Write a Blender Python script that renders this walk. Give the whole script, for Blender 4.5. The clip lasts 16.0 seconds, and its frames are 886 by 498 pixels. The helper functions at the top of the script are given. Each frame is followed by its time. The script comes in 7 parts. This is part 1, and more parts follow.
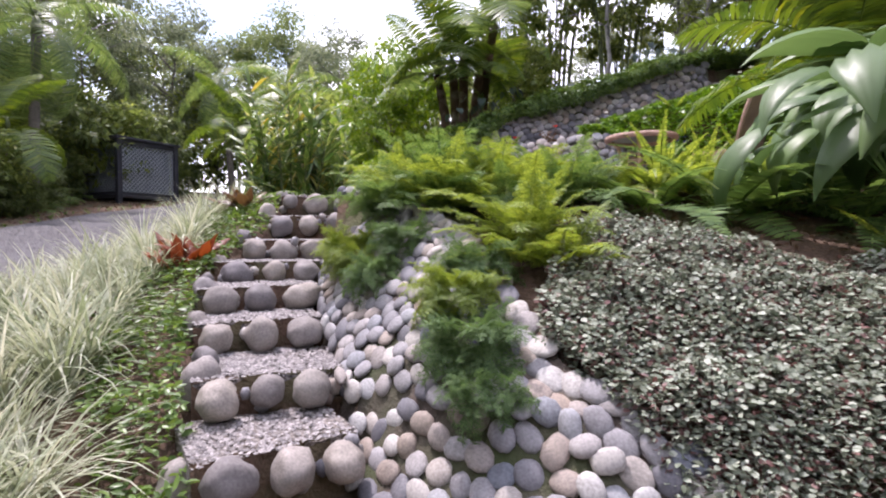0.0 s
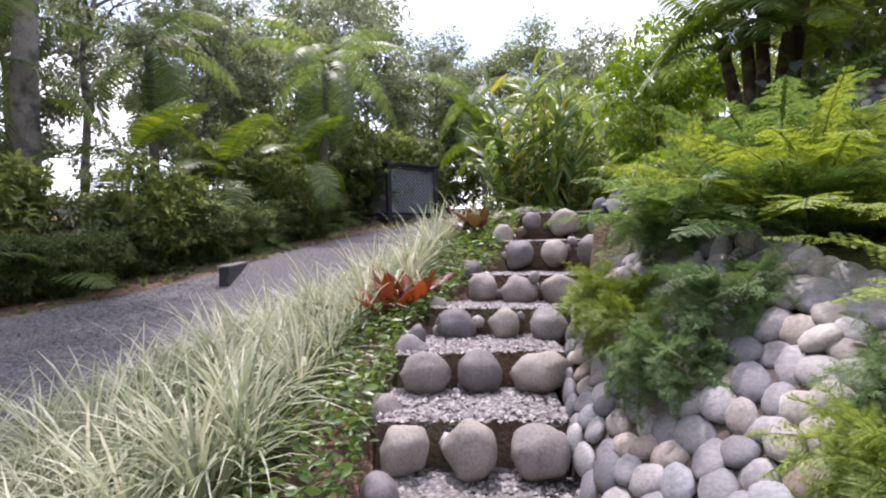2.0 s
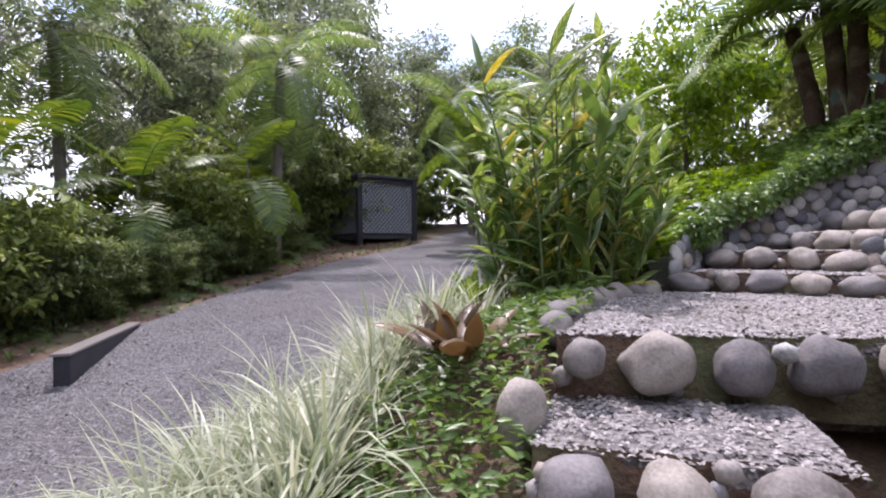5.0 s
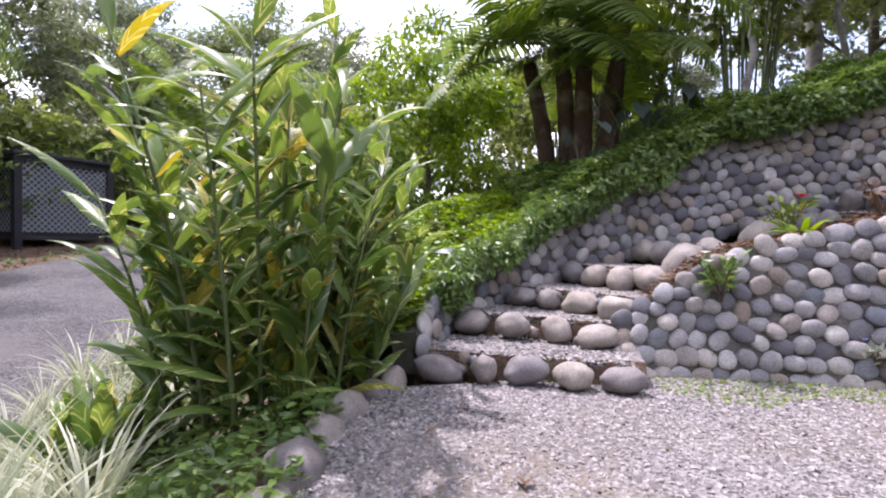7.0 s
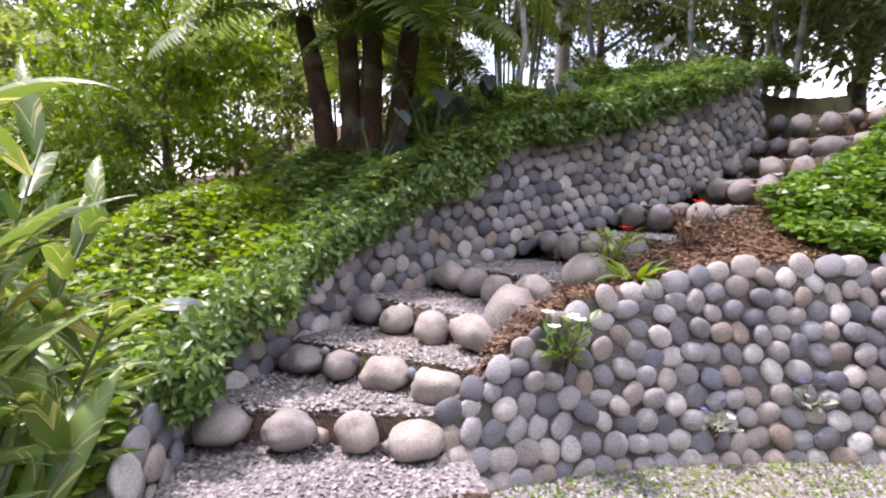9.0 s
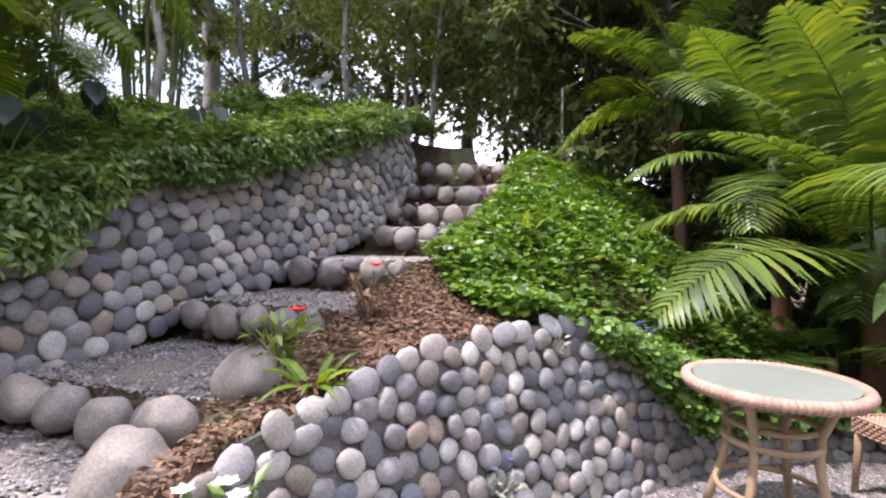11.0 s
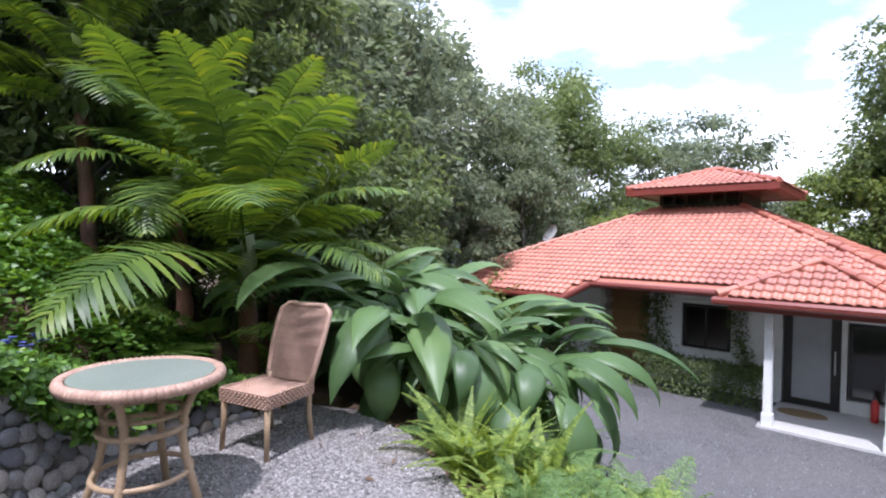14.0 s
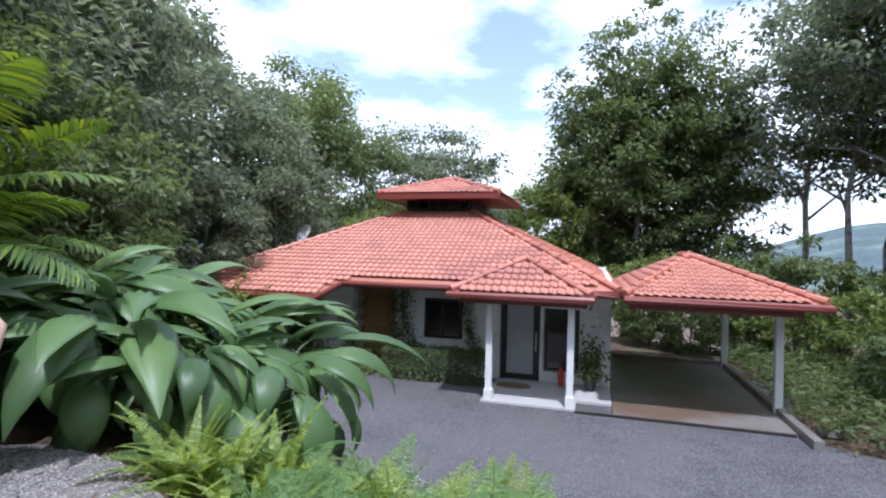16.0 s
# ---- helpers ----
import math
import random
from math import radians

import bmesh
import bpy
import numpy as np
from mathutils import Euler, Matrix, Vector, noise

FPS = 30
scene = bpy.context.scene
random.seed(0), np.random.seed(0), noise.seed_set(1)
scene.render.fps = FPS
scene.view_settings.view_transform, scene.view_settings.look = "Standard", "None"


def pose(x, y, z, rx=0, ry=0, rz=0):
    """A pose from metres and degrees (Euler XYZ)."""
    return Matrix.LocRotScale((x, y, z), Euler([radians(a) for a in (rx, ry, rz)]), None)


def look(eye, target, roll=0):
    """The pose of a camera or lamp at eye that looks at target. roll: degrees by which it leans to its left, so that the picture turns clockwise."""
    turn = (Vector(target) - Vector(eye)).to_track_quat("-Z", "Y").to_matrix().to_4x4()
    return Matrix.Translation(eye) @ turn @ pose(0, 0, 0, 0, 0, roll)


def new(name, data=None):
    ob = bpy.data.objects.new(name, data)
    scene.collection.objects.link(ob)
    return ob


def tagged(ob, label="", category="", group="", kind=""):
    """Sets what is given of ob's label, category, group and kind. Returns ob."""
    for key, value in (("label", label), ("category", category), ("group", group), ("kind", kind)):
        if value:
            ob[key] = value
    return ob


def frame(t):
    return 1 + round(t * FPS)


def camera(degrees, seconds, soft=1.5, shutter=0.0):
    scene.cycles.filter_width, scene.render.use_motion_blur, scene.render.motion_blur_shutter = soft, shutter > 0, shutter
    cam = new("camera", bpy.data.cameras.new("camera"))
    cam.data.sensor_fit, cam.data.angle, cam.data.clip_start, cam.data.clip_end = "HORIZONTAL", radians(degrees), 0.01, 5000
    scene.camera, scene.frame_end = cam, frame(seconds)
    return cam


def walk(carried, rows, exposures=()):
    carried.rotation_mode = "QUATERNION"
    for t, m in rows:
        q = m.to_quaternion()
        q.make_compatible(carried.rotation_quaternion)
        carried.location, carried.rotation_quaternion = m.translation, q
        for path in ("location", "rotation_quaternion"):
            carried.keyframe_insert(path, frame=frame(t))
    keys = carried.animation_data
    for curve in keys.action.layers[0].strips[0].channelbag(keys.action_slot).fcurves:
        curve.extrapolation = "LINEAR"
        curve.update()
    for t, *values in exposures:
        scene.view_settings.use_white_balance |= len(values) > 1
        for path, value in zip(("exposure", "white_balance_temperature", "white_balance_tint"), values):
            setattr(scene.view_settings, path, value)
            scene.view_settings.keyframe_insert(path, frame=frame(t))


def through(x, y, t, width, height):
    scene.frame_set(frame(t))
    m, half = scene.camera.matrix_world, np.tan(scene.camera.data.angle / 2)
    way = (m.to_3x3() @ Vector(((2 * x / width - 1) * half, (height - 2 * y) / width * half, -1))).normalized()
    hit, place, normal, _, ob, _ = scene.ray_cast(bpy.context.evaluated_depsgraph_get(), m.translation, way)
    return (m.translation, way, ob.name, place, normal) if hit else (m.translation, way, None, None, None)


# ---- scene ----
cam = camera(81.8, 16.0, soft=2.1)

PATH = [
    (0.0, pose(0.003, 0.001, 2.118, 88.15, -0.05, 0.06)),
    (0.5, pose(0.018, 0.355, 2.102, 88.48, 0.14, 2.35)),
    (1.0, pose(0.053, 0.689, 2.116, 88.95, 0.29, 7.98)),
    (1.5, pose(-0.090, 0.984, 2.158, 89.24, 0.56, 19.13)),
    (2.0, pose(-0.273, 1.289, 2.258, 89.45, 1.03, 27.95)),
    (2.5, pose(-0.416, 1.646, 2.373, 89.79, 1.14, 33.89)),
    (3.0, pose(-0.566, 1.909, 2.454, 90.08, 0.87, 34.89)),
    (5.5, pose(-1.256, 3.777, 2.965, 90.03, 0.65, 21.36)),
    (6.0, pose(-1.258, 4.092, 3.132, 89.89, 0.29, 15.22)),
    (6.5, pose(-1.334, 4.389, 3.235, 89.53, -0.01, 7.36)),
    (7.0, pose(-1.319, 4.647, 3.250, 89.11, -0.68, -1.66)),
    (7.5, pose(-1.271, 4.930, 3.409, 85.98, -0.92, -8.64)),
    (8.0, pose(-1.291, 5.222, 3.498, 84.54, -1.32, -14.73)),
    (10.5, pose(-0.730, 6.294, 3.869, 88.77, -0.66, -52.18)),
    (11.0, pose(-0.626, 6.336, 3.893, 88.84, -0.60, -63.55)),
    (11.5, pose(-0.667, 6.371, 3.908, 88.99, -0.78, -74.80)),
    (12.0, pose(-0.765, 6.372, 3.905, 89.06, -0.74, -85.07)),
    (12.5, pose(-0.810, 6.300, 3.912, 89.18, -0.78, -93.54)),
    (13.0, pose(-0.817, 6.195, 3.910, 89.31, -0.85, -100.92)),
    (13.5, pose(-0.829, 6.111, 3.944, 89.15, -1.20, -110.32)),
    (14.0, pose(-0.851, 6.029, 3.945, 89.53, -1.24, -120.61)),
    (14.5, pose(-0.888, 5.970, 3.951, 89.67, -1.32, -129.89)),
    (15.0, pose(-0.946, 5.944, 3.945, 89.88, -1.40, -137.64)),
    (15.5, pose(-0.965, 5.935, 3.942, 90.07, -1.36, -143.70)),
    (16.0, pose(-0.973, 5.941, 3.929, 90.22, -1.38, -147.12)),
]

walk(cam, PATH, exposures=[(0.0, 0.90, 6150, 30), (1.5, 0.78, 6250, 29), (3.0, 0.74, 5980, 31), (5.5, 0.74, 6050, 28), (7.0, 1.0, 6100, 31), (8.0, 1.15, 6300, 33), (11.0, 1.22, 6250, 28), (13.0, 1.05, 5800, 30), (14.5, 0.66, 5480, 18), (16.0, 0.44, 5380, 18)])

# ---- sky and sun ----
SUN_FROM = Vector((-0.30, 0.36, 1.0)).normalized()
world = bpy.data.worlds.new("sky")
scene.world = world
world.use_nodes = True
wn, wl = world.node_tree.nodes, world.node_tree.links
wn.clear()
w_out = wn.new("ShaderNodeOutputWorld")
w_bg = wn.new("ShaderNodeBackground")
w_sky = wn.new("ShaderNodeTexSky")
w_sky.sky_type = "NISHITA"
w_sky.sun_disc = False
w_sky.air_density = 1.35
w_sky.sun_elevation = math.asin(SUN_FROM.z)
w_sky.sun_rotation = math.atan2(SUN_FROM.x, SUN_FROM.y)
w_tc = wn.new("ShaderNodeTexCoord")
w_map = wn.new("ShaderNodeMapping")
w_map.inputs["Scale"].default_value = (1.0, 1.0, 2.6)
w_noise = wn.new("ShaderNodeTexNoise")
w_noise.inputs["Scale"].default_value = 2.1
w_noise.inputs["Detail"].default_value = 7.0
w_noise.inputs["Roughness"].default_value = 0.55
w_ramp = wn.new("ShaderNodeValToRGB")
w_ramp.color_ramp.elements[0].position = 0.385
w_ramp.color_ramp.elements[0].color = (0.12, 0.12, 0.12, 1)
w_ramp.color_ramp.elements[1].position = 0.56
w_ramp.color_ramp.elements[1].color = (0.96, 0.96, 0.96, 1)
w_mix = wn.new("ShaderNodeMixRGB")
w_mix.inputs["Color2"].default_value = (10.8, 11.0, 11.2, 1)
wl.new(w_tc.outputs["Generated"], w_map.inputs["Vector"])
wl.new(w_map.outputs["Vector"], w_noise.inputs["Vector"])
wl.new(w_noise.outputs["Fac"], w_ramp.inputs["Fac"])
wl.new(w_ramp.outputs["Color"], w_mix.inputs["Fac"])
wl.new(w_sky.outputs["Color"], w_mix.inputs["Color1"])
wl.new(w_mix.outputs["Color"], w_bg.inputs["Color"])
w_bg.inputs["Strength"].default_value = 0.15
wl.new(w_bg.outputs["Background"], w_out.inputs["Surface"])

sun = new("sun", bpy.data.lights.new("sun", "SUN"))
sun.data.energy = 3.3
sun.data.angle = radians(2.0)
sun.data.color = (1.0, 0.95, 0.86)
sun.matrix_world = look(SUN_FROM * 50, (0, 0, 0))

rnd = random.Random(11)
rng = np.random.default_rng(7)


# ---- materials ----
def material(name, rough=0.7, metal=0.0):
    m = bpy.data.materials.new(name)
    m.use_nodes = True
    n = m.node_tree.nodes
    b = n["Principled BSDF"]
    b.inputs["Roughness"].default_value = rough
    b.inputs["Metallic"].default_value = metal
    return m, n, m.node_tree.links, b


def ramp_node(n, stops):
    r = n.new("ShaderNodeValToRGB")
    e = r.color_ramp.elements
    while len(e) < len(stops):
        e.new(0.5)
    for i, (p, c) in enumerate(stops):
        e[i].position = p
        e[i].color = (*c, 1)
    return r


def surface(name, dark, light, scale=6.0, fine=60.0, rough=0.75, bump=0.3, depth=0.01, vary=0.25, stain=None, stain_scale=1.3, kind="noise", metal=0.0):
    """Two scales of colour variation, random tint by object, and fine relief."""
    m, n, l, b = material(name, rough, metal)
    tc = n.new("ShaderNodeNewGeometry")
    big = n.new("ShaderNodeTexNoise")
    big.inputs["Scale"].default_value = scale
    big.inputs["Detail"].default_value = 5
    small = n.new("ShaderNodeTexVoronoi" if kind == "voronoi" else "ShaderNodeTexNoise")
    small.inputs["Scale"].default_value = fine
    l.new(tc.outputs["Position"], big.inputs["Vector"])
    l.new(tc.outputs["Position"], small.inputs["Vector"])
    mixv = n.new("ShaderNodeMath")
    mixv.operation = "MULTIPLY_ADD"
    mixv.inputs[1].default_value = 0.55
    src = small.outputs["Color"] if kind == "voronoi" else small.outputs["Fac"]
    l.new(src, mixv.inputs[0])
    half = n.new("ShaderNodeMath")
    half.operation = "MULTIPLY"
    half.inputs[1].default_value = 0.5
    l.new(big.outputs["Fac"], half.inputs[0])
    l.new(half.outputs[0], mixv.inputs[2])
    r = ramp_node(n, [(0.28, dark), (0.75, light)])
    l.new(mixv.outputs[0], r.inputs["Fac"])
    col = r.outputs["Color"]
    if stain:
        sn = n.new("ShaderNodeTexNoise")
        sn.inputs["Scale"].default_value = stain_scale
        sn.inputs["Detail"].default_value = 6
        l.new(tc.outputs["Position"], sn.inputs["Vector"])
        sr = ramp_node(n, [(0.5, (0, 0, 0)), (0.66, (1, 1, 1))])
        l.new(sn.outputs["Fac"], sr.inputs["Fac"])
        sm = n.new("ShaderNodeMixRGB")
        sm.inputs["Color2"].default_value = (*stain, 1)
        l.new(sr.outputs["Color"], sm.inputs["Fac"])
        l.new(col, sm.inputs["Color1"])
        col = sm.outputs["Color"]
    oi = n.new("ShaderNodeObjectInfo")
    isl = tc.outputs["Random Per Island"]
    addr = n.new("ShaderNodeMath")
    addr.operation = "ADD"
    l.new(oi.outputs["Random"], addr.inputs[0])
    l.new(isl, addr.inputs[1])
    fr = n.new("ShaderNodeMath")
    fr.operation = "FRACT"
    l.new(addr.outputs[0], fr.inputs[0])
    mr = n.new("ShaderNodeMapRange")
    mr.inputs["To Min"].default_value = 1 - vary
    mr.inputs["To Max"].default_value = 1 + vary
    l.new(fr.outputs[0], mr.inputs["Value"])
    hsv = n.new("ShaderNodeHueSaturation")
    l.new(col, hsv.inputs["Color"])
    l.new(mr.outputs[0], hsv.inputs["Value"])
    l.new(hsv.outputs["Color"], b.inputs["Base Color"])
    bp = n.new("ShaderNodeBump")
    bp.inputs["Strength"].default_value = bump
    bp.inputs["Distance"].default_value = depth
    hsrc = small.outputs["Distance"] if kind == "voronoi" else small.outputs["Fac"]
    l.new(hsrc, bp.inputs["Height"])
    l.new(bp.outputs["Normal"], b.inputs["Normal"])
    return m


def leafy(name, dark, light, tip=None, rough=0.42, through=0.35, spec=0.5, hue=0.02):
    """Leaf surface: varies leaf by leaf, lets light through."""
    m, n, l, b = material(name, rough)
    g = n.new("ShaderNodeNewGeometry")
    oi = n.new("ShaderNodeObjectInfo")
    add = n.new("ShaderNodeMath")
    add.operation = "ADD"
    l.new(g.outputs["Random Per Island"], add.inputs[0])
    l.new(oi.outputs["Random"], add.inputs[1])
    fr = n.new("ShaderNodeMath")
    fr.operation = "FRACT"
    l.new(add.outputs[0], fr.inputs[0])
    big = n.new("ShaderNodeTexNoise")
    big.inputs["Scale"].default_value = 1.7
    big.inputs["Detail"].default_value = 3
    l.new(g.outputs["Position"], big.inputs["Vector"])
    mx = n.new("ShaderNodeMath")
    mx.operation = "MULTIPLY_ADD"
    mx.inputs[1].default_value = 0.55
    l.new(fr.outputs[0], mx.inputs[0])
    hb = n.new("ShaderNodeMath")
    hb.operation = "MULTIPLY"
    hb.inputs[1].default_value = 0.5
    l.new(big.outputs["Fac"], hb.inputs[0])
    l.new(hb.outputs[0], mx.inputs[2])
    stops = [(0.2, dark), (0.72, light)]
    if tip:
        stops.append((0.93, tip))
    r = ramp_node(n, stops)
    l.new(mx.outputs[0], r.inputs["Fac"])
    fine = n.new("ShaderNodeTexNoise")
    fine.inputs["Scale"].default_value = 45
    l.new(g.outputs["Position"], fine.inputs["Vector"])
    bp = n.new("ShaderNodeBump")
    bp.inputs["Strength"].default_value = 0.15
    bp.inputs["Distance"].default_value = 0.004
    l.new(fine.outputs["Fac"], bp.inputs["Height"])
    l.new(bp.outputs["Normal"], b.inputs["Normal"])
    l.new(r.outputs["Color"], b.inputs["Base Color"])
    b.inputs["Specular IOR Level"].default_value = spec
    tr = n.new("ShaderNodeBsdfTranslucent")
    hs = n.new("ShaderNodeHueSaturation")
    hs.inputs["Saturation"].default_value = 1.15
    hs.inputs["Value"].default_value = 1.5
    hs.inputs["Hue"].default_value = 0.5 - hue
    l.new(r.outputs["Color"], hs.inputs["Color"])
    l.new(hs.outputs["Color"], tr.inputs["Color"])
    mix = n.new("ShaderNodeMixShader")
    mix.inputs["Fac"].default_value = through
    out = n["Material Output"]
    l.new(b.outputs["BSDF"], mix.inputs[1])
    l.new(tr.outputs["BSDF"], mix.inputs[2])
    l.new(mix.outputs["Shader"], out.inputs["Surface"])
    return m


def cobble(name, stops, rough=0.7):
    """River stone: each stone its own colour, with speckle and veins."""
    m, n, l, b = material(name, rough)
    oi = n.new("ShaderNodeObjectInfo")
    g = n.new("ShaderNodeNewGeometry")
    add = n.new("ShaderNodeMath")
    add.operation = "ADD"
    l.new(oi.outputs["Random"], add.inputs[0])
    l.new(g.outputs["Random Per Island"], add.inputs[1])
    fr = n.new("ShaderNodeMath")
    fr.operation = "FRACT"
    l.new(add.outputs[0], fr.inputs[0])
    r = ramp_node(n, stops)
    l.new(fr.outputs[0], r.inputs["Fac"])
    sp = n.new("ShaderNodeTexNoise")
    sp.inputs["Scale"].default_value = 90
    sp.inputs["Detail"].default_value = 4
    l.new(g.outputs["Position"], sp.inputs["Vector"])
    bl = n.new("ShaderNodeTexNoise")
    bl.inputs["Scale"].default_value = 9
    bl.inputs["Detail"].default_value = 5
    l.new(g.outputs["Position"], bl.inputs["Vector"])
    mul = n.new("ShaderNodeMath")
    mul.operation = "ADD"
    l.new(sp.outputs["Fac"], mul.inputs[0])
    l.new(bl.outputs["Fac"], mul.inputs[1])
    mr = n.new("ShaderNodeMapRange")
    mr.inputs["From Min"].default_value = 0.6
    mr.inputs["From Max"].default_value = 1.4
    mr.inputs["To Min"].default_value = 0.55
    mr.inputs["To Max"].default_value = 1.4
    l.new(mul.outputs[0], mr.inputs["Value"])
    hsv = n.new("ShaderNodeHueSaturation")
    l.new(r.outputs["Color"], hsv.inputs["Color"])
    l.new(mr.outputs[0], hsv.inputs["Value"])
    l.new(hsv.outputs["Color"], b.inputs["Base Color"])
    bp = n.new("ShaderNodeBump")
    bp.inputs["Strength"].default_value = 0.35
    bp.inputs["Distance"].default_value = 0.006
    l.new(sp.outputs["Fac"], bp.inputs["Height"])
    l.new(bp.outputs["Normal"], b.inputs["Normal"])
    return m


M_SOIL = surface("soil", (0.045, 0.028, 0.018), (0.16, 0.10, 0.065), 3, 50, 0.95, 0.8, 0.02, 0.05, (0.10, 0.11, 0.05))
M_GRAVEL = surface("gravel", (0.068, 0.062, 0.062), (0.31, 0.29, 0.285), 2.0, 55, 0.9, 1.0, 0.02, 0.03, (0.22, 0.19, 0.16), 0.9, "voronoi")
# purple-grey lane stone, darkened further to carry the tree shade in its colour
M_LANE = surface("shade-darkened lane gravel", (0.04, 0.039, 0.042), (0.17, 0.165, 0.172), 1.2, 48, 0.92, 1.0, 0.02, 0.03, (0.125, 0.118, 0.118), 0.5, "voronoi")
M_CHIP = surface("chippings", (0.08, 0.072, 0.072), (0.38, 0.355, 0.345), 30, 200, 0.85, 0.2, 0.003, 0.5)
# darker chippings to match, tree shade included in the colour
M_LANECHIP = surface("shade-darkened lane chippings", (0.05, 0.049, 0.052), (0.21, 0.205, 0.21), 30, 200, 0.85, 0.2, 0.003, 0.5)
M_MORTAR = surface("mortar", (0.06, 0.055, 0.052), (0.17, 0.16, 0.15), 5, 70, 0.95, 0.6, 0.012, 0.05, (0.05, 0.06, 0.025))
M_BANKMORTAR = surface("dark earth joints", (0.045, 0.036, 0.03), (0.14, 0.11, 0.088), 5, 70, 0.95, 0.6, 0.012, 0.05, (0.045, 0.06, 0.02))
M_PEBBLE = cobble("wall cobbles", [(0.0, (0.10, 0.10, 0.115)), (0.25, (0.20, 0.195, 0.205)), (0.5, (0.29, 0.28, 0.28)), (0.7, (0.25, 0.20, 0.16)), (0.88, (0.45, 0.44, 0.42)), (1.0, (0.15, 0.165, 0.195))])
M_BOULDER = cobble("river boulders", [(0.0, (0.125, 0.115, 0.12)), (0.3, (0.24, 0.215, 0.195)), (0.6, (0.31, 0.275, 0.24)), (0.8, (0.15, 0.14, 0.15)), (1.0, (0.26, 0.235, 0.21))], 0.75)


# ---- building helpers ----
def link_mesh(name, verts, faces, mat, smooth=True):
    me = bpy.data.meshes.new(name)
    verts = np.asarray(verts, np.float32).reshape(-1, 3)
    faces = np.asarray(faces, np.int32)
    k = faces.shape[1]
    me.vertices.add(len(verts))
    me.vertices.foreach_set("co", verts.ravel())
    me.loops.add(faces.size)
    me.loops.foreach_set("vertex_index", faces.ravel())
    me.polygons.add(len(faces))
    me.polygons.foreach_set("loop_start", np.arange(0, faces.size, k, dtype=np.int32))
    me.update(calc_edges=True)
    me.validate()
    if smooth:
        me.polygons.foreach_set("use_smooth", np.ones(len(faces), bool))
    me.materials.append(mat)
    return me


def part(name, bm, mat, parent, label="", smooth=False):
    """Link a bmesh or a mesh as one object under a thing or under a part."""
    if isinstance(bm, bmesh.types.BMesh):
        me = bpy.data.meshes.new(name)
        bm.normal_update()
        bm.to_mesh(me)
        bm.free()
        me.materials.append(mat)
        if smooth:
            me.polygons.foreach_set("use_smooth", np.ones(len(me.polygons), bool))
    else:
        me = bm
    ob = new(name, me)
    ob.parent = parent
    if label:
        ob["label"] = label
    return ob


def thing(name, label, category, m=None, group="", kind=""):
    ob = new(name)
    ob.empty_display_size = 0.1
    if m is not None:
        ob.matrix_basis = m
    return tagged(ob, label, category, group, kind)


def box(bm, x0, x1, y0, y1, z0, z1, bevel=0.0, m=None):
    made = bmesh.ops.create_cube(bm, size=1.0)["verts"]
    for v in made:
        v.co = Vector(((x0 + x1) / 2 + v.co.x * (x1 - x0), (y0 + y1) / 2 + v.co.y * (y1 - y0), (z0 + z1) / 2 + v.co.z * (z1 - z0)))
        if m is not None:
            v.co = m @ v.co
    if bevel:
        edges = list({e for v in made for e in v.link_edges})
        bmesh.ops.bevel(bm, geom=edges, offset=bevel, segments=2, affect="EDGES", profile=0.6)
    return bm


def boxed(*a, **k):
    return box(bmesh.new(), *a, **k)


def tube(points, radii, sides=8, close=True):
    """A tube along points, with a radius at each; returns a bmesh."""
    bm = bmesh.new()
    tube_into(bm, points, radii, sides, close)
    return bm


def tube_into(bm, points, radii, sides=8, close=True):
    pts = [Vector(p) for p in points]
    if not hasattr(radii, "__len__"):
        radii = [radii] * len(pts)
    rings = []
    side = None
    for i, p in enumerate(pts):
        d = (pts[min(i + 1, len(pts) - 1)] - pts[max(i - 1, 0)]).normalized()
        if side is None:
            side = d.orthogonal().normalized()
        side = (side - d * side.dot(d)).normalized()
        up = d.cross(side)
        rings.append([bm.verts.new(p + radii[i] * (math.cos(2 * math.pi * j / sides) * side + math.sin(2 * math.pi * j / sides) * up)) for j in range(sides)])
    for a, b in zip(rings, rings[1:]):
        for j in range(sides):
            bm.faces.new((a[j], a[(j + 1) % sides], b[(j + 1) % sides], b[j]))
    if close:
        bm.faces.new(rings[0][::-1])
        bm.faces.new(rings[-1])
    return bm


def lerp(x, xs, ys):
    return float(np.interp(x, xs, ys))


def smooth(a, b, x):
    t = min(1.0, max(0.0, (x - a) / (b - a)))
    return t * t * (3 - 2 * t)

# ---- lie of the land ----
TERRACE = 2.5
STAIR_L = [-0.86, -1.12, -1.38, -1.55, -1.70, -1.70, -1.62, -1.66]
STAIR_LY = [1.74, 2.24, 2.80, 3.22, 3.78, 4.30, 4.74, 5.26]
STAIR_R = [-0.33, -0.48, -0.72, -0.86, -0.96, -0.96, -0.84, -0.52]
STAIR_RY = [2.10, 2.50, 3.10, 3.60, 4.04, 4.42, 4.84, 5.58]
STAIR_Y = [(a + b) / 2 for a, b in zip(STAIR_LY, STAIR_RY)]
STAIR_Z = [1.30, 1.46, 1.62, 1.77, 1.91, 2.07, 2.29, 2.515]
RISER = 0.165


def stair_top(i):
    return STAIR_Z[i]


def lane_left(y):
    return lerp(y, [1, 3.5, 5, 6.3, 7.6, 9, 12, 15, 20, 40], [-6.9, -6.6, -6.5, -6.75, -7.2, -7.65, -8.2, -8.1, -9.0, -14])


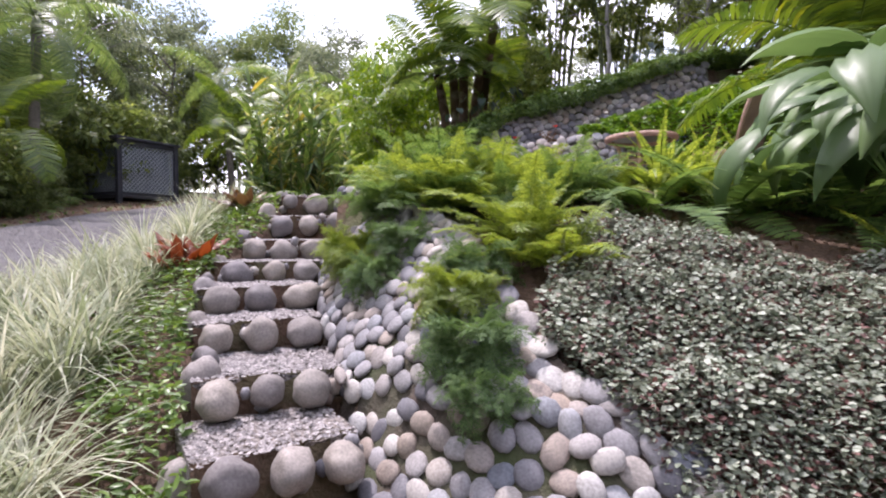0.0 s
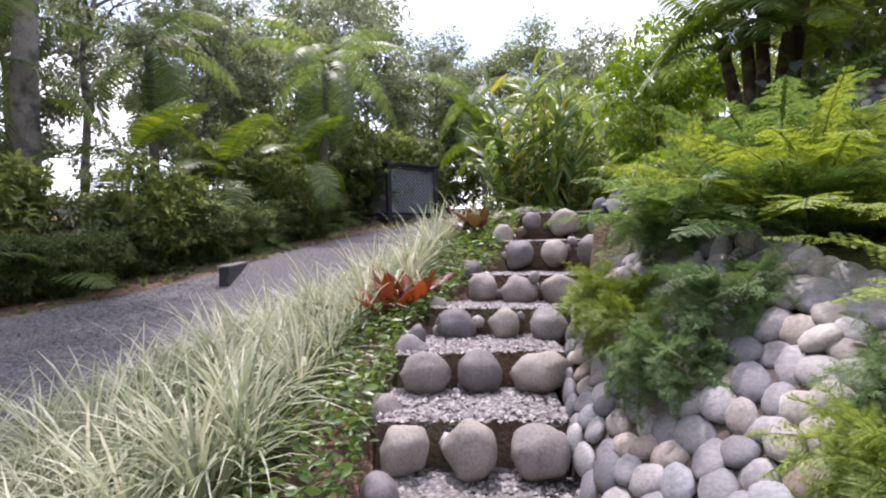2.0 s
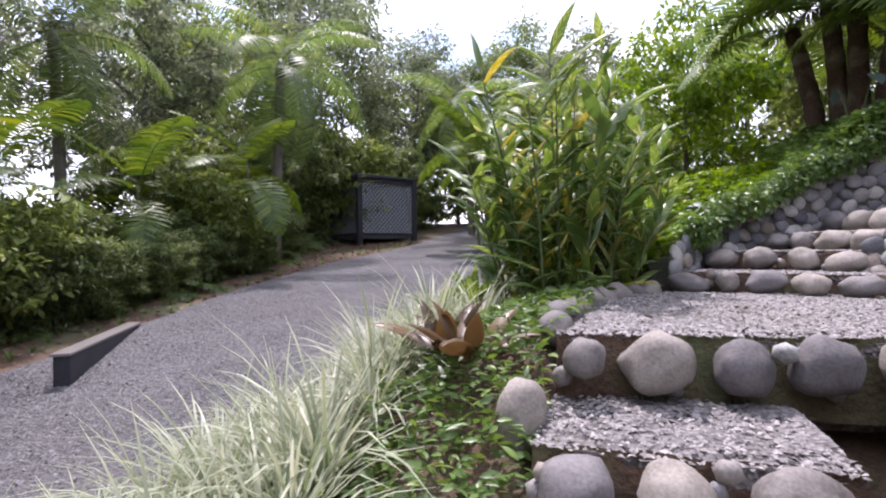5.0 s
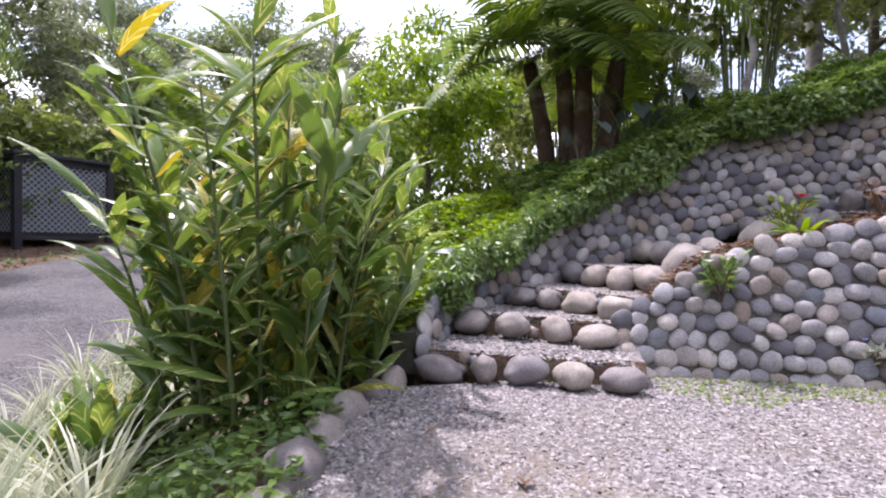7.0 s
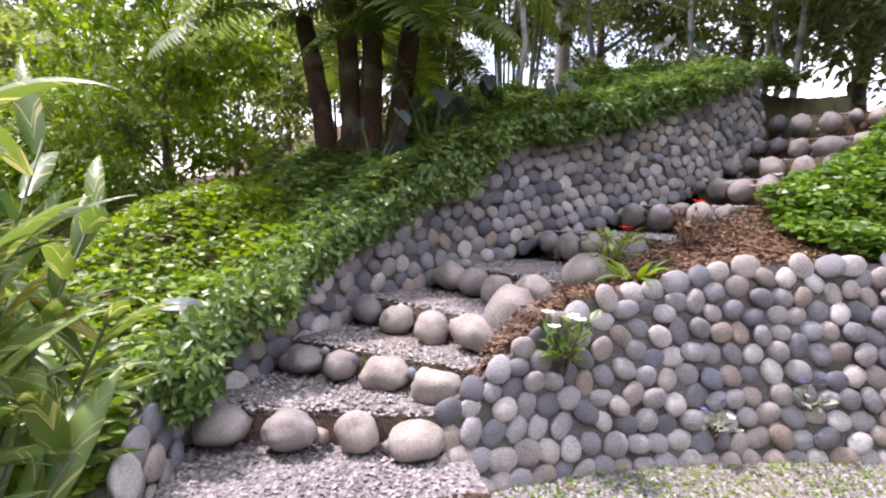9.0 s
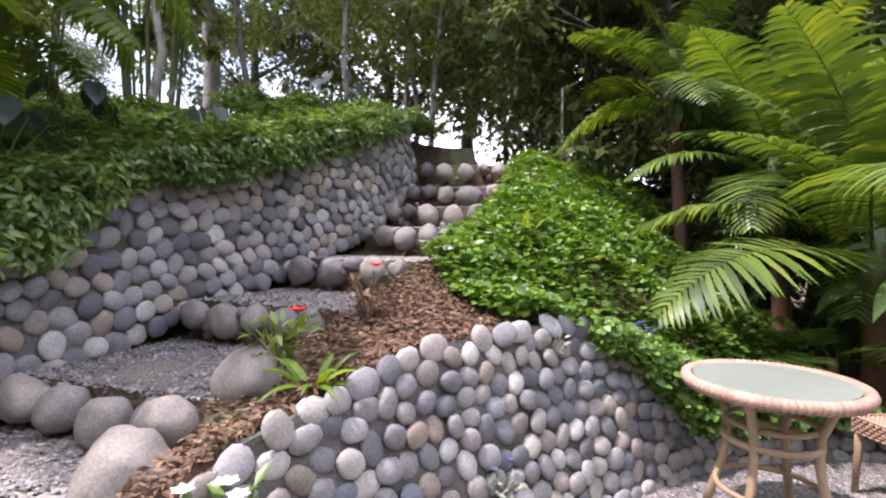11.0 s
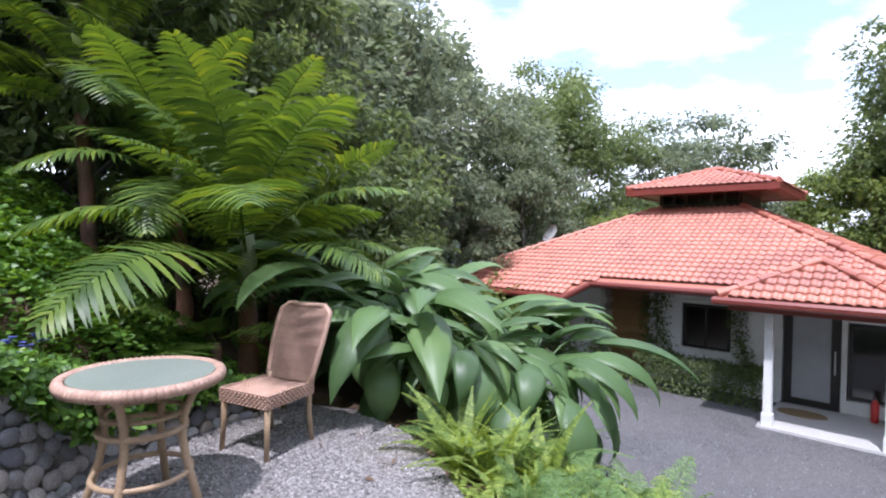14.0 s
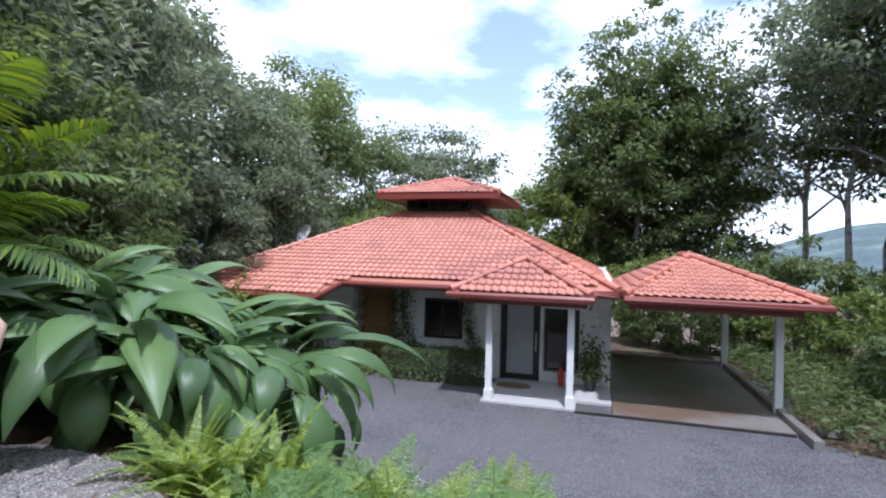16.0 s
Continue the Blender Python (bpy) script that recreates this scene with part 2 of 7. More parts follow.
def lane_z(x, y):
    s = -0.5 * x + 0.866 * y - 0.6
    s = 0.5 * (s + math.sqrt(s * s + 1.0))
    return 0.84 + 0.122 * min(s, 26) + 0.02 * max(0.0, min(s, 40) - 26)


# second flight: centre line with the height of its treads
FLIGHT = [(-0.95, 7.05, 2.50), (-0.80, 7.34, 2.62), (-0.66, 7.86, 2.76), (-0.34, 8.17, 2.90), (0.06, 8.42, 3.06), (0.60, 8.58, 3.24), (1.55, 8.66, 3.48),
          (2.45, 8.66, 3.72), (3.35, 8.62, 3.98), (3.90, 8.66, 4.20), (4.45, 8.74, 4.45), (5.05, 8.90, 4.78), (5.9, 9.2, 5.0)]
FLIGHT_HALF = 0.55
WALL_BASE = [(-0.22, 7.52), (0.5, 7.42), (1.3, 7.16), (2.1, 6.76), (2.95, 6.20), (3.45, 5.50), (3.7, 4.75)]
WALL_TOP = [2.80, 3.22, 3.40, 3.43, 3.05, 2.80, 2.62]


def flight_at(x, y):
    """Signed distance to the left of the second flight's line, and its height there."""
    best = (1e9, 0.0, 0.0)
    for (ax, ay, az), (bx, by, bz) in zip(FLIGHT, FLIGHT[1:]):
        dx, dy = bx - ax, by - ay
        t = min(1, max(0, ((x - ax) * dx + (y - ay) * dy) / (dx * dx + dy * dy)))
        ox, oy = x - ax - t * dx, y - ay - t * dy
        d = math.hypot(ox, oy)
        if d < best[0]:
            best = (d, math.copysign(d, dx * oy - dy * ox), az + t * (bz - az))
    return best[1], best[2]


def wall_y(x):
    return lerp(x, [p[0] for p in WALL_BASE], [p[1] for p in WALL_BASE])


def hill_z(x, y):
    far = 10.2 + 4.0 * smooth(0.5, 3.0, x)
    h = 3.20 + 0.27 * (x - 0.7) + (0.34 + 0.08 * smooth(1.0, 3.0, x)) * ((y if y < far else far + 0.15 * (y - far)) - 7.8)
    if h > 4.6:
        h = 4.6 + 1.2 * (1 - math.exp(-(h - 4.6) / 2.2))
    return h


def stair_z(y):
    tops = [stair_top(0) - RISER] + [stair_top(i) for i in range(8)]
    return lerp(y, [STAIR_Y[0] - 0.05] + [v + 0.18 for v in STAIR_Y], tops)


def stair_at(x, y):
    """Height of the flight at a place, its rows running askew."""
    mid = 0.5 * (lerp(y, STAIR_LY, STAIR_L) + lerp(y, STAIR_RY, STAIR_R))
    return stair_z(y - 0.45 * min(0.4, max(-0.4, x - mid)))


def land(x, y):
    base = lane_z(x, y)
    xl, xr = lerp(y, STAIR_LY, STAIR_L), lerp(y, STAIR_RY, STAIR_R)
    # south bank below the terrace
    toe = lerp(x, [-0.33, -0.12, 0.12, 0.36, 0.62], [2.14, 1.88, 1.66, 1.52, 1.45])
    south = lerp(y, [toe, toe + 0.33, max(toe + 0.4, 2.38), 2.95, 4.4], [0.0, 0.29, 0.49, 0.69, 1.0])
    foot = 0.98
    bank = foot + (TERRACE - foot) * south
    if x > xr:
        west = stair_at(xr, y) - 0.06 + 0.9 * (x - xr)
        bank = min(bank, west)
        bank = max(bank, base) if y > 1.45 else base
    elif x > xl:
        bank = stair_at(x, y) - 0.36 if y > 1.7 else base
    else:
        k = smooth(0.1, 2.1, xl - x)
        bank = (stair_z(y) - 0.05) * (1 - k) + base * k if y > 1.4 else base
    east = smooth(6.0, 9.5, x)
    bank = bank * (1 - east) + max(base, 0.86) * east
    z = max(bank, base) if y > 1.45 else base
    # the upper hill
    if y > 4.4:
        if x > -1.7:
            edge = wall_y(x) if x < 3.7 else 4.4
            inside = y - edge
            if x > 3.7:
                k = smooth(4.2, 7.5, y)
                z = max(z, TERRACE * (1 - k) + hill_z(x, y) * k)
            elif inside > 0.06 + 0.28 * (lerp(x, [p[0] for p in WALL_BASE], WALL_TOP) - TERRACE):
                top = lerp(x, [p[0] for p in WALL_BASE], WALL_TOP) - 0.0
                k = smooth(0.5, 2.0, inside)
                z = top * (1 - k) + max(top, hill_z(x, y)) * k
            elif x > xr + 0.05 or y > 5.75:
                z = TERRACE - 0.08
        if y > 7.0 and x > -4.5:
            d, fz = flight_at(x, y)
            side = smooth(-3.6, -1.3, x)
            up = max(base, hill_z(x, y)) * side + base * (1 - side)
            if d > FLIGHT_HALF + 0.27:
                wall = lerp(x, [-1.4, -0.4, 0.6, 1.6, 4.0, 5.2], [0.05, 0.32, 0.62, 0.78, 0.72, 0.3])
                k = smooth(FLIGHT_HALF + 0.3, FLIGHT_HALF + 2.2, d)
                if x > -1.9:
                    z = (fz + wall) * (1 - k) + max(up, fz + wall) * k
                    if x < -1.2:
                        q = smooth(-1.9, -1.2, x)
                        z = z * q + up * (1 - q)
                else:
                    z = up
            elif d > -FLIGHT_HALF:
                z = fz - 0.24
            elif d > -FLIGHT_HALF - 1.2 and inside > 0.42:
                q = smooth(-FLIGHT_HALF - 1.2, -FLIGHT_HALF, d)
                z = z * (1 - q) + (fz - 0.05) * q
    elif x > 6 or y > 12:
        z = max(z, base)
    # far off the ground falls to a valley in the south and stays wooded in the north
    if y < -14:
        z -= 0.16 * (-14 - y) if y > -80 else 0.16 * 66
    return z


def land_grid(xs, ys, lift=0.0):
    verts = [(x, y, land(x, y) + lift) for y in ys for x in xs]
    w = len(xs)
    faces = [(j * w + i, j * w + i + 1, (j + 1) * w + i + 1, (j + 1) * w + i) for j in range(len(ys) - 1) for i in range(w - 1)]
    return verts, faces


gx = np.unique(np.concatenate([np.linspace(-1200, -40, 9), np.linspace(-40, -9, 20), np.linspace(-9, -2.2, 35), np.linspace(-2.2, 7.5, 120), np.linspace(7.5, 16, 24), np.linspace(16, 40, 14), np.linspace(40, 1200, 9)]))
gy = np.unique(np.concatenate([np.linspace(-1200, -80, 9), np.linspace(-80, -10, 24), np.linspace(-10, 1.5, 30), np.linspace(1.5, 11.5, 125), np.linspace(11.5, 30, 30), np.linspace(30, 1200, 10)]))
gv, gf = land_grid(gx, gy)
ground = tagged(new("ground", link_mesh("ground", gv, gf, M_SOIL)), "brown leaf-strewn garden soil rolling up the hillside", "ground", kind="structure")


def strip(name, mat, ys, left, right, cols, lift, label, category):
    rows = [[(l + (r - l) * i / cols, y) for i in range(cols + 1)] for y, l, r in zip(ys, left, right)]
    v = [(x, y, land(x, y) + lift) for row in rows for x, y in row]
    w = cols + 1
    f = [(j * w + i, j * w + i + 1, (j + 1) * w + i + 1, (j + 1) * w + i) for j in range(len(rows) - 1) for i in range(cols)]
    return tagged(new(name, link_mesh(name, v, f, mat)), label, category, kind="structure")


ys = np.linspace(1.55, 40, 80)
strip("road", M_LANE, ys, [lane_left(y) for y in ys], [lerp(y, [1, 3, 5, 8, 12, 20, 40], [-2.6, -3.0, -3.4, -3.8, -4.4, -6, -10]) for y in ys], 14, 0.03, "grey gravel driveway climbing past the trees", "driveway")
ys = np.linspace(-9.0, 1.56, 40)
strip("forecourt", M_LANE, ys, [lerp(y, [-9, -4.6, -3.8, 0, 1.6], [-1.3, -1.4, -6, -9, -9]) for y in ys], [9.0] * len(ys), 40, 0.03, "flat grey gravel forecourt before the house", "driveway")


# ---- terrace ----
def terrace_edge():
    pts = [(-1.66, 5.40), (-1.7, 6.2), (-1.66, 6.8), (-1.5, 7.25)]
    pts += [(-0.3, 7.5)] + WALL_BASE[1:]
    pts += [(3.3, 4.4), (2.6, 4.25), (1.9, 4.35), (1.0, 4.5), (0.2, 4.85), (-0.45, 5.5), (-0.58, 5.70)]
    return pts


def polygon_sheet(name, pts, z, thick, mat):
    bm = bmesh.new()
    top = [bm.verts.new((x, y, z)) for x, y in pts]
    low = [bm.verts.new((x, y, z - thick)) for x, y in pts]
    bm.faces.new(top[::-1])
    for i in range(len(pts)):
        j = (i + 1) % len(pts)
        bm.faces.new((top[i], top[j], low[j], low[i]))
    bmesh.ops.recalc_face_normals(bm, faces=bm.faces[:])
    me = bpy.data.meshes.new(name)
    bm.to_mesh(me)
    bm.free()
    me.materials.append(mat)
    return new(name, me)


terrace = tagged(polygon_sheet("terrace_floor", terrace_edge(), TERRACE, 0.12, M_GRAVEL), "pale grey gravel terrace with mossy edges", "terrace", kind="structure")


# ---- stones ----
def stone_mesh(name, mat, seed, sub=2, rough=0.12, flat=1.0):
    bm = bmesh.new()
    bmesh.ops.create_icosphere(bm, subdivisions=sub, radius=0.5)
    for v in bm.verts:
        c = v.co.copy()
        k = 1 + rough * noise.noise(c * 2.2 + Vector((seed * 3.1, seed, -seed))) + rough * 0.5 * noise.noise(c * 5 + Vector((seed, 0, 4)))
        c = Vector([math.copysign(abs(q * 2) ** 0.92, q) / 2 for q in c]) * k
        c.z *= flat
        v.co = c
    me = bpy.data.meshes.new(name)
    bm.to_mesh(me)
    bm.free()
    me.polygons.foreach_set("use_smooth", np.ones(len(me.polygons), bool))
    me.materials.append(mat)
    return me


PEBBLES = [stone_mesh("cobble", M_PEBBLE, s, 1, 0.10) for s in range(6)]
PEBBLES_FINE = [stone_mesh("cobble", M_PEBBLE, s + 20, 2, 0.10) for s in range(8)]
BOULDERS = [stone_mesh("boulder", M_BOULDER, s, 3, 0.22) for s in range(9)]


def put(me, name, parent, m):
    ob = new(name, me)
    ob.parent = parent
    ob.matrix_basis = m
    return ob


def stone_pose(x, y, z, w, d, h, rx=0.0, ry=0.0, rz=0.0):
    return pose(x, y, z, rx, ry, rz) @ Matrix.Diagonal((w, d, h, 1))


def step(name, label, group, left, right, z_top, rise, depth, widths, forward):
    """One garden step: a row of boulders holding a gravel tread. left, right: ends of the row; forward: the way up."""
    mid = (Vector(left) + Vector(right)) / 2
    st = thing(name, label, "step", pose(mid.x, mid.y, z_top), group)
    along = Vector((right[0] - left[0], right[1] - left[1], 0))
    length = along.length
    along.normalize()
    fw = Vector((forward[0], forward[1], 0)).normalized()
    ang = math.degrees(math.atan2(along.y, along.x))
    bm = bmesh.new()
    n = 8
    rows = []
    for j in range(5):
        rows.append([bm.verts.new(along * (length * (i / n - 0.5)) + fw * (0.085 + (depth - 0.075) * j / 4) + Vector((0, 0, rnd.uniform(-0.035, -0.012) - (0.012 if j in (0, 4) else 0)))) for i in range(n + 1)])
    for a, b in zip(rows, rows[1:]):
        for i in range(n):
            bm.faces.new((a[i], a[i + 1], b[i + 1], b[i]))
    skirt = bmesh.ops.extrude_edge_only(bm, edges=[e for e in bm.edges if e.is_boundary])
    for v in skirt["geom"]:
        if isinstance(v, bmesh.types.BMVert):
            v.co.z -= rise + 0.1
    bmesh.ops.recalc_face_normals(bm, faces=bm.faces[:])
    part("tread", bm, M_GRAVEL, st)
    bm = bmesh.new()
    grid = []
    for j in range(5):
        grid.append([bm.verts.new(along * (length * (i / 14 - 0.5)) + fw * (0.03 + 0.06 * j / 4 + rnd.uniform(-0.018, 0.018)) + Vector((0, 0, -rise - 0.1 + (rise + 0.092) * j / 4 - 0.012 * (j == 4)))) for i in range(15)])
    for lo, hi in zip(grid, grid[1:]):
        for i in range(14):
            bm.faces.new((lo[i], lo[i + 1], hi[i + 1], hi[i]))
    part("earth_riser", bm, M_SOIL, st, "mossy brown earth between the stones", True)
    for k in range(7):
        s = rnd.uniform(0.05, 0.085)
        c = along * (length * (rnd.random() - 0.5)) + fw * rnd.uniform(-0.02, 0.03)
        put(rnd.choice(PEBBLES), "small_stone", st, stone_pose(c.x, c.y, -rnd.uniform(0.02, rise), s * 1.2, s, s * 0.9, rnd.uniform(0, 90), rnd.uniform(0, 90), rnd.uniform(0, 180)))
    total = sum(widths)
    pos = -length / 2
    for w in widths:
        ww = w / total * length
        c = along * (pos + ww / 2) - fw * rnd.uniform(0.0, 0.05)
        pos += ww
        bw = ww * rnd.uniform(0.76, 0.94)
        hh = min(rise * rnd.uniform(0.9, 1.08) + 0.02, bw * 0.98, 0.21)
        put(rnd.choice(BOULDERS), "boulder", st, stone_pose(c.x, c.y, -hh * 0.5 - 0.004 + rnd.uniform(-0.02, 0.012), bw, rnd.uniform(0.15, 0.2), hh, rnd.uniform(-10, 10), rnd.uniform(-18, 18), ang + rnd.uniform(-12, 12)))
    return st


# widths of the boulders in each row
widths_set = [(1.1, 1, 0.9), (1.1, 0.9, 1, 0.3), (1, 1, 1.05), (1.0, 0.9, 1.1), (1.3, 0.9, 1), (0.8, 0.9, 1.0), (0.9, 0.9, 1.1), (0.7, 1.3, 0.95, 1.1, 0.7)]
for i in range(8):
    l, r = (STAIR_L[i], STAIR_LY[i]), (STAIR_R[i], STAIR_RY[i])
    nxt = STAIR_Y[i + 1] - STAIR_Y[i] + 0.06 if i < 7 else 0.3
    up = (STAIR_LY[i] - STAIR_RY[i], STAIR_R[i] - STAIR_L[i])
    step("garden_step", "gravel step held by a row of rounded river boulders", "lower flight of steps", l, r, stair_top(i), RISER if i < 6 else 0.2, nxt + 0.05, widths_set[i], up)
n = len(FLIGHT)
for i in range(1, n - 1):
    a, p, b = FLIGHT[i - 1], FLIGHT[i], FLIGHT[i + 1]
    fw = Vector((b[0] - a[0], b[1] - a[1], 0)).normalized()
    if i == 1:
        fw = Vector((0.25, 0.97, 0)).normalized()
    lf = Vector((-fw.y, fw.x, 0))
    half = FLIGHT_HALF if i > 1 else 0.62
    l, r = Vector(p[:2]).to_3d() + lf * half, Vector(p[:2]).to_3d() - lf * half
    run = math.hypot(b[0] - p[0], b[1] - p[1])
    step("garden_step", "pale gravel step held by a row of rounded river boulders", "upper flight of steps", (l.x, l.y), (r.x, r.y), p[2] + 0.03, p[2] - a[2], run + 0.12, [rnd.uniform(0.6, 1.3) for _ in range(5 if i == 1 or i > 5 else 4)], (fw.x, fw.y))


# ---- cobbled walls ----
def cobbled(name, label, surf, length, height, size, mat, fine=True, thick=0.16, skip=None):
    """A cobble-faced wall. surf(u, v) gives the place at u metres along and v from 0 to 1 up; height(u) its height."""
    w = thing(name, label, "wall", kind="structure")
    nu, nv = max(8, int(length / 0.12)), 8
    rows = [[Vector(surf(length * i / nu, j / nv)) for i in range(nu + 1)] for j in range(nv + 1)]
    bm = bmesh.new()
    vs = [[bm.verts.new(p) for p in row] for row in rows]
    for a, b in zip(vs, vs[1:]):
        for i in range(nu):
            bm.faces.new((a[i], a[i + 1], b[i + 1], b[i]))
    bm.normal_update()
    bmesh.ops.solidify(bm, geom=bm.faces[:], thickness=thick)
    part("backing", bm, mat, w)
    meshes = PEBBLES_FINE if fine else PEBBLES
    top = max(height(length * k / 30) for k in range(31))
    P = []
    for j in range(int(top / (size * 0.86)) + 2):
        for i in range(int(length / size) + 1):
            q = (size * (i + (0.5 if j % 2 else 0.0)) + rng.normal() * size * 0.28, size * 0.86 * (j + 0.4) + rng.normal() * size * 0.28)
            if 0 < q[0] < length and q[1] < height(q[0]) + size * 0.15:
                P.append(q)
    P = np.array(P)
    want = size * rng.uniform(0.8, 1.18, len(P))
    for _ in range(24):
        d = P[:, None, :] - P[None, :, :]
        r = np.sqrt((d ** 2).sum(2)) + np.eye(len(P)) * 9 + 1e-6
        need = (want[:, None] + want[None, :]) / 2
        push = np.clip(need - r, 0, None) / r * 0.25
        P = P + (d * push[:, :, None]).sum(1)
        P[:, 0] = np.clip(P[:, 0], 0.03, length - 0.03)
        hs = np.array([max(height(u), 0.02) for u in P[:, 0]])
        P[:, 1] = np.clip(P[:, 1], size * 0.25, np.maximum(hs - size * 0.1, size * 0.26))
    d = P[:, None, :] - P[None, :, :]
    r = np.sqrt((d ** 2).sum(2)) + np.eye(len(P)) * 9
    gap = np.sort(r, 1)[:, :4].mean(1)
    for (u, y), g in zip(P, gap):
        h = max(height(u), 0.02)
        v = min(y / h, 0.995)
        p = Vector(surf(u, v))
        du = Vector(surf(min(u + 0.05, length), v)) - Vector(surf(max(u - 0.05, 0), v))
        dv = Vector(surf(u, min(v + 0.05, 1))) - Vector(surf(u, max(v - 0.05, 0)))
        nrm = du.cross(dv).normalized()
        x = du.normalized()
        m3 = Matrix((x, nrm.cross(x), nrm)).transposed().to_4x4()
        g = min(max(g, size * 0.7), size * 1.2)
        put(rnd.choice(meshes), "cobble", w, Matrix.Translation(p + nrm * rnd.uniform(-0.008, 0.018)) @ m3 @ pose(0, 0, 0, rnd.uniform(-12, 12), rnd.uniform(-12, 12), rnd.gauss(0, 32)) @ Matrix.Diagonal((g * rnd.uniform(1.12, 1.34), g * rnd.uniform(0.90, 1.06), size * rnd.uniform(0.40, 0.52), 1)))
    return w


def along(points):
    """Length of a polyline and a function giving the place and the way at a distance along it."""
    p = np.array(points, float)
    seg = np.hypot(*np.diff(p[:, :2], axis=0).T)
    s = np.r_[0, np.cumsum(seg)]

    def at(u):
        return [float(np.interp(u, s, p[:, k])) for k in range(p.shape[1])]
    return s[-1], at


# wall behind the terrace, leaning back
L1, at1 = along([(x, y, t) for (x, y), t in zip(WALL_BASE, WALL_TOP)])


def back_wall(u, v):
    x, y, top = at1(u)
    x2, y2, _ = at1(min(u + 0.15, L1))
    x1, y1, _ = at1(max(u - 0.15, 0))
    nx, ny = -(y2 - y1), x2 - x1
    k = math.hypot(nx, ny)
    h = top - TERRACE + 0.04
    return (x + nx / k * 0.28 * h * v, y + ny / k * 0.28 * h * v, TERRACE - 0.03 + h * v)


cobbled("wall_terrace", "retaining wall faced with pale rounded river cobbles", back_wall, L1, lambda u: at1(u)[2] - TERRACE + 0.03, 0.109, M_MORTAR, thick=0.06)

# wall on the uphill side of the upper flight
side_pts = []
for i in range(1, len(FLIGHT) - 1):
    a, p, b = FLIGHT[i - 1], FLIGHT[i], FLIGHT[i + 1]
    fw = Vector((b[0] - a[0], b[1] - a[1], 0)).normalized()
    x, y = p[0] - fw.y * (FLIGHT_HALF + 0.03), p[1] + fw.x * (FLIGHT_HALF + 0.03)
    side_pts.append((x, y, p[2] - 0.12, lerp(x, [-1.4, -0.4, 0.6, 1.6, 4.0, 5.2], [0.12, 0.36, 0.68, 0.84, 0.78, 0.35]) + 0.1))
L2, at2 = along(side_pts)


def flight_wall(u, v):
    x, y, z, h = at2(u)
    x2, y2, _, _ = at2(min(u + 0.3, L2))
    x1, y1, _, _ = at2(max(u - 0.3, 0))
    nx, ny = -(y2 - y1), x2 - x1
    k = math.hypot(nx, ny)
    return (x + nx / k * 0.16 * h * v, y + ny / k * 0.16 * h * v, z + h * v)


cobbled("wall_upper_flight", "cobbled retaining wall beside the upper steps, shaded by overhanging plants", flight_wall, L2, lambda u: at2(u)[3], 0.124, M_MORTAR)


# cobbled bank to the right of the lower flight, wrapping round its foot
bank_pts = [(-0.54, 5.5, -0.15, 5.42), (-0.82, 4.9, -0.32, 4.95), (-0.94, 4.44, -0.5, 4.46), (-0.96, 4.05, -0.45, 4.1), (-0.88, 3.62, -0.30, 3.75), (-0.74, 3.12, -0.12, 3.42), (-0.62, 2.78, 0.02, 3.12), (-0.49, 2.48, 0.14, 2.92), (-0.33, 2.12, 0.24, 2.72), (-0.12, 1.84, 0.32, 2.42), (0.12, 1.62, 0.42, 2.12), (0.36, 1.49, 0.54, 1.90), (0.62, 1.42, 0.70, 1.74), (0.88, 1.40, 0.90, 1.66)]
L3, at3 = along(bank_pts)


def bank_face(u, v):
    x0, y0, x1, y1 = at3(u)
    x0 -= 0.05
    z0 = land(x0 + 0.02, y0) - 0.02
    z1 = max(land(x1, y1) + 0.04, z0 + 0.1)
    x, y = x0 + (x1 - x0) * v, y0 + (y1 - y0) * v
    return (x, y, max(z0 + (z1 - z0) * (v + 0.2 * v * (1 - v)) + 0.035, land(x, y) + 0.04))


def bank_height(u):
    a, b = Vector(bank_face(u, 0)), Vector(bank_face(u, 1))
    return (b - a).length


cobbled("wall_lower_bank", "sloping bank paved with grey river cobbles beside the steps", bank_face, L3, bank_height, 0.108, M_BANKMORTAR, thick=0.12)

# ---- loose stones and chippings ----
edge_stones = [(-0.98, 1.92, 0.2), (-1.16, 2.42, 0.2), (-1.22, 2.62, 0.15), (-1.46, 3.0, 0.17), (-1.58, 3.42, 0.19), (-1.68, 3.62, 0.13), (-1.76, 4.0, 0.17), (-1.76, 4.5, 0.18), (-1.72, 5.0, 0.2)]
for x, y, s in edge_stones:
    z = stair_z(y) - 0.02
    ob = tagged(new("edge_stone", rnd.choice(BOULDERS)), "rounded grey boulder edging the steps", "stone", "stones edging the steps")
    ob.matrix_basis = stone_pose(x, y, z, s * 0.8, s, s * rnd.uniform(0.9, 1.3), rnd.uniform(-15, 15), rnd.uniform(-15, 15), rnd.uniform(0, 180))
for x, y, s in ((-1.72, 5.5, 0.2), (-1.76, 5.75, 0.26), (-1.77, 6.02, 0.24), (-1.75, 6.32, 0.28), (-1.72, 6.6, 0.24), (-1.68, 6.88, 0.26), (-1.58, 7.15, 0.22), (-1.5, 7.38, 0.22)):
    ob = tagged(new("edge_stone", rnd.choice(BOULDERS)), "pale rounded boulder edging the gravel terrace", "stone", "stones edging the terrace")
    ob.matrix_basis = stone_pose(x, y, TERRACE - 0.01, s * 0.75, s * 1.05, s * 0.7, rnd.uniform(-8, 8), rnd.uniform(-8, 8), rnd.uniform(-20, 20))
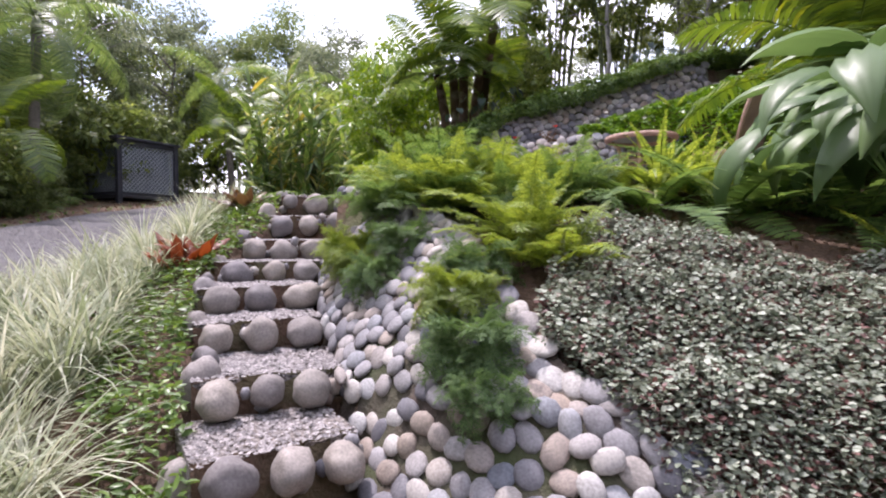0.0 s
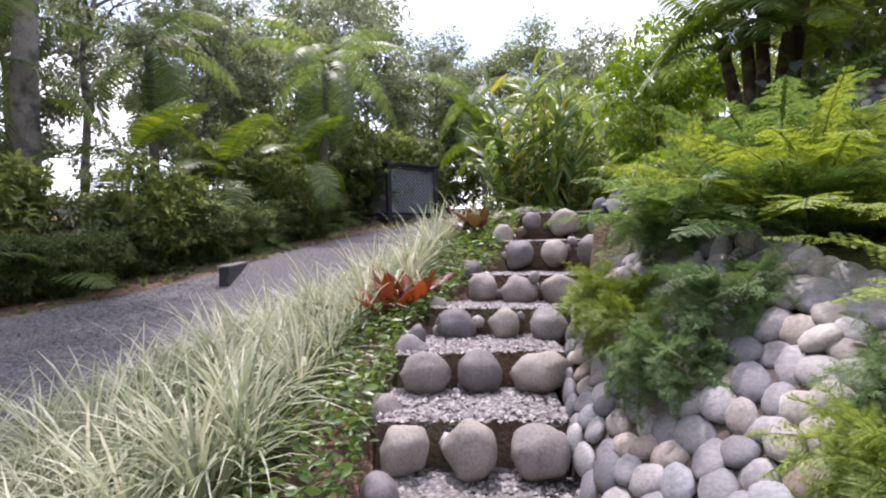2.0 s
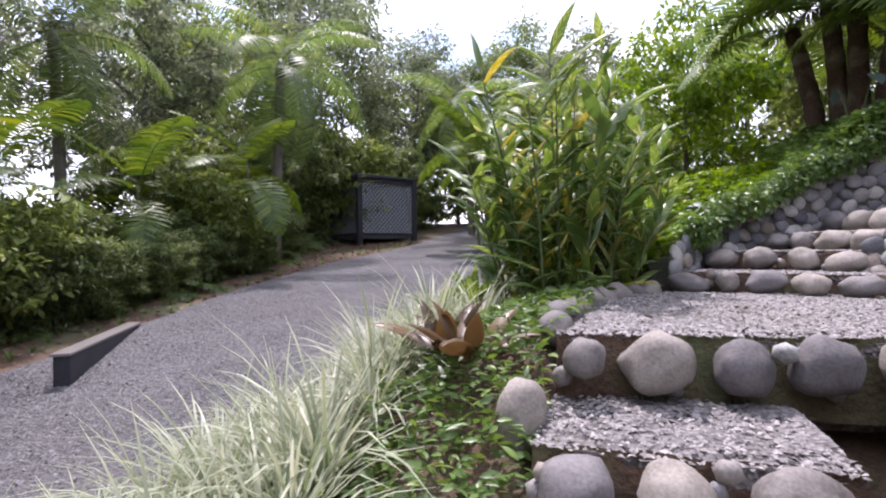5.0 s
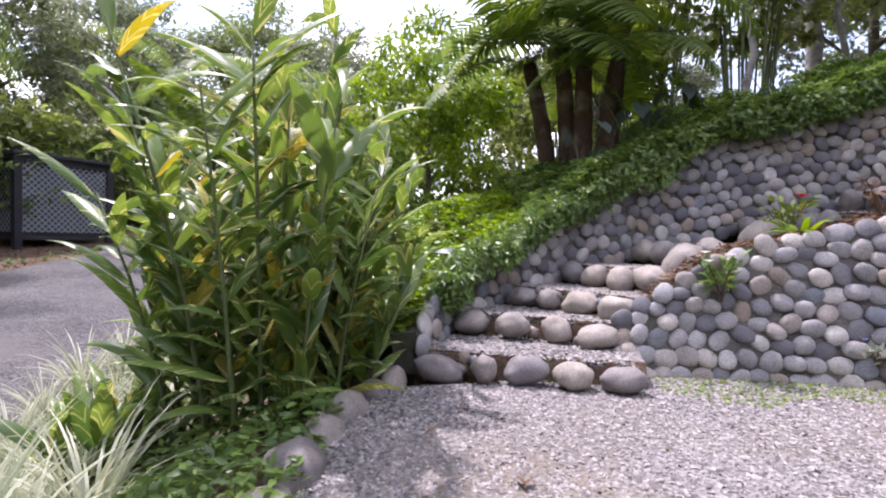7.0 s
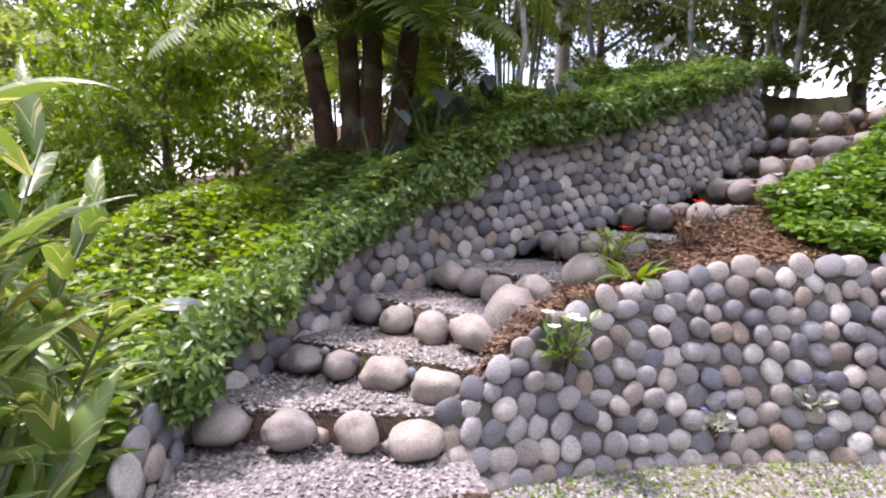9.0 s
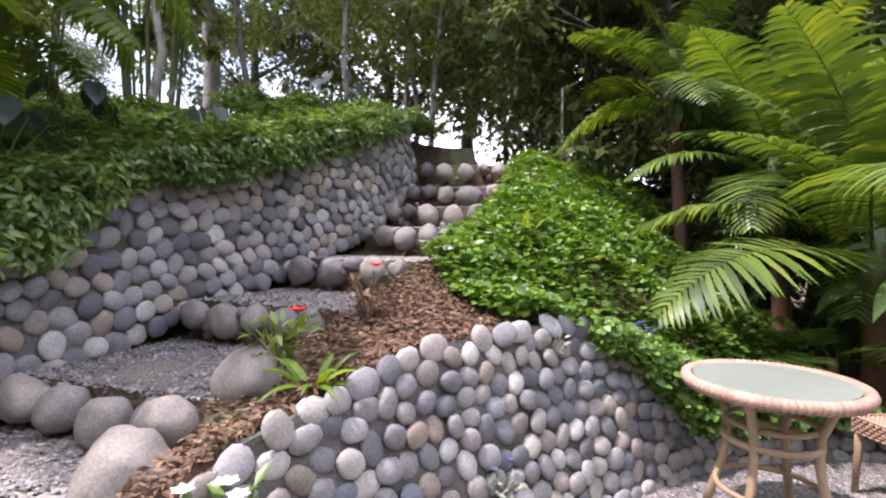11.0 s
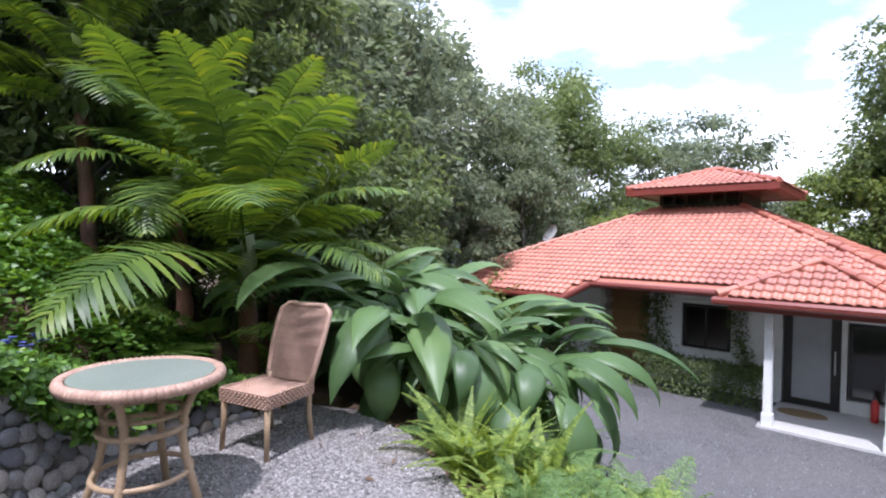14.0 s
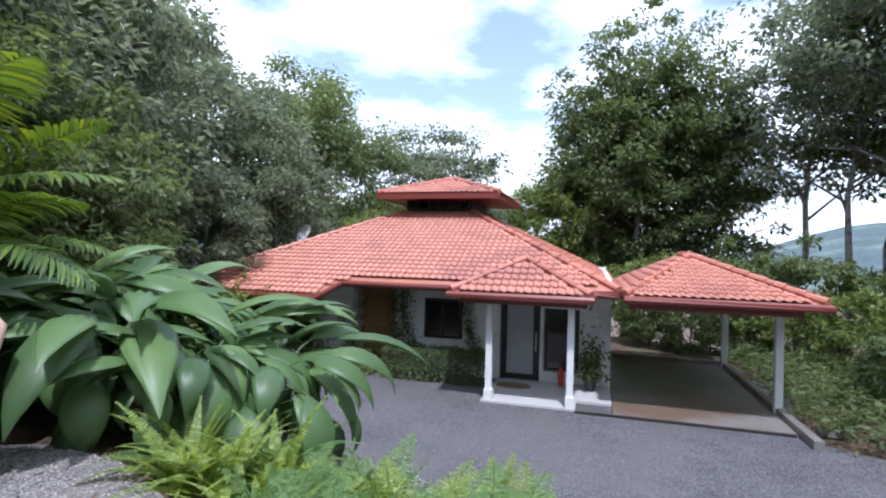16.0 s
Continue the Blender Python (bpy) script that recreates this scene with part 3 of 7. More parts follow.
for x, y, z, w, d, hh, rz in ((0.42, 8.0, 3.06, 0.34, 0.3, 0.36, 30), (0.98, 8.02, 3.28, 0.36, 0.3, 0.3, 10), (0.30, 7.86, 2.82, 0.26, 0.2, 0.22, 50), (0.08, 7.74, 2.72, 0.3, 0.24, 0.3, 20), (0.62, 8.1, 3.2, 0.2, 0.2, 0.2, 0), (-0.12, 7.6, 2.6, 0.22, 0.2, 0.2, 0)):
    ob = tagged(new("boulder", rnd.choice(BOULDERS)), "large weathered boulder beside the upper steps", "boulder", "boulders beside the upper steps")
    ob.matrix_basis = stone_pose(x, y, z, w, d, hh, rnd.uniform(-20, 20), rnd.uniform(-20, 20), rz)


def chips(name, label, n, sample, size, mat):
    base = np.array([(1, 0, 0), (-0.5, 0.8, 0), (-0.5, -0.8, 0), (0.1, 0.1, 0.55)]) * 0.5
    bf = np.array([(0, 1, 3), (1, 2, 3), (2, 0, 3)])
    P = np.array([sample() for _ in range(n)])
    a = rng.uniform(0, 6.283, n)
    d = np.stack([np.cos(a), np.sin(a), rng.normal(size=n) * 0.25], 1)
    y = d / np.linalg.norm(d, axis=1, keepdims=True)
    up = np.array([0, 0, 1.0]) + 0.35 * rng.normal(size=(n, 3))
    x = np.cross(y, up)
    x /= np.linalg.norm(x, axis=1, keepdims=True)
    z = np.cross(x, y)
    s = (size * rng.uniform(0.5, 1.5, n))[:, None, None]
    v = P[:, None, :] + s * (base[None, :, 0:1] * y[:, None] + base[None, :, 1:2] * x[:, None] + base[None, :, 2:3] * z[:, None] * rng.uniform(0.5, 1.2, n)[:, None, None])
    f = bf[None] + (np.arange(n) * 4)[:, None, None]
    return tagged(new(name, link_mesh(name, v.reshape(-1, 3), f.reshape(-1, 3), mat, False)), label, "gravel", kind="stuff")


EDGE = terrace_edge()


def in_terrace(x, y):
    c = False
    for (x1, y1), (x2, y2) in zip(EDGE, EDGE[1:] + EDGE[:1]):
        if (y1 > y) != (y2 > y) and x < (x2 - x1) * (y - y1) / (y2 - y1) + x1:
            c = not c
    return c


def terrace_spot():
    while True:
        x, y = rng.uniform(-1.75, 3.7), rng.uniform(4.2, 7.6)
        if in_terrace(x, y):
            return (x, y, TERRACE + 0.001)


def stair_spot():
    i = rng.integers(0, 8)
    t = rng.uniform()
    nxt = STAIR_Y[i + 1] - STAIR_Y[i] if i < 7 else 0.3
    dx, dy = STAIR_R[i] - STAIR_L[i], STAIR_RY[i] - STAIR_LY[i]
    k = (0.04 + rng.uniform() * (nxt - 0.02)) / math.hypot(dx, dy)
    return (STAIR_L[i] + dx * t - dy * k, STAIR_LY[i] + dy * t + dx * k, stair_top(i) - 0.018)


def lane_spot():
    y = rng.uniform(1.6, 9.5)
    x = rng.uniform(lane_left(y) + 0.05, lerp(y, [1, 3, 5, 8, 12], [-2.6, -3.0, -3.4, -3.8, -4.4]))
    return (x, y, land(x, y) + 0.031)


def court_spot():
    x, y = rng.uniform(-3, 7), rng.uniform(-4.0, 1.5)
    return (x, y, land(x, y) + 0.031)


chips("terrace_chippings", "loose angular grey chippings on the terrace", 42000, terrace_spot, 0.021, M_CHIP)
chips("step_chippings", "loose angular grey chippings on the steps", 11000, stair_spot, 0.021, M_CHIP)
def upper_spot():
    i = rng.integers(1, len(FLIGHT) - 1)
    a, p, b = FLIGHT[i - 1], FLIGHT[i], FLIGHT[i + 1]
    fw = Vector((b[0] - a[0], b[1] - a[1], 0)).normalized()
    q = Vector((p[0], p[1], 0)) + fw * rng.uniform(0.04, math.hypot(b[0] - p[0], b[1] - p[1]) + 0.08) + Vector((-fw.y, fw.x, 0)) * rng.uniform(-FLIGHT_HALF, FLIGHT_HALF)
    return (q.x, q.y, p[2] + 0.03 - 0.02)


chips("step_chippings", "loose pale chippings on the upper steps", 16000, upper_spot, 0.024, M_CHIP)
chips("driveway_chippings", "loose grey chippings on the driveway", 42000, lane_spot, 0.026, M_LANECHIP)
chips("forecourt_chippings", "loose grey chippings before the house", 30000, court_spot, 0.03, M_LANECHIP)

# ---- house ----
M_PLASTER = surface("white plaster", (0.66, 0.66, 0.64), (0.82, 0.82, 0.80), 1.2, 40, 0.8, 0.15, 0.004, 0.03, (0.55, 0.54, 0.50), 0.8)
M_TILE = surface("terracotta tile", (0.40, 0.135, 0.088), (0.54, 0.22, 0.148), 1.5, 30, 0.5, 0.2, 0.004, 0.1, (0.35, 0.125, 0.09), 0.7)
M_GUTTER = surface("dark red gutter", (0.16, 0.035, 0.025), (0.23, 0.055, 0.04), 2, 30, 0.4, 0.05, 0.002, 0.05)
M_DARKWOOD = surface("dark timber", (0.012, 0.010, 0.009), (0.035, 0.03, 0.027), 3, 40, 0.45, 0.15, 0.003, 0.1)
M_OAK = surface("golden timber boards", (0.17, 0.085, 0.03), (0.33, 0.18, 0.07), 4, 60, 0.55, 0.2, 0.003, 0.2)
M_CONCRETE = surface("worn concrete", (0.14, 0.125, 0.115), (0.27, 0.25, 0.235), 1.0, 30, 0.35, 0.1, 0.003, 0.03, (0.16, 0.11, 0.08), 0.6)
M_PORCH = surface("pale porch tiles", (0.45, 0.44, 0.43), (0.6, 0.59, 0.58), 1.0, 30, 0.4, 0.08, 0.002, 0.03)
M_STONE = surface("pale stacked stone", (0.35, 0.33, 0.3), (0.6, 0.57, 0.53), 4, 50, 0.85, 0.4, 0.01, 0.2)
M_MAT = surface("coir mat", (0.16, 0.11, 0.05), (0.30, 0.22, 0.12), 6, 160, 0.95, 0.8, 0.006, 0.05)
M_DISH = surface("white enamel", (0.78, 0.78, 0.78), (0.85, 0.85, 0.85), 3, 30, 0.35, 0.03, 0.001, 0.0)
M_STEEL, _n, _l, _b = material("brushed steel", 0.3, 1.0)
_b.inputs["Base Color"].default_value = (0.6, 0.6, 0.6, 1)
M_BLACKPOT = surface("black glazed pot", (0.02, 0.02, 0.022), (0.05, 0.05, 0.055), 5, 40, 0.35, 0.1, 0.002, 0.1)
M_REDPAINT = surface("red paint", (0.42, 0.03, 0.03), (0.55, 0.05, 0.045), 4, 40, 0.4, 0.05, 0.002, 0.05)
# dim indoor shade put into the grey of this wall colour
M_INNERSHADE = surface("interior shadow wall", (0.20, 0.19, 0.18), (0.28, 0.27, 0.26), 2, 20, 0.8, 0.05, 0.002, 0.0)


def glass(name, tint, rough=0.02, alpha=0.0):
    m, n, l, b = material(name, rough)
    b.inputs["Base Color"].default_value = (*tint, 1)
    b.inputs["Transmission Weight"].default_value = 1.0
    b.inputs["IOR"].default_value = 1.45
    return m


M_PANE = glass("window glass", (0.75, 0.8, 0.8))
M_FROST = surface("frosted door glass", (0.30, 0.31, 0.32), (0.40, 0.41, 0.42), 3, 60, 0.25, 0.05, 0.002, 0.0)

HOUSE = pose(3.92, -3.41, 0.86, 0, 0, 196.2)
house = thing("house", "white plastered bungalow with terracotta tiled hip roof and cupola", "house", HOUSE)
CA, CB, EAVE, NECK, SLOPE = -2.55, 5.65, 5.10, 1.05, 0.474
EZ = 2.33


def slab(pts, t):
    """A plate of thickness t below the polygon of points."""
    bm = bmesh.new()
    top = [bm.verts.new(p) for p in pts]
    low = [bm.verts.new((p[0], p[1], p[2] - t)) for p in pts]
    bm.faces.new(top)
    bm.faces.new(low[::-1])
    for i in range(len(pts)):
        j = (i + 1) % len(pts)
        bm.faces.new((top[j], top[i], low[i], low[j]))
    bmesh.ops.recalc_face_normals(bm, faces=bm.faces[:])
    return bm


def plaster_wall(a0, a1, b0, b1, z0, z1, holes=()):
    """A wall along a, with openings (a0, a1, z0, z1) through it."""
    bm = bmesh.new()
    cuts_a = sorted({a0, a1, *[h[0] for h in holes], *[h[1] for h in holes]})
    cuts_z = sorted({z0, z1, *[h[2] for h in holes], *[h[3] for h in holes]})
    for p, q in zip(cuts_a, cuts_a[1:]):
        for r, s in zip(cuts_z, cuts_z[1:]):
            if not any(h[0] <= p and q <= h[1] and h[2] <= r and s <= h[3] for h in holes):
                box(bm, p, q, b0, b1, r, s)
    bmesh.ops.remove_doubles(bm, verts=bm.verts[:], dist=0.0005)
    return bm


part("wall", plaster_wall(-0.72, 2.45, 1.9, 2.1, -0.3, 2.5, [(-0.09, 0.86, -0.3, 1.98), (0.95, 1.76, 0.30, 1.78)]), M_PLASTER, house, "white plaster wall round the entrance")
part("wall", plaster_wall(-2.6, -0.72, 1.98, 2.15, -0.3, 2.5, [(-2.07, -1.05, 0.86, 1.89)]), M_PLASTER, house)
part("wall", plaster_wall(-5.15, -4.02, 1.86, 2.06, -0.3, 2.5), M_PLASTER, house)
part("wall", boxed(-5.15, -4.95, 2.06, 4.2, -0.3, 2.5), M_PLASTER, house)
part("wall", boxed(-7.0, -5.15, 3.2, 3.4, -0.3, 2.6), M_PLASTER, house)
part("wall", boxed(2.25, 2.45, 2.1, 9.6, -0.3, 2.5), M_PLASTER, house)
part("wall", boxed(-7.0, 2.45, 9.6, 9.8, -0.3, 2.6), M_PLASTER, house)
part("wall", boxed(-7.2, -7.0, 3.2, 9.8, -0.3, 2.6), M_PLASTER, house)
part("floor_slab", boxed(-7.0, 2.45, 2.15, 9.7, -0.3, 0.03), M_CONCRETE, house)
# added inner wall behind the windows, its grey standing in for room shade
part("partition", boxed(-4.0, 2.2, 4.6, 4.7, 0.03, 2.45), M_INNERSHADE, house)
part("inner_ceiling", boxed(-4.9, 2.25, 2.16, 9.6, 2.4, 2.45), M_PLASTER, house)
wood = part("timber_panel", boxed(-4.02, -2.6, 2.30, 2.36, -0.3, 2.4), M_OAK, house, "golden timber boarded panel in a recess")
for i in range(12):
    part("board", boxed(-3.95, -2.72, 2.265, 2.30, 0.02 + i * 0.19, 0.20 + i * 0.19, 0.006), M_OAK, wood)
for i in range(13):
    for side in (-3.98, -2.72):
        part("quoin", boxed(side - 0.06 - 0.05 * (i % 2), side + 0.06 + 0.05 * ((i + 1) % 2), 1.90, 2.28, 0.0 + i * 0.17, 0.155 + i * 0.17, 0.012), M_STONE, house)

door = part("front_door", plaster_wall(-0.07, 0.84, 1.94, 2.0, 0.06, 1.96, [(0.07, 0.70, 0.18, 1.84)]), M_DARKWOOD, house, "black framed door with frosted glass")
part("glass_panel", boxed(0.07, 0.70, 1.965, 1.975, 0.18, 1.84), M_FROST, door, "grey frosted glass")
hb = tube([(0.77, 1.90, 0.75), (0.77, 1.88, 0.80), (0.77, 1.88, 1.15), (0.77, 1.90, 1.2)], 0.014, 8)
part("handle", hb, M_STEEL, door, "long steel handle")
part("threshold", boxed(-0.09, 0.86, 1.86, 2.1, 0.0, 0.065, 0.006), M_DARKWOOD, house)


def window(a0, a1, b, z0, z1, frame_mat, bars=()):
    w = part("window", plaster_wall(a0, a1, b, b + 0.05, z0, z1, [(a0 + 0.06, a1 - 0.06, z0 + 0.06, z1 - 0.06)]), frame_mat, house)
    part("pane", boxed(a0 + 0.06, a1 - 0.06, b + 0.02, b + 0.028, z0 + 0.06, z1 - 0.06), M_PANE, w).visible_shadow = False
    for a in bars:
        part("mullion", boxed(a - 0.02, a + 0.02, b - 0.005, b + 0.015, z0 + 0.06, z1 - 0.06), frame_mat, w)
    return w


window(0.97, 1.74, 1.95, 0.32, 1.76, M_DARKWOOD)
w = window(-2.05, -1.07, 2.0, 0.88, 1.87, M_DARKWOOD, (-1.56,))
part("sill", boxed(-2.15, -0.97, 1.92, 2.02, 0.80, 0.87, 0.01), M_PLASTER, w, "white sill")
part("lintel", boxed(-2.15, -0.97, 1.95, 2.0, 1.88, 1.97, 0.01), M_PLASTER, w)
part("jamb", boxed(-2.15, -2.06, 1.95, 2.0, 0.87, 1.88, 0.01), M_PLASTER, w)
part("wall_lantern", boxed(-0.28, -0.18, 1.82, 1.9, 1.86, 2.0, 0.01), M_DARKWOOD, house, "black lantern")
part("wall_lantern", boxed(0.89, 0.97, 1.82, 1.9, 1.86, 2.0, 0.01), M_DARKWOOD, house)
part("house_plate", boxed(-0.36, -0.24, 1.885, 1.9, 1.28, 1.55, 0.004), M_STEEL, house)

for a in (0.03, 1.65):
    p = part("post", boxed(a - 0.065, a + 0.065, -0.065, 0.065, 0.0, 2.24, 0.008), M_PLASTER, house, "square white porch post")
    part("plinth", boxed(a - 0.085, a + 0.085, -0.085, 0.085, 0.0, 0.28, 0.01), M_PLASTER, p)
part("porch_floor", slab([(-0.12, -0.1, 0.06), (1.76, -0.1, 0.06), (1.76, 0.52, 0.06), (2.45, 0.52, 0.06), (2.45, 1.9, 0.06), (-0.12, 1.9, 0.06)], 0.3), M_PORCH, house, "pale tiled porch floor")


# roof faces: (eave corner left, eave corner right, direction up the slope), with tiles laid in courses
def tile_mesh():
    prof = [(-0.5, 0.0), (-0.42, 0.10), (-0.25, 0.19), (-0.08, 0.19), (0.08, 0.08), (0.22, 0.0), (0.5, 0.0)]
    v = []
    for y, dz in ((-0.56, 0.036), (0.56, 0.0)):
        v += [(x * 0.178, y * 0.235, z * 0.16 + dz * 0.8) for x, z in prof]
    v += [(x * 0.178, -0.56 * 0.235, z * 0.16 + 0.014) for x, z in prof]
    k = len(prof)
    f = [(i, i + 1, k + i + 1, k + i) for i in range(k - 1)] + [(2 * k + i, 2 * k + i + 1, i + 1, i) for i in range(k - 1)]
    return np.array(v), np.array(f)


TILE_V, TILE_F = tile_mesh()
TILE_ME = link_mesh("tile", TILE_V, TILE_F, M_TILE)
tile_count = 0


def roof_face(poly, parent, singles=0, tiles=True, name="roof_face"):
    """poly: corners anticlockwise from above, the first edge along the eave. Lays tiles over the plate."""
    global tile_count
    P = [Vector(p) for p in poly]
    u = (P[1] - P[0]).normalized()
    nrm = u.cross(P[-1] - P[0]).normalized()
    if nrm.z < 0:
        nrm = -nrm
    v = nrm.cross(u)
    face = part(name, slab([tuple(p - nrm * 0.01) for p in P], 0.07), M_TILE, parent)
    if not tiles:
        return face
    q = [((p - P[0]).dot(u), (p - P[0]).dot(v)) for p in P]

    def inside(x, y):
        c = False
        for (x1, y1), (x2, y2) in zip(q, q[1:] + q[:1]):
            if (y1 > y) != (y2 > y) and x < (x2 - x1) * (y - y1) / (y2 - y1) + x1:
                c = not c
        return c
    us, vs_ = [a for a, _ in q], [b for _, b in q]
    R = Matrix((u, v, nrm)).transposed()
    spots = []
    y = min(vs_) + 0.12
    while y < max(vs_):
        x = min(us) + 0.1
        while x < max(us):
            if inside(x, y) and inside(x - 0.1, y - 0.1 if y > 0.3 else y) and inside(x + 0.1, y):
                spots.append((x, y))
            x += 0.16
        y += 0.225
    rest = []
    for i, (x, y) in enumerate(spots):
        p = P[0] + u * x + v * y + nrm * 0.012
        m = Matrix.Translation(p) @ R.to_4x4() @ pose(0, 0, 0, 0, 0, rnd.uniform(-1.2, 1.2))
        if i < singles:
            put(TILE_ME, "tile", face, m)
        else:
            rest.append(np.c_[TILE_V, np.ones(len(TILE_V))] @ np.array(m).T[:, :3])
    if rest:
        k = len(TILE_V)
        fs = np.concatenate([TILE_F + i * k for i in range(len(rest))])
        ob = part("tiling", link_mesh("tiling", np.concatenate(rest), fs, M_TILE), M_TILE, face)
        ob["kind"] = "stuff"
    return face


zt = EZ + SLOPE * (EAVE - NECK)
zl = EZ - SLOPE * 0.65
L, R_, F_, B_ = CA - EAVE, CA + EAVE, CB - EAVE, CB + EAVE
nl, nr, nf, nb = CA - NECK, CA + NECK, CB - NECK, CB + NECK
roof = part("roof", slab([(nl, nf, zt), (nr, nf, zt), (nr, nb, zt), (nl, nb, zt)], 0.05), M_TILE, house, "terracotta tiled hip roof")
roof_face([(L - 0.65, F_ - 0.65, zl), (-3.95, F_ - 0.65, zl), (-3.62, F_, EZ), (R_, F_, EZ), (nr, nf, zt), (nl, nf, zt)], house, 300)
roof_face([(R_, F_, EZ), (R_, B_, EZ), (nr, nb, zt), (nr, nf, zt)], house, 0)
roof_face([(R_, B_, EZ), (L, B_, EZ), (nl, nb, zt), (nr, nb, zt)], house, 0, False)
roof_face([(L - 0.65, B_, zl), (L - 0.65, F_ - 0.65, zl), (nl, nf, zt), (nl, nb, zt)], house, 0, False)


def hip_cap(p, q, parent, name="ridge_tile"):
    p, q = Vector(p), Vector(q)
    n = max(2, int((q - p).length / 0.36))
    d = (q - p) / n
    me = bpy.data.meshes.new(name)
    bm = tube([Vector((0, 0, 0.045)), d * 1.12 + Vector((0, 0, 0.03))], [0.075, 0.06], 8)
    bm.to_mesh(me)
    bm.free()
    me.materials.append(M_TILE)
    for i in range(n):
        put(me, name, parent, Matrix.Translation(p + d * i))


hip_cap((R_, F_, EZ), (nr, nf, zt), house)
hip_cap((L - 0.65, F_ - 0.65, zl), (nl, nf, zt), house)
hip_cap((R_, B_, EZ), (nr, nb, zt), house)


def gutter(points, parent=None):
    bm = bmesh.new()
    tube_into(bm, [(p[0], p[1], p[2] - 0.07) for p in points], 0.075, 8)
    return part("gutter", bm, M_GUTTER, parent or house, "dark red gutter")


gutter([(L - 0.65, F_ - 0.68, zl), (-3.95, F_ - 0.68, zl), (-3.62, F_ - 0.03, EZ), (-0.72, F_ - 0.03, EZ)])
gutter([(1.95, F_ - 0.03, EZ), (R_ + 0.03, F_ - 0.03, EZ), (R_ + 0.03, B_, EZ)])
gutter([(L - 0.65, B_, zl), (L - 0.65, F_ - 0.68, zl)])
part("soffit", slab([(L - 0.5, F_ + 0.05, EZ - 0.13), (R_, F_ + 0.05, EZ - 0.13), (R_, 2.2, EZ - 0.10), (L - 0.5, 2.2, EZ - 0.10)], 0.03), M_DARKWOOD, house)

# porch hip: a small pyramid running back into the main slope
pz, ptop = 2.27, 2.93
ridge_b = F_ + (ptop - EZ) / SLOPE
front = -0.38
apex = (0.66, 0.75, ptop)
roof_face([(-0.72, front, pz), (2.02, front, pz), apex], house, 60, name="porch_roof")
roof_face([(2.02, front, pz), (2.02, F_ + 0.1, pz), (0.66, ridge_b + 0.3, ptop), apex], house, 0, name="porch_roof")
roof_face([(-0.72, F_ + 0.1, pz), (-0.72, front, pz), apex, (0.66, ridge_b + 0.3, ptop)], house, 0, name="porch_roof")
hip_cap((-0.72, front, pz), apex, house)
hip_cap((2.02, front, pz), apex, house)
hip_cap(apex, (0.66, ridge_b + 0.1, ptop), house)
gutter([(-0.76, F_, pz), (-0.76, front - 0.04, pz), (2.06, front - 0.04, pz), (2.06, F_, pz)])
part("porch_ceiling", boxed(-0.65, 1.95, -0.3, 1.9, 2.14, 2.18), M_PLASTER, house)
part("porch_beam", boxed(-0.6, 1.95, -0.09, 0.09, 2.02, 2.15, 0.01), M_GUTTER, house)

# cupola
cup = part("cupola", plaster_wall(nl, nr, nf, nf + 0.06, zt - 0.1, zt + 0.62, [(nl + 0.1 + i * 0.325, nl + 0.1 + i * 0.325 + 0.26, zt + 0.10, zt + 0.42) for i in range(6)]), M_DARKWOOD, house, "dark timber cupola with small windows")
part("cupola_side", boxed(nr - 0.06, nr, nf + 0.06, nb, zt - 0.1, zt + 0.62), M_DARKWOOD, cup)
part("cupola_side", boxed(nl, nl + 0.06, nf + 0.06, nb, zt - 0.1, zt + 0.62), M_DARKWOOD, cup)
part("cupola_side", boxed(nl, nr, nb - 0.06, nb, zt - 0.1, zt + 0.62), M_DARKWOOD, cup)
for i in range(6):
    part("cupola_pane", boxed(nl + 0.1 + i * 0.325, nl + 0.36 + i * 0.325, nf + 0.025, nf + 0.032, zt + 0.10, zt + 0.42), M_PANE, cup).visible_shadow = False
cz, ch, ctop = zt + 0.50, 1.86, zt + 1.15
cA = CA + 0.15
for k in range(4):
    ang = [(-1, -1), (1, -1), (1, 1), (-1, 1)]
    (x1, y1), (x2, y2) = ang[k], ang[(k + 1) % 4]
    roof_face([(cA + ch * x1, CB + ch * y1, cz), (cA + ch * x2, CB + ch * y2, cz), (cA, CB, ctop)], house, 40 if k == 0 else 0, k < 2, "cupola_roof")
    hip_cap((cA + ch * x1, CB + ch * y1, cz), (cA, CB, ctop), house)
    part("fascia", slab([(cA + ch * x1, CB + ch * y1, cz + 0.01), (cA + ch * x2, CB + ch * y2, cz + 0.01), (cA + (ch - 0.12) * x2, CB + (ch - 0.12) * y2, cz + 0.01), (cA + (ch - 0.12) * x1, CB + (ch - 0.12) * y1, cz + 0.01)], 0.17), M_GUTTER, house)
part("cupola_soffit", slab([(cA - ch + 0.1, CB - ch + 0.1, cz - 0.10), (cA + ch - 0.1, CB - ch + 0.1, cz - 0.10), (cA + ch - 0.1, CB + ch - 0.1, cz - 0.10), (cA - ch + 0.1, CB + ch - 0.1, cz - 0.10)], 0.03), M_GUTTER, house)

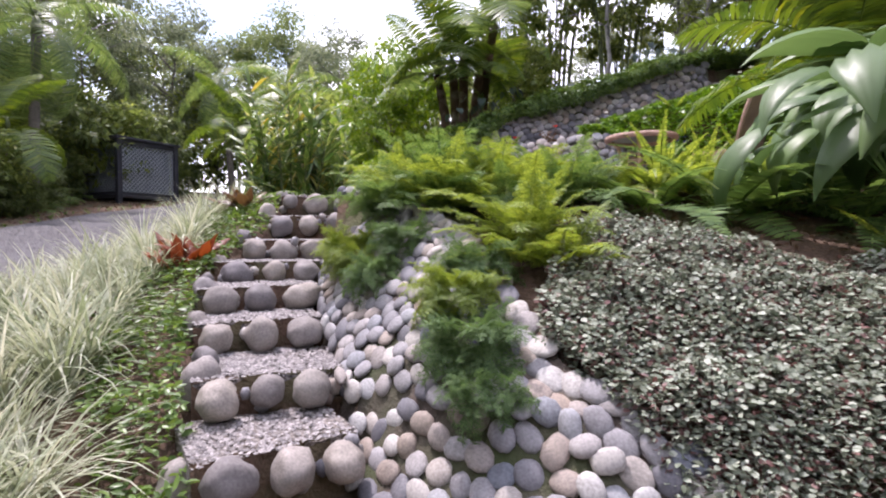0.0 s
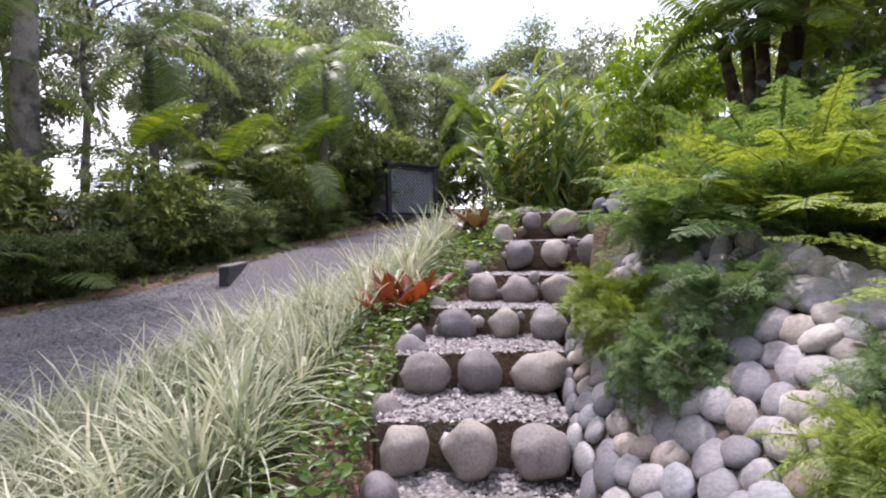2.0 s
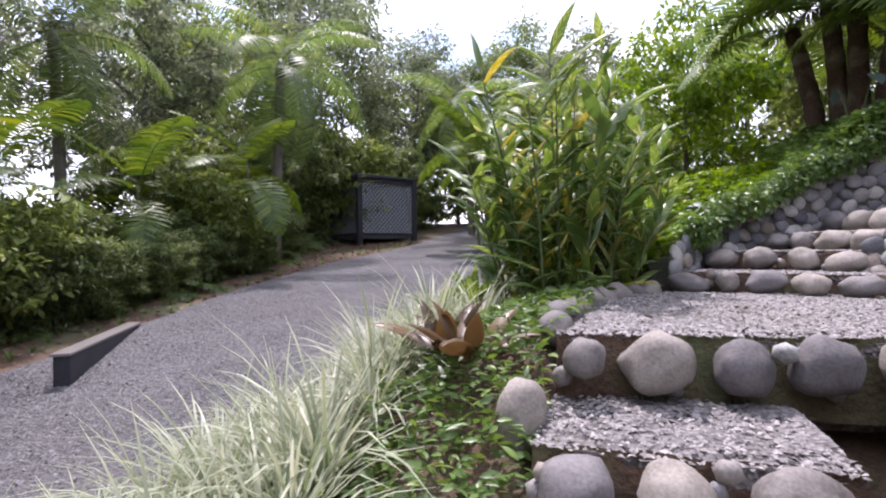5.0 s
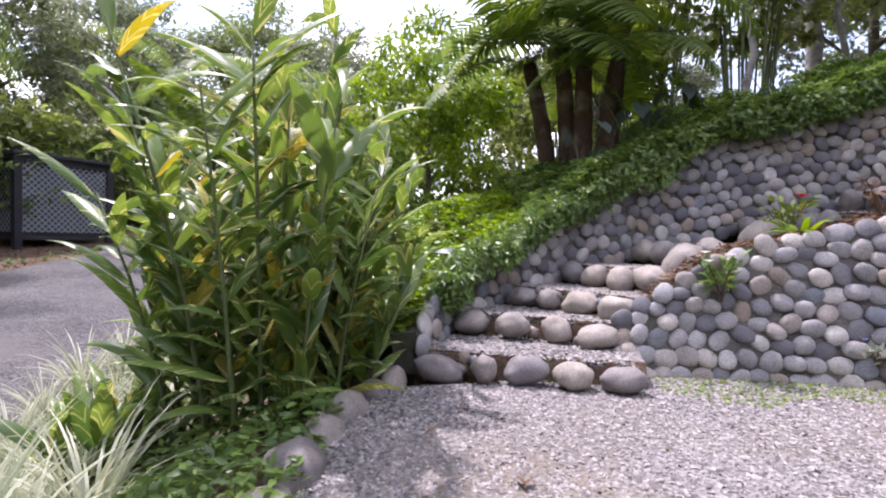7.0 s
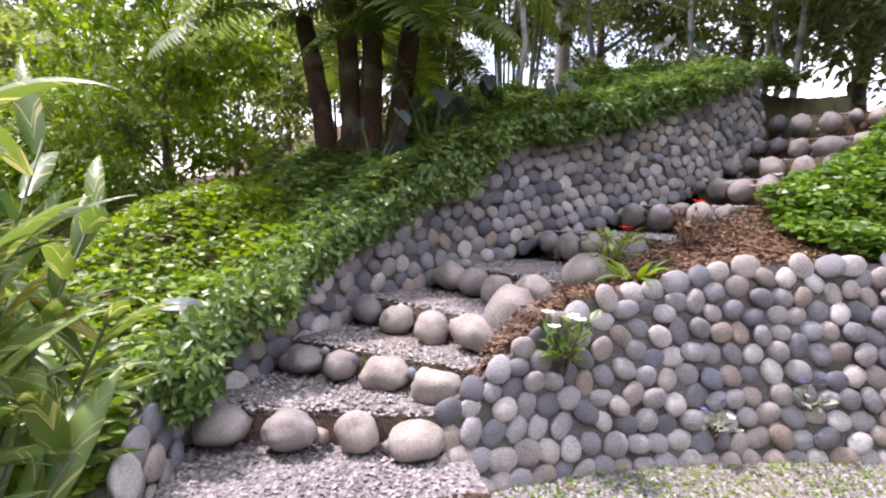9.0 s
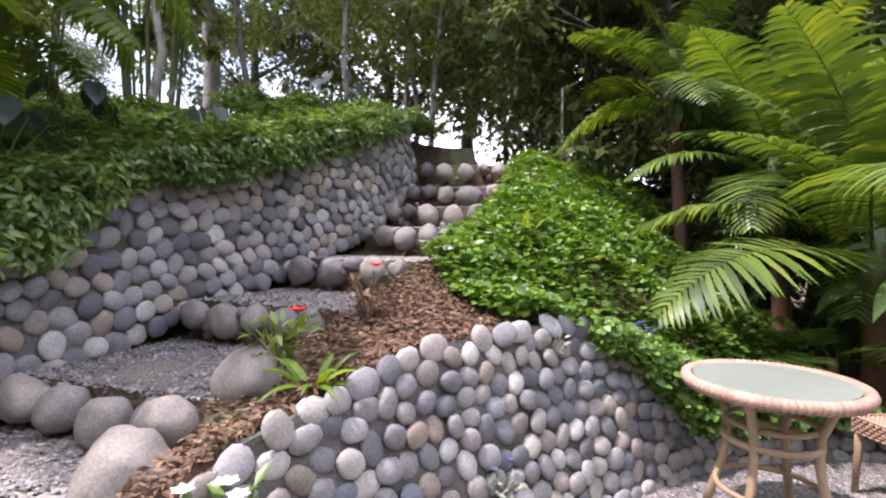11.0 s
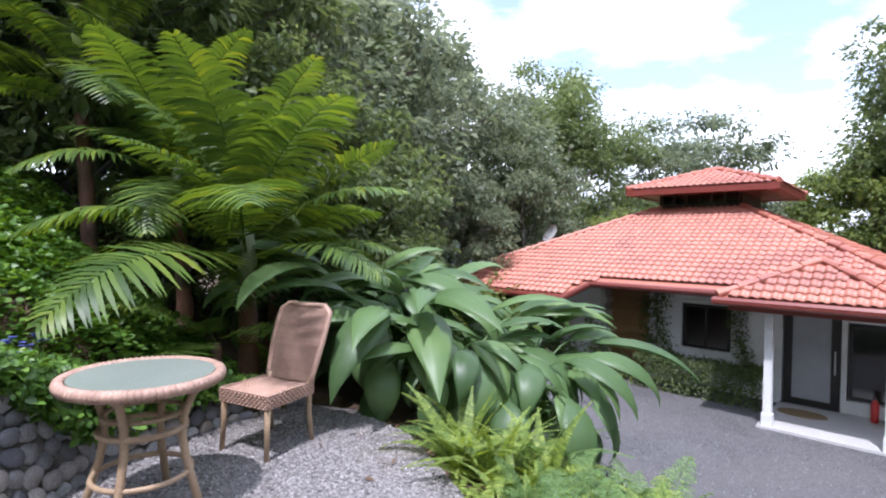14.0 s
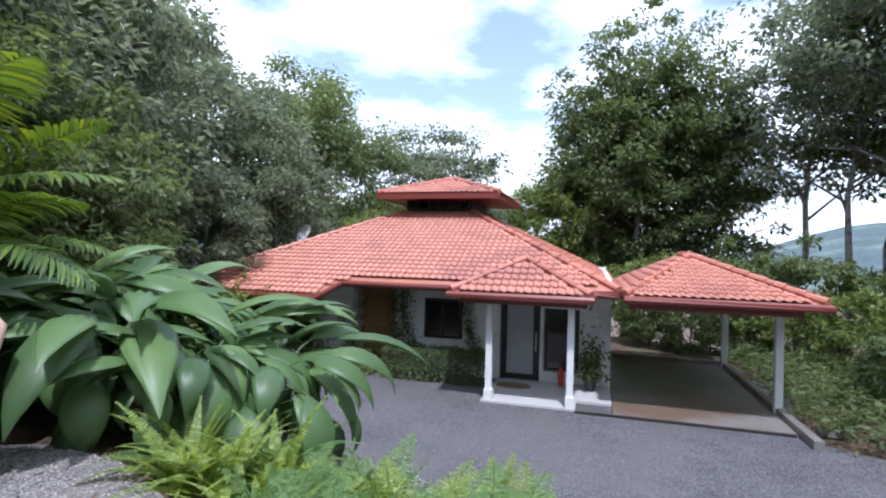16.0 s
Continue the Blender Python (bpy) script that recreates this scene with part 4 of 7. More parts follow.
# carport
carport = thing("carport", "open carport with red tiled hip roof on white posts", "carport", HOUSE)
k0, k1, f0, f1, kz, kt = 2.62, 5.92, -0.05, 6.3, 2.30, 3.08
ra, rb = (4.12, 2.35, kt), (4.12, 4.0, kt)
roof_face([(k0, f0, kz), (k1, f0, kz), ra], carport, 100)
roof_face([(k1, f0, kz), (k1, f1, kz), rb, ra], carport, 0)
roof_face([(k1, f1, kz), (k0, f1, kz), rb], carport, 0, False)
roof_face([(k0, f1, kz), (k0, f0, kz), ra, rb], carport, 0)
for p in ((k0, f0, kz), (k1, f0, kz)):
    hip_cap(p, ra, carport)
hip_cap((k1, f1, kz), rb, carport)
hip_cap(ra, rb, carport)
gutter([(k0, f0 - 0.04, kz), (k1 + 0.04, f0 - 0.04, kz), (k1 + 0.04, f1, kz)], carport)
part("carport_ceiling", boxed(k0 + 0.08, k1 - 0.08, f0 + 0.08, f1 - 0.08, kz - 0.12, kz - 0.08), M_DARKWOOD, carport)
for a0, a1, b0, b1 in ((k0 + 0.1, 5.65, 1.05, 1.2), (5.48, 5.62, 0.3, 6.0), (k0 + 0.1, 5.65, 5.43, 5.57), (k0 + 0.1, 5.6, 0.05, 0.16)):
    part("beam", boxed(a0, a1, b0, b1, kz - 0.26, kz - 0.12, 0.01), M_GUTTER, carport)
for b in (1.13, 5.5):
    part("post", boxed(5.48, 5.62, b - 0.07, b + 0.07, 0.0, kz - 0.24, 0.008), M_PLASTER, carport, "square white post")
part("floor_plate", slab([(2.46, -0.12, 0.055), (5.5, -0.12, 0.055), (5.5, 5.6, 0.055), (2.46, 5.6, 0.055)], 0.25), M_CONCRETE, carport, "stained brown concrete floor")
part("kerb", boxed(5.5, 5.66, -0.75, 5.7, -0.1, 0.17, 0.015), M_CONCRETE, carport)
part("kerb", boxed(2.46, 5.66, 5.6, 5.75, -0.1, 0.17, 0.015), M_CONCRETE, carport)
part("drain_channel", boxed(1.75, 5.45, -0.2, -0.13, -0.1, 0.055, 0.006), M_DARKWOOD, carport)


def local_thing(name, label, category, a, b, z=0.0, rz=0.0, group=""):
    return thing(name, label, category, HOUSE @ pose(a, b, z, 0, 0, rz), group)


t = local_thing("concrete_block", "hollow grey concrete block lying on the gravel", "block", 6.05, 0.1, 0.02, 6)
bm = plaster_wall(-0.2, 0.2, -0.1, 0.1, 0.0, 0.14)
bmesh.ops.bevel(bm, geom=bm.edges[:], offset=0.008, segments=1, affect="EDGES")
part("block_body", bm, M_CONCRETE, t)
# block is solid: dark plates on top paint the shade inside its hollows
for a in (-0.1, 0.1):
    part("block_hole", boxed(a - 0.06, a + 0.06, -0.06, 0.06, 0.135, 0.143), M_DARKWOOD, t)

t = local_thing("door_mat", "brown oval coir mat before the door", "mat", 0.36, 1.2, 0.06)
bm = bmesh.new()
bmesh.ops.create_cone(bm, cap_ends=True, segments=32, radius1=0.4, radius2=0.385, depth=0.024)
for v in bm.verts:
    v.co.y *= 0.62
    v.co.z += 0.013
part("mat_body", bm, M_MAT, t)

t = local_thing("flower_pot", "black pot with a tall leafy plant by the entrance", "plant pot", 2.02, 1.45, 0.06)
bm = bmesh.new()
for z0, z1, r0, r1 in ((0, 0.03, 0.10, 0.11), (0.03, 0.22, 0.11, 0.15), (0.22, 0.27, 0.17, 0.17)):
    bmesh.ops.create_cone(bm, cap_ends=True, segments=20, radius1=r0, radius2=r1, depth=z1 - z0, matrix=Matrix.Translation((0, 0, (z0 + z1) / 2)))
part("pot", bm, M_BLACKPOT, t, smooth=False)
POT_PLANT = t
t = local_thing("fire_extinguisher", "small red canister standing by the side window", "canister", 1.38, 1.62, 0.06)
part("cylinder", tube([(0, 0, 0), (0, 0, 0.02), (0, 0, 0.34), (0, 0, 0.39), (0, 0, 0.41)], [0.05, 0.06, 0.06, 0.035, 0.02], 14), M_REDPAINT, t, smooth=True)
part("valve", boxed(-0.03, 0.03, -0.015, 0.015, 0.41, 0.46, 0.005), M_BLACKPOT, t)

t = thing("satellite_dish", "white satellite dish on the roof", "satellite dish", HOUSE @ pose(-6.0, 2.75, EZ + SLOPE * 1.45))
bm = bmesh.new()
rings = []
for i in range(6):
    r = 0.30 * i / 5
    rings.append([bm.verts.new((r * math.cos(2 * math.pi * j / 20), r * math.sin(2 * math.pi * j / 20), 0.10 * (i / 5) ** 2)) for j in range(20)] if i else [bm.verts.new((0, 0, 0))])
for j in range(20):
    bm.faces.new((rings[0][0], rings[1][j], rings[1][(j + 1) % 20]))
for a, b in zip(rings[1:], rings[2:]):
    for j in range(20):
        bm.faces.new((a[j], b[j], b[(j + 1) % 20], a[(j + 1) % 20]))
bmesh.ops.solidify(bm, geom=bm.faces[:], thickness=0.012)
bm.transform(pose(0, 0, 0.42, 62, 0, -25))
part("reflector", bm, M_DISH, t, smooth=True)
part("mast", tube([(0, 0.1, -0.2), (0, 0.06, 0.2), (0, 0.02, 0.40)], 0.02, 8), M_STEEL, t)
part("feed_arm", tube([(0.0, 0.0, 0.2), (-0.08, -0.35, 0.42)], 0.012, 6), M_STEEL, t)

# ---- wicker table and chair ----
M_WICKER = surface("pinkish brown wicker", (0.29, 0.17, 0.125), (0.50, 0.33, 0.25), 8, 130, 0.6, 0.5, 0.004, 0.12)
M_CANE = surface("cane pole", (0.26, 0.17, 0.10), (0.46, 0.33, 0.21), 6, 80, 0.5, 0.2, 0.003, 0.12)
M_TABLEGLASS = surface("greenish table glass", (0.17, 0.20, 0.17), (0.25, 0.28, 0.24), 2.5, 40, 0.3, 0.02, 0.001, 0.0)


def weave(bm, u0, u1, v0, v1, place, nu, nv, r=0.005):
    """Woven strands over a surface place(u, v) -> (point, normal)."""
    for i in range(nu + 1):
        u = u0 + (u1 - u0) * i / nu
        pts = []
        for j in range(nv * 2 + 1):
            p, n = place(u, v0 + (v1 - v0) * j / (nv * 2))
            pts.append(Vector(p) + Vector(n) * r * (1 if (i + j // 2) % 2 else -1) * (1 if j % 2 else 0.3))
        tube_into(bm, pts, r, 4, False)
    for j in range(nv + 1):
        v = v0 + (v1 - v0) * j / nv
        pts = []
        for i in range(nu + 1):
            p, n = place(u0 + (u1 - u0) * i / nu, v)
            pts.append(Vector(p) + Vector(n) * r * (1 if (i + j) % 2 else -1))
        tube_into(bm, pts, r * 1.1, 4, False)


table = thing("wicker_table", "round pinkish wicker table with a glass top and curved cane legs", "table", pose(2.30, 6.0, TERRACE, 0, 0, 20))
bm = bmesh.new()
bmesh.ops.create_cone(bm, cap_ends=True, segments=56, radius1=0.345, radius2=0.345, depth=0.012, matrix=Matrix.Translation((0, 0, 0.722)))
part("glass_top", bm, M_TABLEGLASS, table, "greenish clouded glass top")
bm = bmesh.new()
n = 84
for k in range(n):
    a0, a1 = 2 * math.pi * k / n, 2 * math.pi * (k + 1.25) / n
    tube_into(bm, [((0.372) * math.cos(a0) * 1, 0.372 * math.sin(a0), 0.705 - 0.004), (0.376 * math.cos(a1), 0.376 * math.sin(a1), 0.712)], [0.032, 0.029], 8)
part("rim", bm, M_WICKER, table, "braided wicker rim", True)
for k in range(4):
    a = math.pi / 4 + k * math.pi / 2
    prof = [(0.30, 0.0), (0.27, 0.10), (0.225, 0.25), (0.20, 0.38), (0.205, 0.50), (0.25, 0.62), (0.32, 0.69)]
    part("leg", tube([(r * math.cos(a), r * math.sin(a), z) for r, z in prof], 0.021, 10), M_CANE, table, "", True)
for r, z in ((0.205, 0.44), (0.235, 0.20), (0.19, 0.52)):
    ring = [(r * math.cos(2 * math.pi * j / 32), r * math.sin(2 * math.pi * j / 32), z) for j in range(33)]
    part("stretcher_ring", tube(ring, 0.014 if z != 0.44 else 0.017, 8), M_CANE, table, "", True)

chair = thing("wicker_chair", "pinkish wicker armless chair with tall woven back", "chair", pose(2.885, 5.22, TERRACE, 0, 0, 212.7))
# the chair's front looks along -y of its own frame
bm = bmesh.new()
weave(bm, -0.21, 0.21, -0.23, 0.20, lambda u, v: ((u * (1.0 - 0.12 * (v > 0.1)), v, 0.425 - 0.02 * math.cos(u * 6)), (0, 0, 1)), 30, 30, 0.0055)
box(bm, -0.205, 0.205, -0.225, 0.20, 0.395, 0.415, 0.01)
part("seat", bm, M_WICKER, chair, "woven wicker seat", True)
bm = bmesh.new()
for (x0, y0), (x1, y1) in (((-0.22, -0.24), (0.22, -0.24)), ((0.22, -0.24), (0.21, 0.21)), ((-0.22, -0.24), (-0.21, 0.21)), ((-0.21, 0.21), (0.21, 0.21))):
    nrm = Vector((y1 - y0, -(x1 - x0), 0)).normalized()
    weave(bm, 0, 1, 0.0, 1.0, lambda u, v: ((x0 + (x1 - x0) * u, y0 + (y1 - y0) * u, 0.43 - (0.085 + 0.035 * math.sin(math.pi * u) * 0) * v), tuple(nrm)), 24, 5, 0.0055)
part("apron", bm, M_WICKER, chair, "", True)


def back_place(u, v):
    wdt = 0.205 + 0.035 * math.sin(math.pi * min(1, v * 0.7))
    return ((u * wdt * (1 if v < 0.93 else 1 - 0.25 * ((v - 0.93) / 0.07) ** 2), 0.19 + 0.13 * v + 0.05 * v * v - 0.02 * (1 - u * u), 0.43 + 0.53 * v), (0, -1, 0.25))


bm = bmesh.new()
weave(bm, -0.97, 0.97, 0.0, 1.0, back_place, 32, 44, 0.0055)
sheet = [[bm.verts.new(Vector(back_place(-0.95 + 1.9 * i / 8, j / 10)[0]) + Vector((0, 0.014, 0))) for i in range(9)] for j in range(11)]
for a, b in zip(sheet, sheet[1:]):
    for i in range(8):
        bm.faces.new((a[i], a[i + 1], b[i + 1], b[i]))
part("backrest", bm, M_WICKER, chair, "tall woven wicker backrest", True)
edge = [back_place(-1, j / 12)[0] for j in range(13)] + [back_place(-1 + 2 * i / 8, 1.0)[0] for i in range(1, 8)] + [back_place(1, 1 - j / 12)[0] for j in range(13)]
part("back_frame", tube(edge, 0.021, 8), M_WICKER, chair, "braided frame", True)
for x, y, top in ((-0.2, -0.22, 0.42), (0.2, -0.22, 0.42), (-0.19, 0.19, 0.46), (0.19, 0.19, 0.46)):
    out = 0.03 if y > 0 else 0.01
    part("leg", tube([(x * 1.04, y + math.copysign(out, y), 0.0), (x * 1.01, y, 0.22), (x, y, top)], [0.017, 0.019, 0.021], 10), M_CANE, chair, "", True)

# ---- garden fittings ----
M_LAMPCAP = surface("weathered green metal", (0.05, 0.075, 0.075), (0.12, 0.15, 0.15), 6, 50, 0.5, 0.2, 0.002, 0.1)
M_LAMPGLASS = glass("lamp glass", (0.8, 0.85, 0.8), 0.1)
lamp = thing("path_lamp", "small dark green garden path lamp among the leaves", "lamp", pose(-1.17, 8.45, land(-1.17, 8.45) - 0.02))
lh = 3.22 - land(-1.17, 8.45)
part("stake", tube([(0, 0, -0.05), (0, 0, lh - 0.2)], 0.018, 8), M_LAMPCAP, lamp)
part("body", tube([(0, 0, lh - 0.22), (0, 0, lh - 0.19), (0, 0, lh - 0.1)], [0.03, 0.045, 0.06], 14), M_LAMPCAP, lamp)
part("lens", tube([(0, 0, lh - 0.1), (0, 0, lh - 0.05)], [0.058, 0.062], 14), M_LAMPGLASS, lamp)
part("cap", tube([(0, 0, lh - 0.05), (0, 0, lh - 0.04), (0, 0, lh - 0.01), (0, 0, lh)], [0.10, 0.105, 0.06, 0.015], 18), M_LAMPCAP, lamp)

post = thing("marker_pole", "thin pale grey pole standing in the ground cover", "pole", pose(6.9, 8.15, land(6.9, 8.15) - 0.05))
part("pole_shaft", tube([(0, 0, 0), (0.01, 0, 0.7), (0.0, 0, 1.35)], [0.022, 0.02, 0.018], 8), M_STEEL, post)

M_MESH = surface("grey plastic lattice", (0.42, 0.47, 0.52), (0.58, 0.62, 0.66), 5, 60, 0.5, 0.1, 0.002, 0.05)
M_BLACKWOOD = surface("black painted timber", (0.012, 0.013, 0.02), (0.04, 0.04, 0.055), 4, 50, 0.55, 0.2, 0.003, 0.1)
bx, by = -10.0, 16.45
bin_box = thing("lattice_enclosure", "black framed bin enclosure with grey lattice panels by the driveway", "enclosure", pose(bx, by, lane_z(bx, by) + 0.05, 0, 0, -24))
W, D_, H_ = 1.6, 1.9, 1.75
for x in (-W / 2, W / 2):
    for y in (-D_ / 2, D_ / 2):
        part("corner_post", boxed(x - 0.07, x + 0.07, y - 0.07, y + 0.07, -0.3, H_, 0.008), M_BLACKWOOD, bin_box)
part("roof_board", boxed(-W / 2 - 0.12, W / 2 + 0.12, -D_ / 2 - 0.12, D_ / 2 + 0.12, H_, H_ + 0.07, 0.01), M_BLACKWOOD, bin_box)
for m in (pose(0, -D_ / 2, 0), pose(W / 2, 0, 0, 0, 0, 90), pose(-W / 2, 0, 0, 0, 0, 90), pose(0, D_ / 2, 0)):
    wd = W if abs(m.translation.y) > 0.1 else D_
    for lo_, hi_ in ((0.08, 0.17), (H_ - 0.14, H_)):
        bm = bmesh.new()
        box(bm, -wd / 2 + 0.07, wd / 2 - 0.07, -0.03, 0.03, lo_, hi_)
        bm.transform(m)
        part("rail", bm, M_BLACKWOOD, bin_box)
    bm = bmesh.new()
    h = H_ - 0.3
    s = -wd - h
    while s < wd:
        for sign, off in ((1, -0.006), (-1, 0.006)):
            x0, x1 = s, s + h
            lo, hi = max(x0, -wd / 2 + 0.07), min(x1, wd / 2 - 0.07)
            if hi - lo > 0.05:
                z0, z1 = lo - x0, hi - x0
                if sign < 0:
                    z0, z1 = h - z0, h - z1
                d = Vector((hi - lo, 0, z1 - z0)).normalized()
                nn = Vector((-d.z, 0, d.x)) * 0.013
                q = [Vector((lo, off, 0.16 + z0)), Vector((hi, off, 0.16 + z1))]
                vs = [bm.verts.new(q[0] - nn), bm.verts.new(q[1] - nn), bm.verts.new(q[1] + nn), bm.verts.new(q[0] + nn)]
                bm.faces.new(vs)
        s += 0.13
    bmesh.ops.solidify(bm, geom=bm.faces[:], thickness=0.008)
    bm.transform(m)
    part("lattice_panel", bm, M_MESH, bin_box, "grey diamond lattice")
bm = boxed(-W / 2 + 0.15, W / 2 - 0.15, -D_ / 2 + 0.12, D_ / 2 - 0.12, 0.0, H_ - 0.2, 0.02)
part("bin_body", bm, surface("grey bin plastic", (0.09, 0.10, 0.12), (0.16, 0.17, 0.2), 1.5, 20, 0.5, 0.05, 0.002, 0.0), bin_box)

beam = thing("edging_beam", "dark weathered timber edging beam along the driveway", "beam", pose(-6.45, 6.45, land(-6.45, 6.45), 0, 0, 42))
part("beam_body", boxed(-0.06, 0.06, -0.95, 0.95, -0.1, 0.16, 0.012), M_BLACKWOOD, beam)
part("capping", boxed(-0.075, 0.075, -0.97, 0.97, 0.16, 0.185, 0.006), M_CONCRETE, beam, "pale worn capping strip")

# red roofed neighbour behind the trees, downhill in the west
shed = thing("neighbour_house", "low building with a rust red roof beyond the trees", "house", pose(-23.5, 5.7, lane_z(-21.2, 7.4) - 0.3, 0, 0, 52))
part("wall", boxed(-3.5, 3.5, -2.5, 2.5, 0, 2.6), surface("ochre plaster", (0.34, 0.2, 0.12), (0.45, 0.29, 0.18), 1, 20, 0.85, 0.2, 0.005, 0.0), shed)
part("roof", slab([(-4.3, -3.2, 2.7), (4.3, -3.2, 2.7), (4.3, 0, 3.6), (-4.3, 0, 3.6)], 0.16), M_GUTTER, shed, "rust red roof")
part("roof", slab([(-4.3, 0, 3.6), (4.3, 0, 3.6), (4.3, 3.2, 2.7), (-4.3, 3.2, 2.7)], 0.16), M_GUTTER, shed)
part("door", boxed(-0.5, 0.5, -2.53, -2.5, 0, 2.0), M_DARKWOOD, shed)

# ---- plants ----
M_BARK = surface("grey bark", (0.06, 0.052, 0.045), (0.20, 0.18, 0.155), 5, 45, 0.95, 0.7, 0.02, 0.12, (0.12, 0.13, 0.09))
M_PALEBARK = surface("pale mottled bark", (0.14, 0.135, 0.125), (0.36, 0.345, 0.32), 5, 40, 0.9, 0.4, 0.012, 0.1, (0.09, 0.09, 0.08), 4)
M_REDBARK = surface("reddish palm trunk", (0.085, 0.04, 0.028), (0.22, 0.10, 0.065), 6, 50, 0.85, 0.5, 0.012, 0.12, (0.06, 0.045, 0.035), 3)
M_DARKTRUNK = surface("dark fibrous palm trunk", (0.035, 0.022, 0.018), (0.13, 0.075, 0.055), 7, 60, 0.95, 0.9, 0.03, 0.15, (0.2, 0.17, 0.13), 4)
M_CANOPY = leafy("canopy leaves", (0.06, 0.088, 0.034), (0.15, 0.2, 0.075), (0.24, 0.28, 0.11), 0.5, 0.48, 0.4)
M_CANOPY2 = leafy("light canopy leaves", (0.07, 0.11, 0.03), (0.21, 0.27, 0.08), (0.33, 0.36, 0.11), 0.5, 0.5, 0.4)
M_CANOPY3 = leafy("grey green canopy leaves", (0.075, 0.1, 0.06), (0.21, 0.25, 0.15), (0.30, 0.33, 0.2), 0.5, 0.48, 0.4)
M_PALM = leafy("palm leaflets", (0.045, 0.09, 0.018), (0.13, 0.205, 0.034), (0.29, 0.33, 0.045), 0.45, 0.34)
M_PALMDARK = leafy("dark palm leaflets", (0.055, 0.1, 0.032), (0.14, 0.205, 0.065), (0.25, 0.3, 0.09), 0.45, 0.5, 0.4)
M_FERN = leafy("bright fern", (0.11, 0.18, 0.035), (0.26, 0.345, 0.07), (0.42, 0.48, 0.11), 0.5, 0.42)
M_FERNDARK = leafy("soft dark fern", (0.07, 0.135, 0.04), (0.16, 0.26, 0.075), (0.27, 0.37, 0.10), 0.55, 0.38)
M_GRASS = leafy("variegated grass", (0.17, 0.22, 0.11), (0.45, 0.47, 0.34), (0.64, 0.64, 0.52), 0.5, 0.32)
M_COVER = leafy("green ground cover", (0.045, 0.11, 0.018), (0.14, 0.265, 0.04), (0.25, 0.37, 0.07), 0.4, 0.32)
# brighter lit copy of the green cover: sunlight is put into the leaf colour
M_COVERLIT = leafy("sunlit lime ground cover", (0.07, 0.15, 0.015), (0.19, 0.31, 0.035), (0.32, 0.42, 0.06), 0.42, 0.38)
M_COVERDARK = leafy("dark ground cover", (0.05, 0.1, 0.026), (0.145, 0.24, 0.055), (0.25, 0.34, 0.08), 0.38, 0.34)
M_SILVER = leafy("silver grey leaves", (0.11, 0.14, 0.09), (0.36, 0.40, 0.31), (0.50, 0.50, 0.44), 0.55, 0.18)
M_BROAD = leafy("broad pleated leaves", (0.055, 0.105, 0.038), (0.13, 0.215, 0.075), (0.2, 0.29, 0.1), 0.44, 0.28, 0.5)
M_GINGER = leafy("variegated ginger leaves", (0.09, 0.17, 0.03), (0.21, 0.3, 0.05), (0.58, 0.5, 0.09), 0.38, 0.38)
M_CROTON = leafy("copper red leaves", (0.12, 0.035, 0.02), (0.29, 0.09, 0.045), (0.4, 0.15, 0.07), 0.45, 0.3, hue=0.0)
M_PETALRED = leafy("red petals", (0.6, 0.02, 0.015), (0.8, 0.05, 0.03), None, 0.5, 0.2, hue=0.0)
M_PETALWHITE = leafy("white petals", (0.7, 0.7, 0.66), (0.85, 0.85, 0.82), None, 0.5, 0.2, hue=0.0)
M_PETALBLUE = leafy("blue petals", (0.05, 0.06, 0.22), (0.13, 0.14, 0.40), None, 0.5, 0.2, hue=0.0)
M_HEART = leafy("grey green heart leaves", (0.04, 0.062, 0.058), (0.10, 0.135, 0.125), (0.15, 0.19, 0.17), 0.35, 0.2)
M_STEM = surface("green stems", (0.05, 0.075, 0.025), (0.13, 0.16, 0.06), 8, 60, 0.6, 0.2, 0.003, 0.15)
M_CANEBROWN = surface("dry brown canes", (0.07, 0.045, 0.03), (0.17, 0.11, 0.07), 8, 60, 0.85, 0.3, 0.004, 0.2)
M_LITTER = leafy("fallen leaves", (0.06, 0.035, 0.02), (0.22, 0.13, 0.075), (0.36, 0.26, 0.17), 0.8, 0.1, hue=0.0)


def unit(v):
    return v / np.maximum(np.linalg.norm(v, axis=-1, keepdims=True), 1e-9)


def spread(bv, bf, places, ahead, up, scale):
    """Copies of a small mesh at many places: ahead is its +y, up its +z. Returns verts and faces."""
    y = unit(np.asarray(ahead, float))
    x = unit(np.cross(y, up))
    z = np.cross(x, y)
    s = np.asarray(scale, float).reshape(-1, 1, 1)
    v = places[:, None, :] + s * (bv[None, :, 0:1] * x[:, None] + bv[None, :, 1:2] * y[:, None] + bv[None, :, 2:3] * z[:, None])
    f = bf[None] + (np.arange(len(places)) * len(bv))[:, None, None]
    return v.reshape(-1, 3), f.reshape(-1, bf.shape[1])


# unit leaves pointing along +y
LEAF_V = np.array([(0, 0, 0), (0.20, 0.42, 0.05), (0, 0.40, 0.0), (-0.20, 0.42, 0.05), (0, 1.0, -0.10), (0.13, 0.75, 0.02), (-0.13, 0.75, 0.02), (0, 0.74, -0.03)])
LEAF_F = np.array([(0, 1, 2, 2), (0, 2, 3, 3), (2, 1, 5, 7), (3, 2, 7, 6), (7, 5, 4, 4), (6, 7, 4, 4)])
ROUND_V = np.array([(0, 0, 0), (0.30, 0.25, 0.05), (0.30, 0.65, 0.04), (0, 1.0, -0.06), (-0.30, 0.65, 0.04), (-0.30, 0.25, 0.05), (0, 0.5, -0.02)])
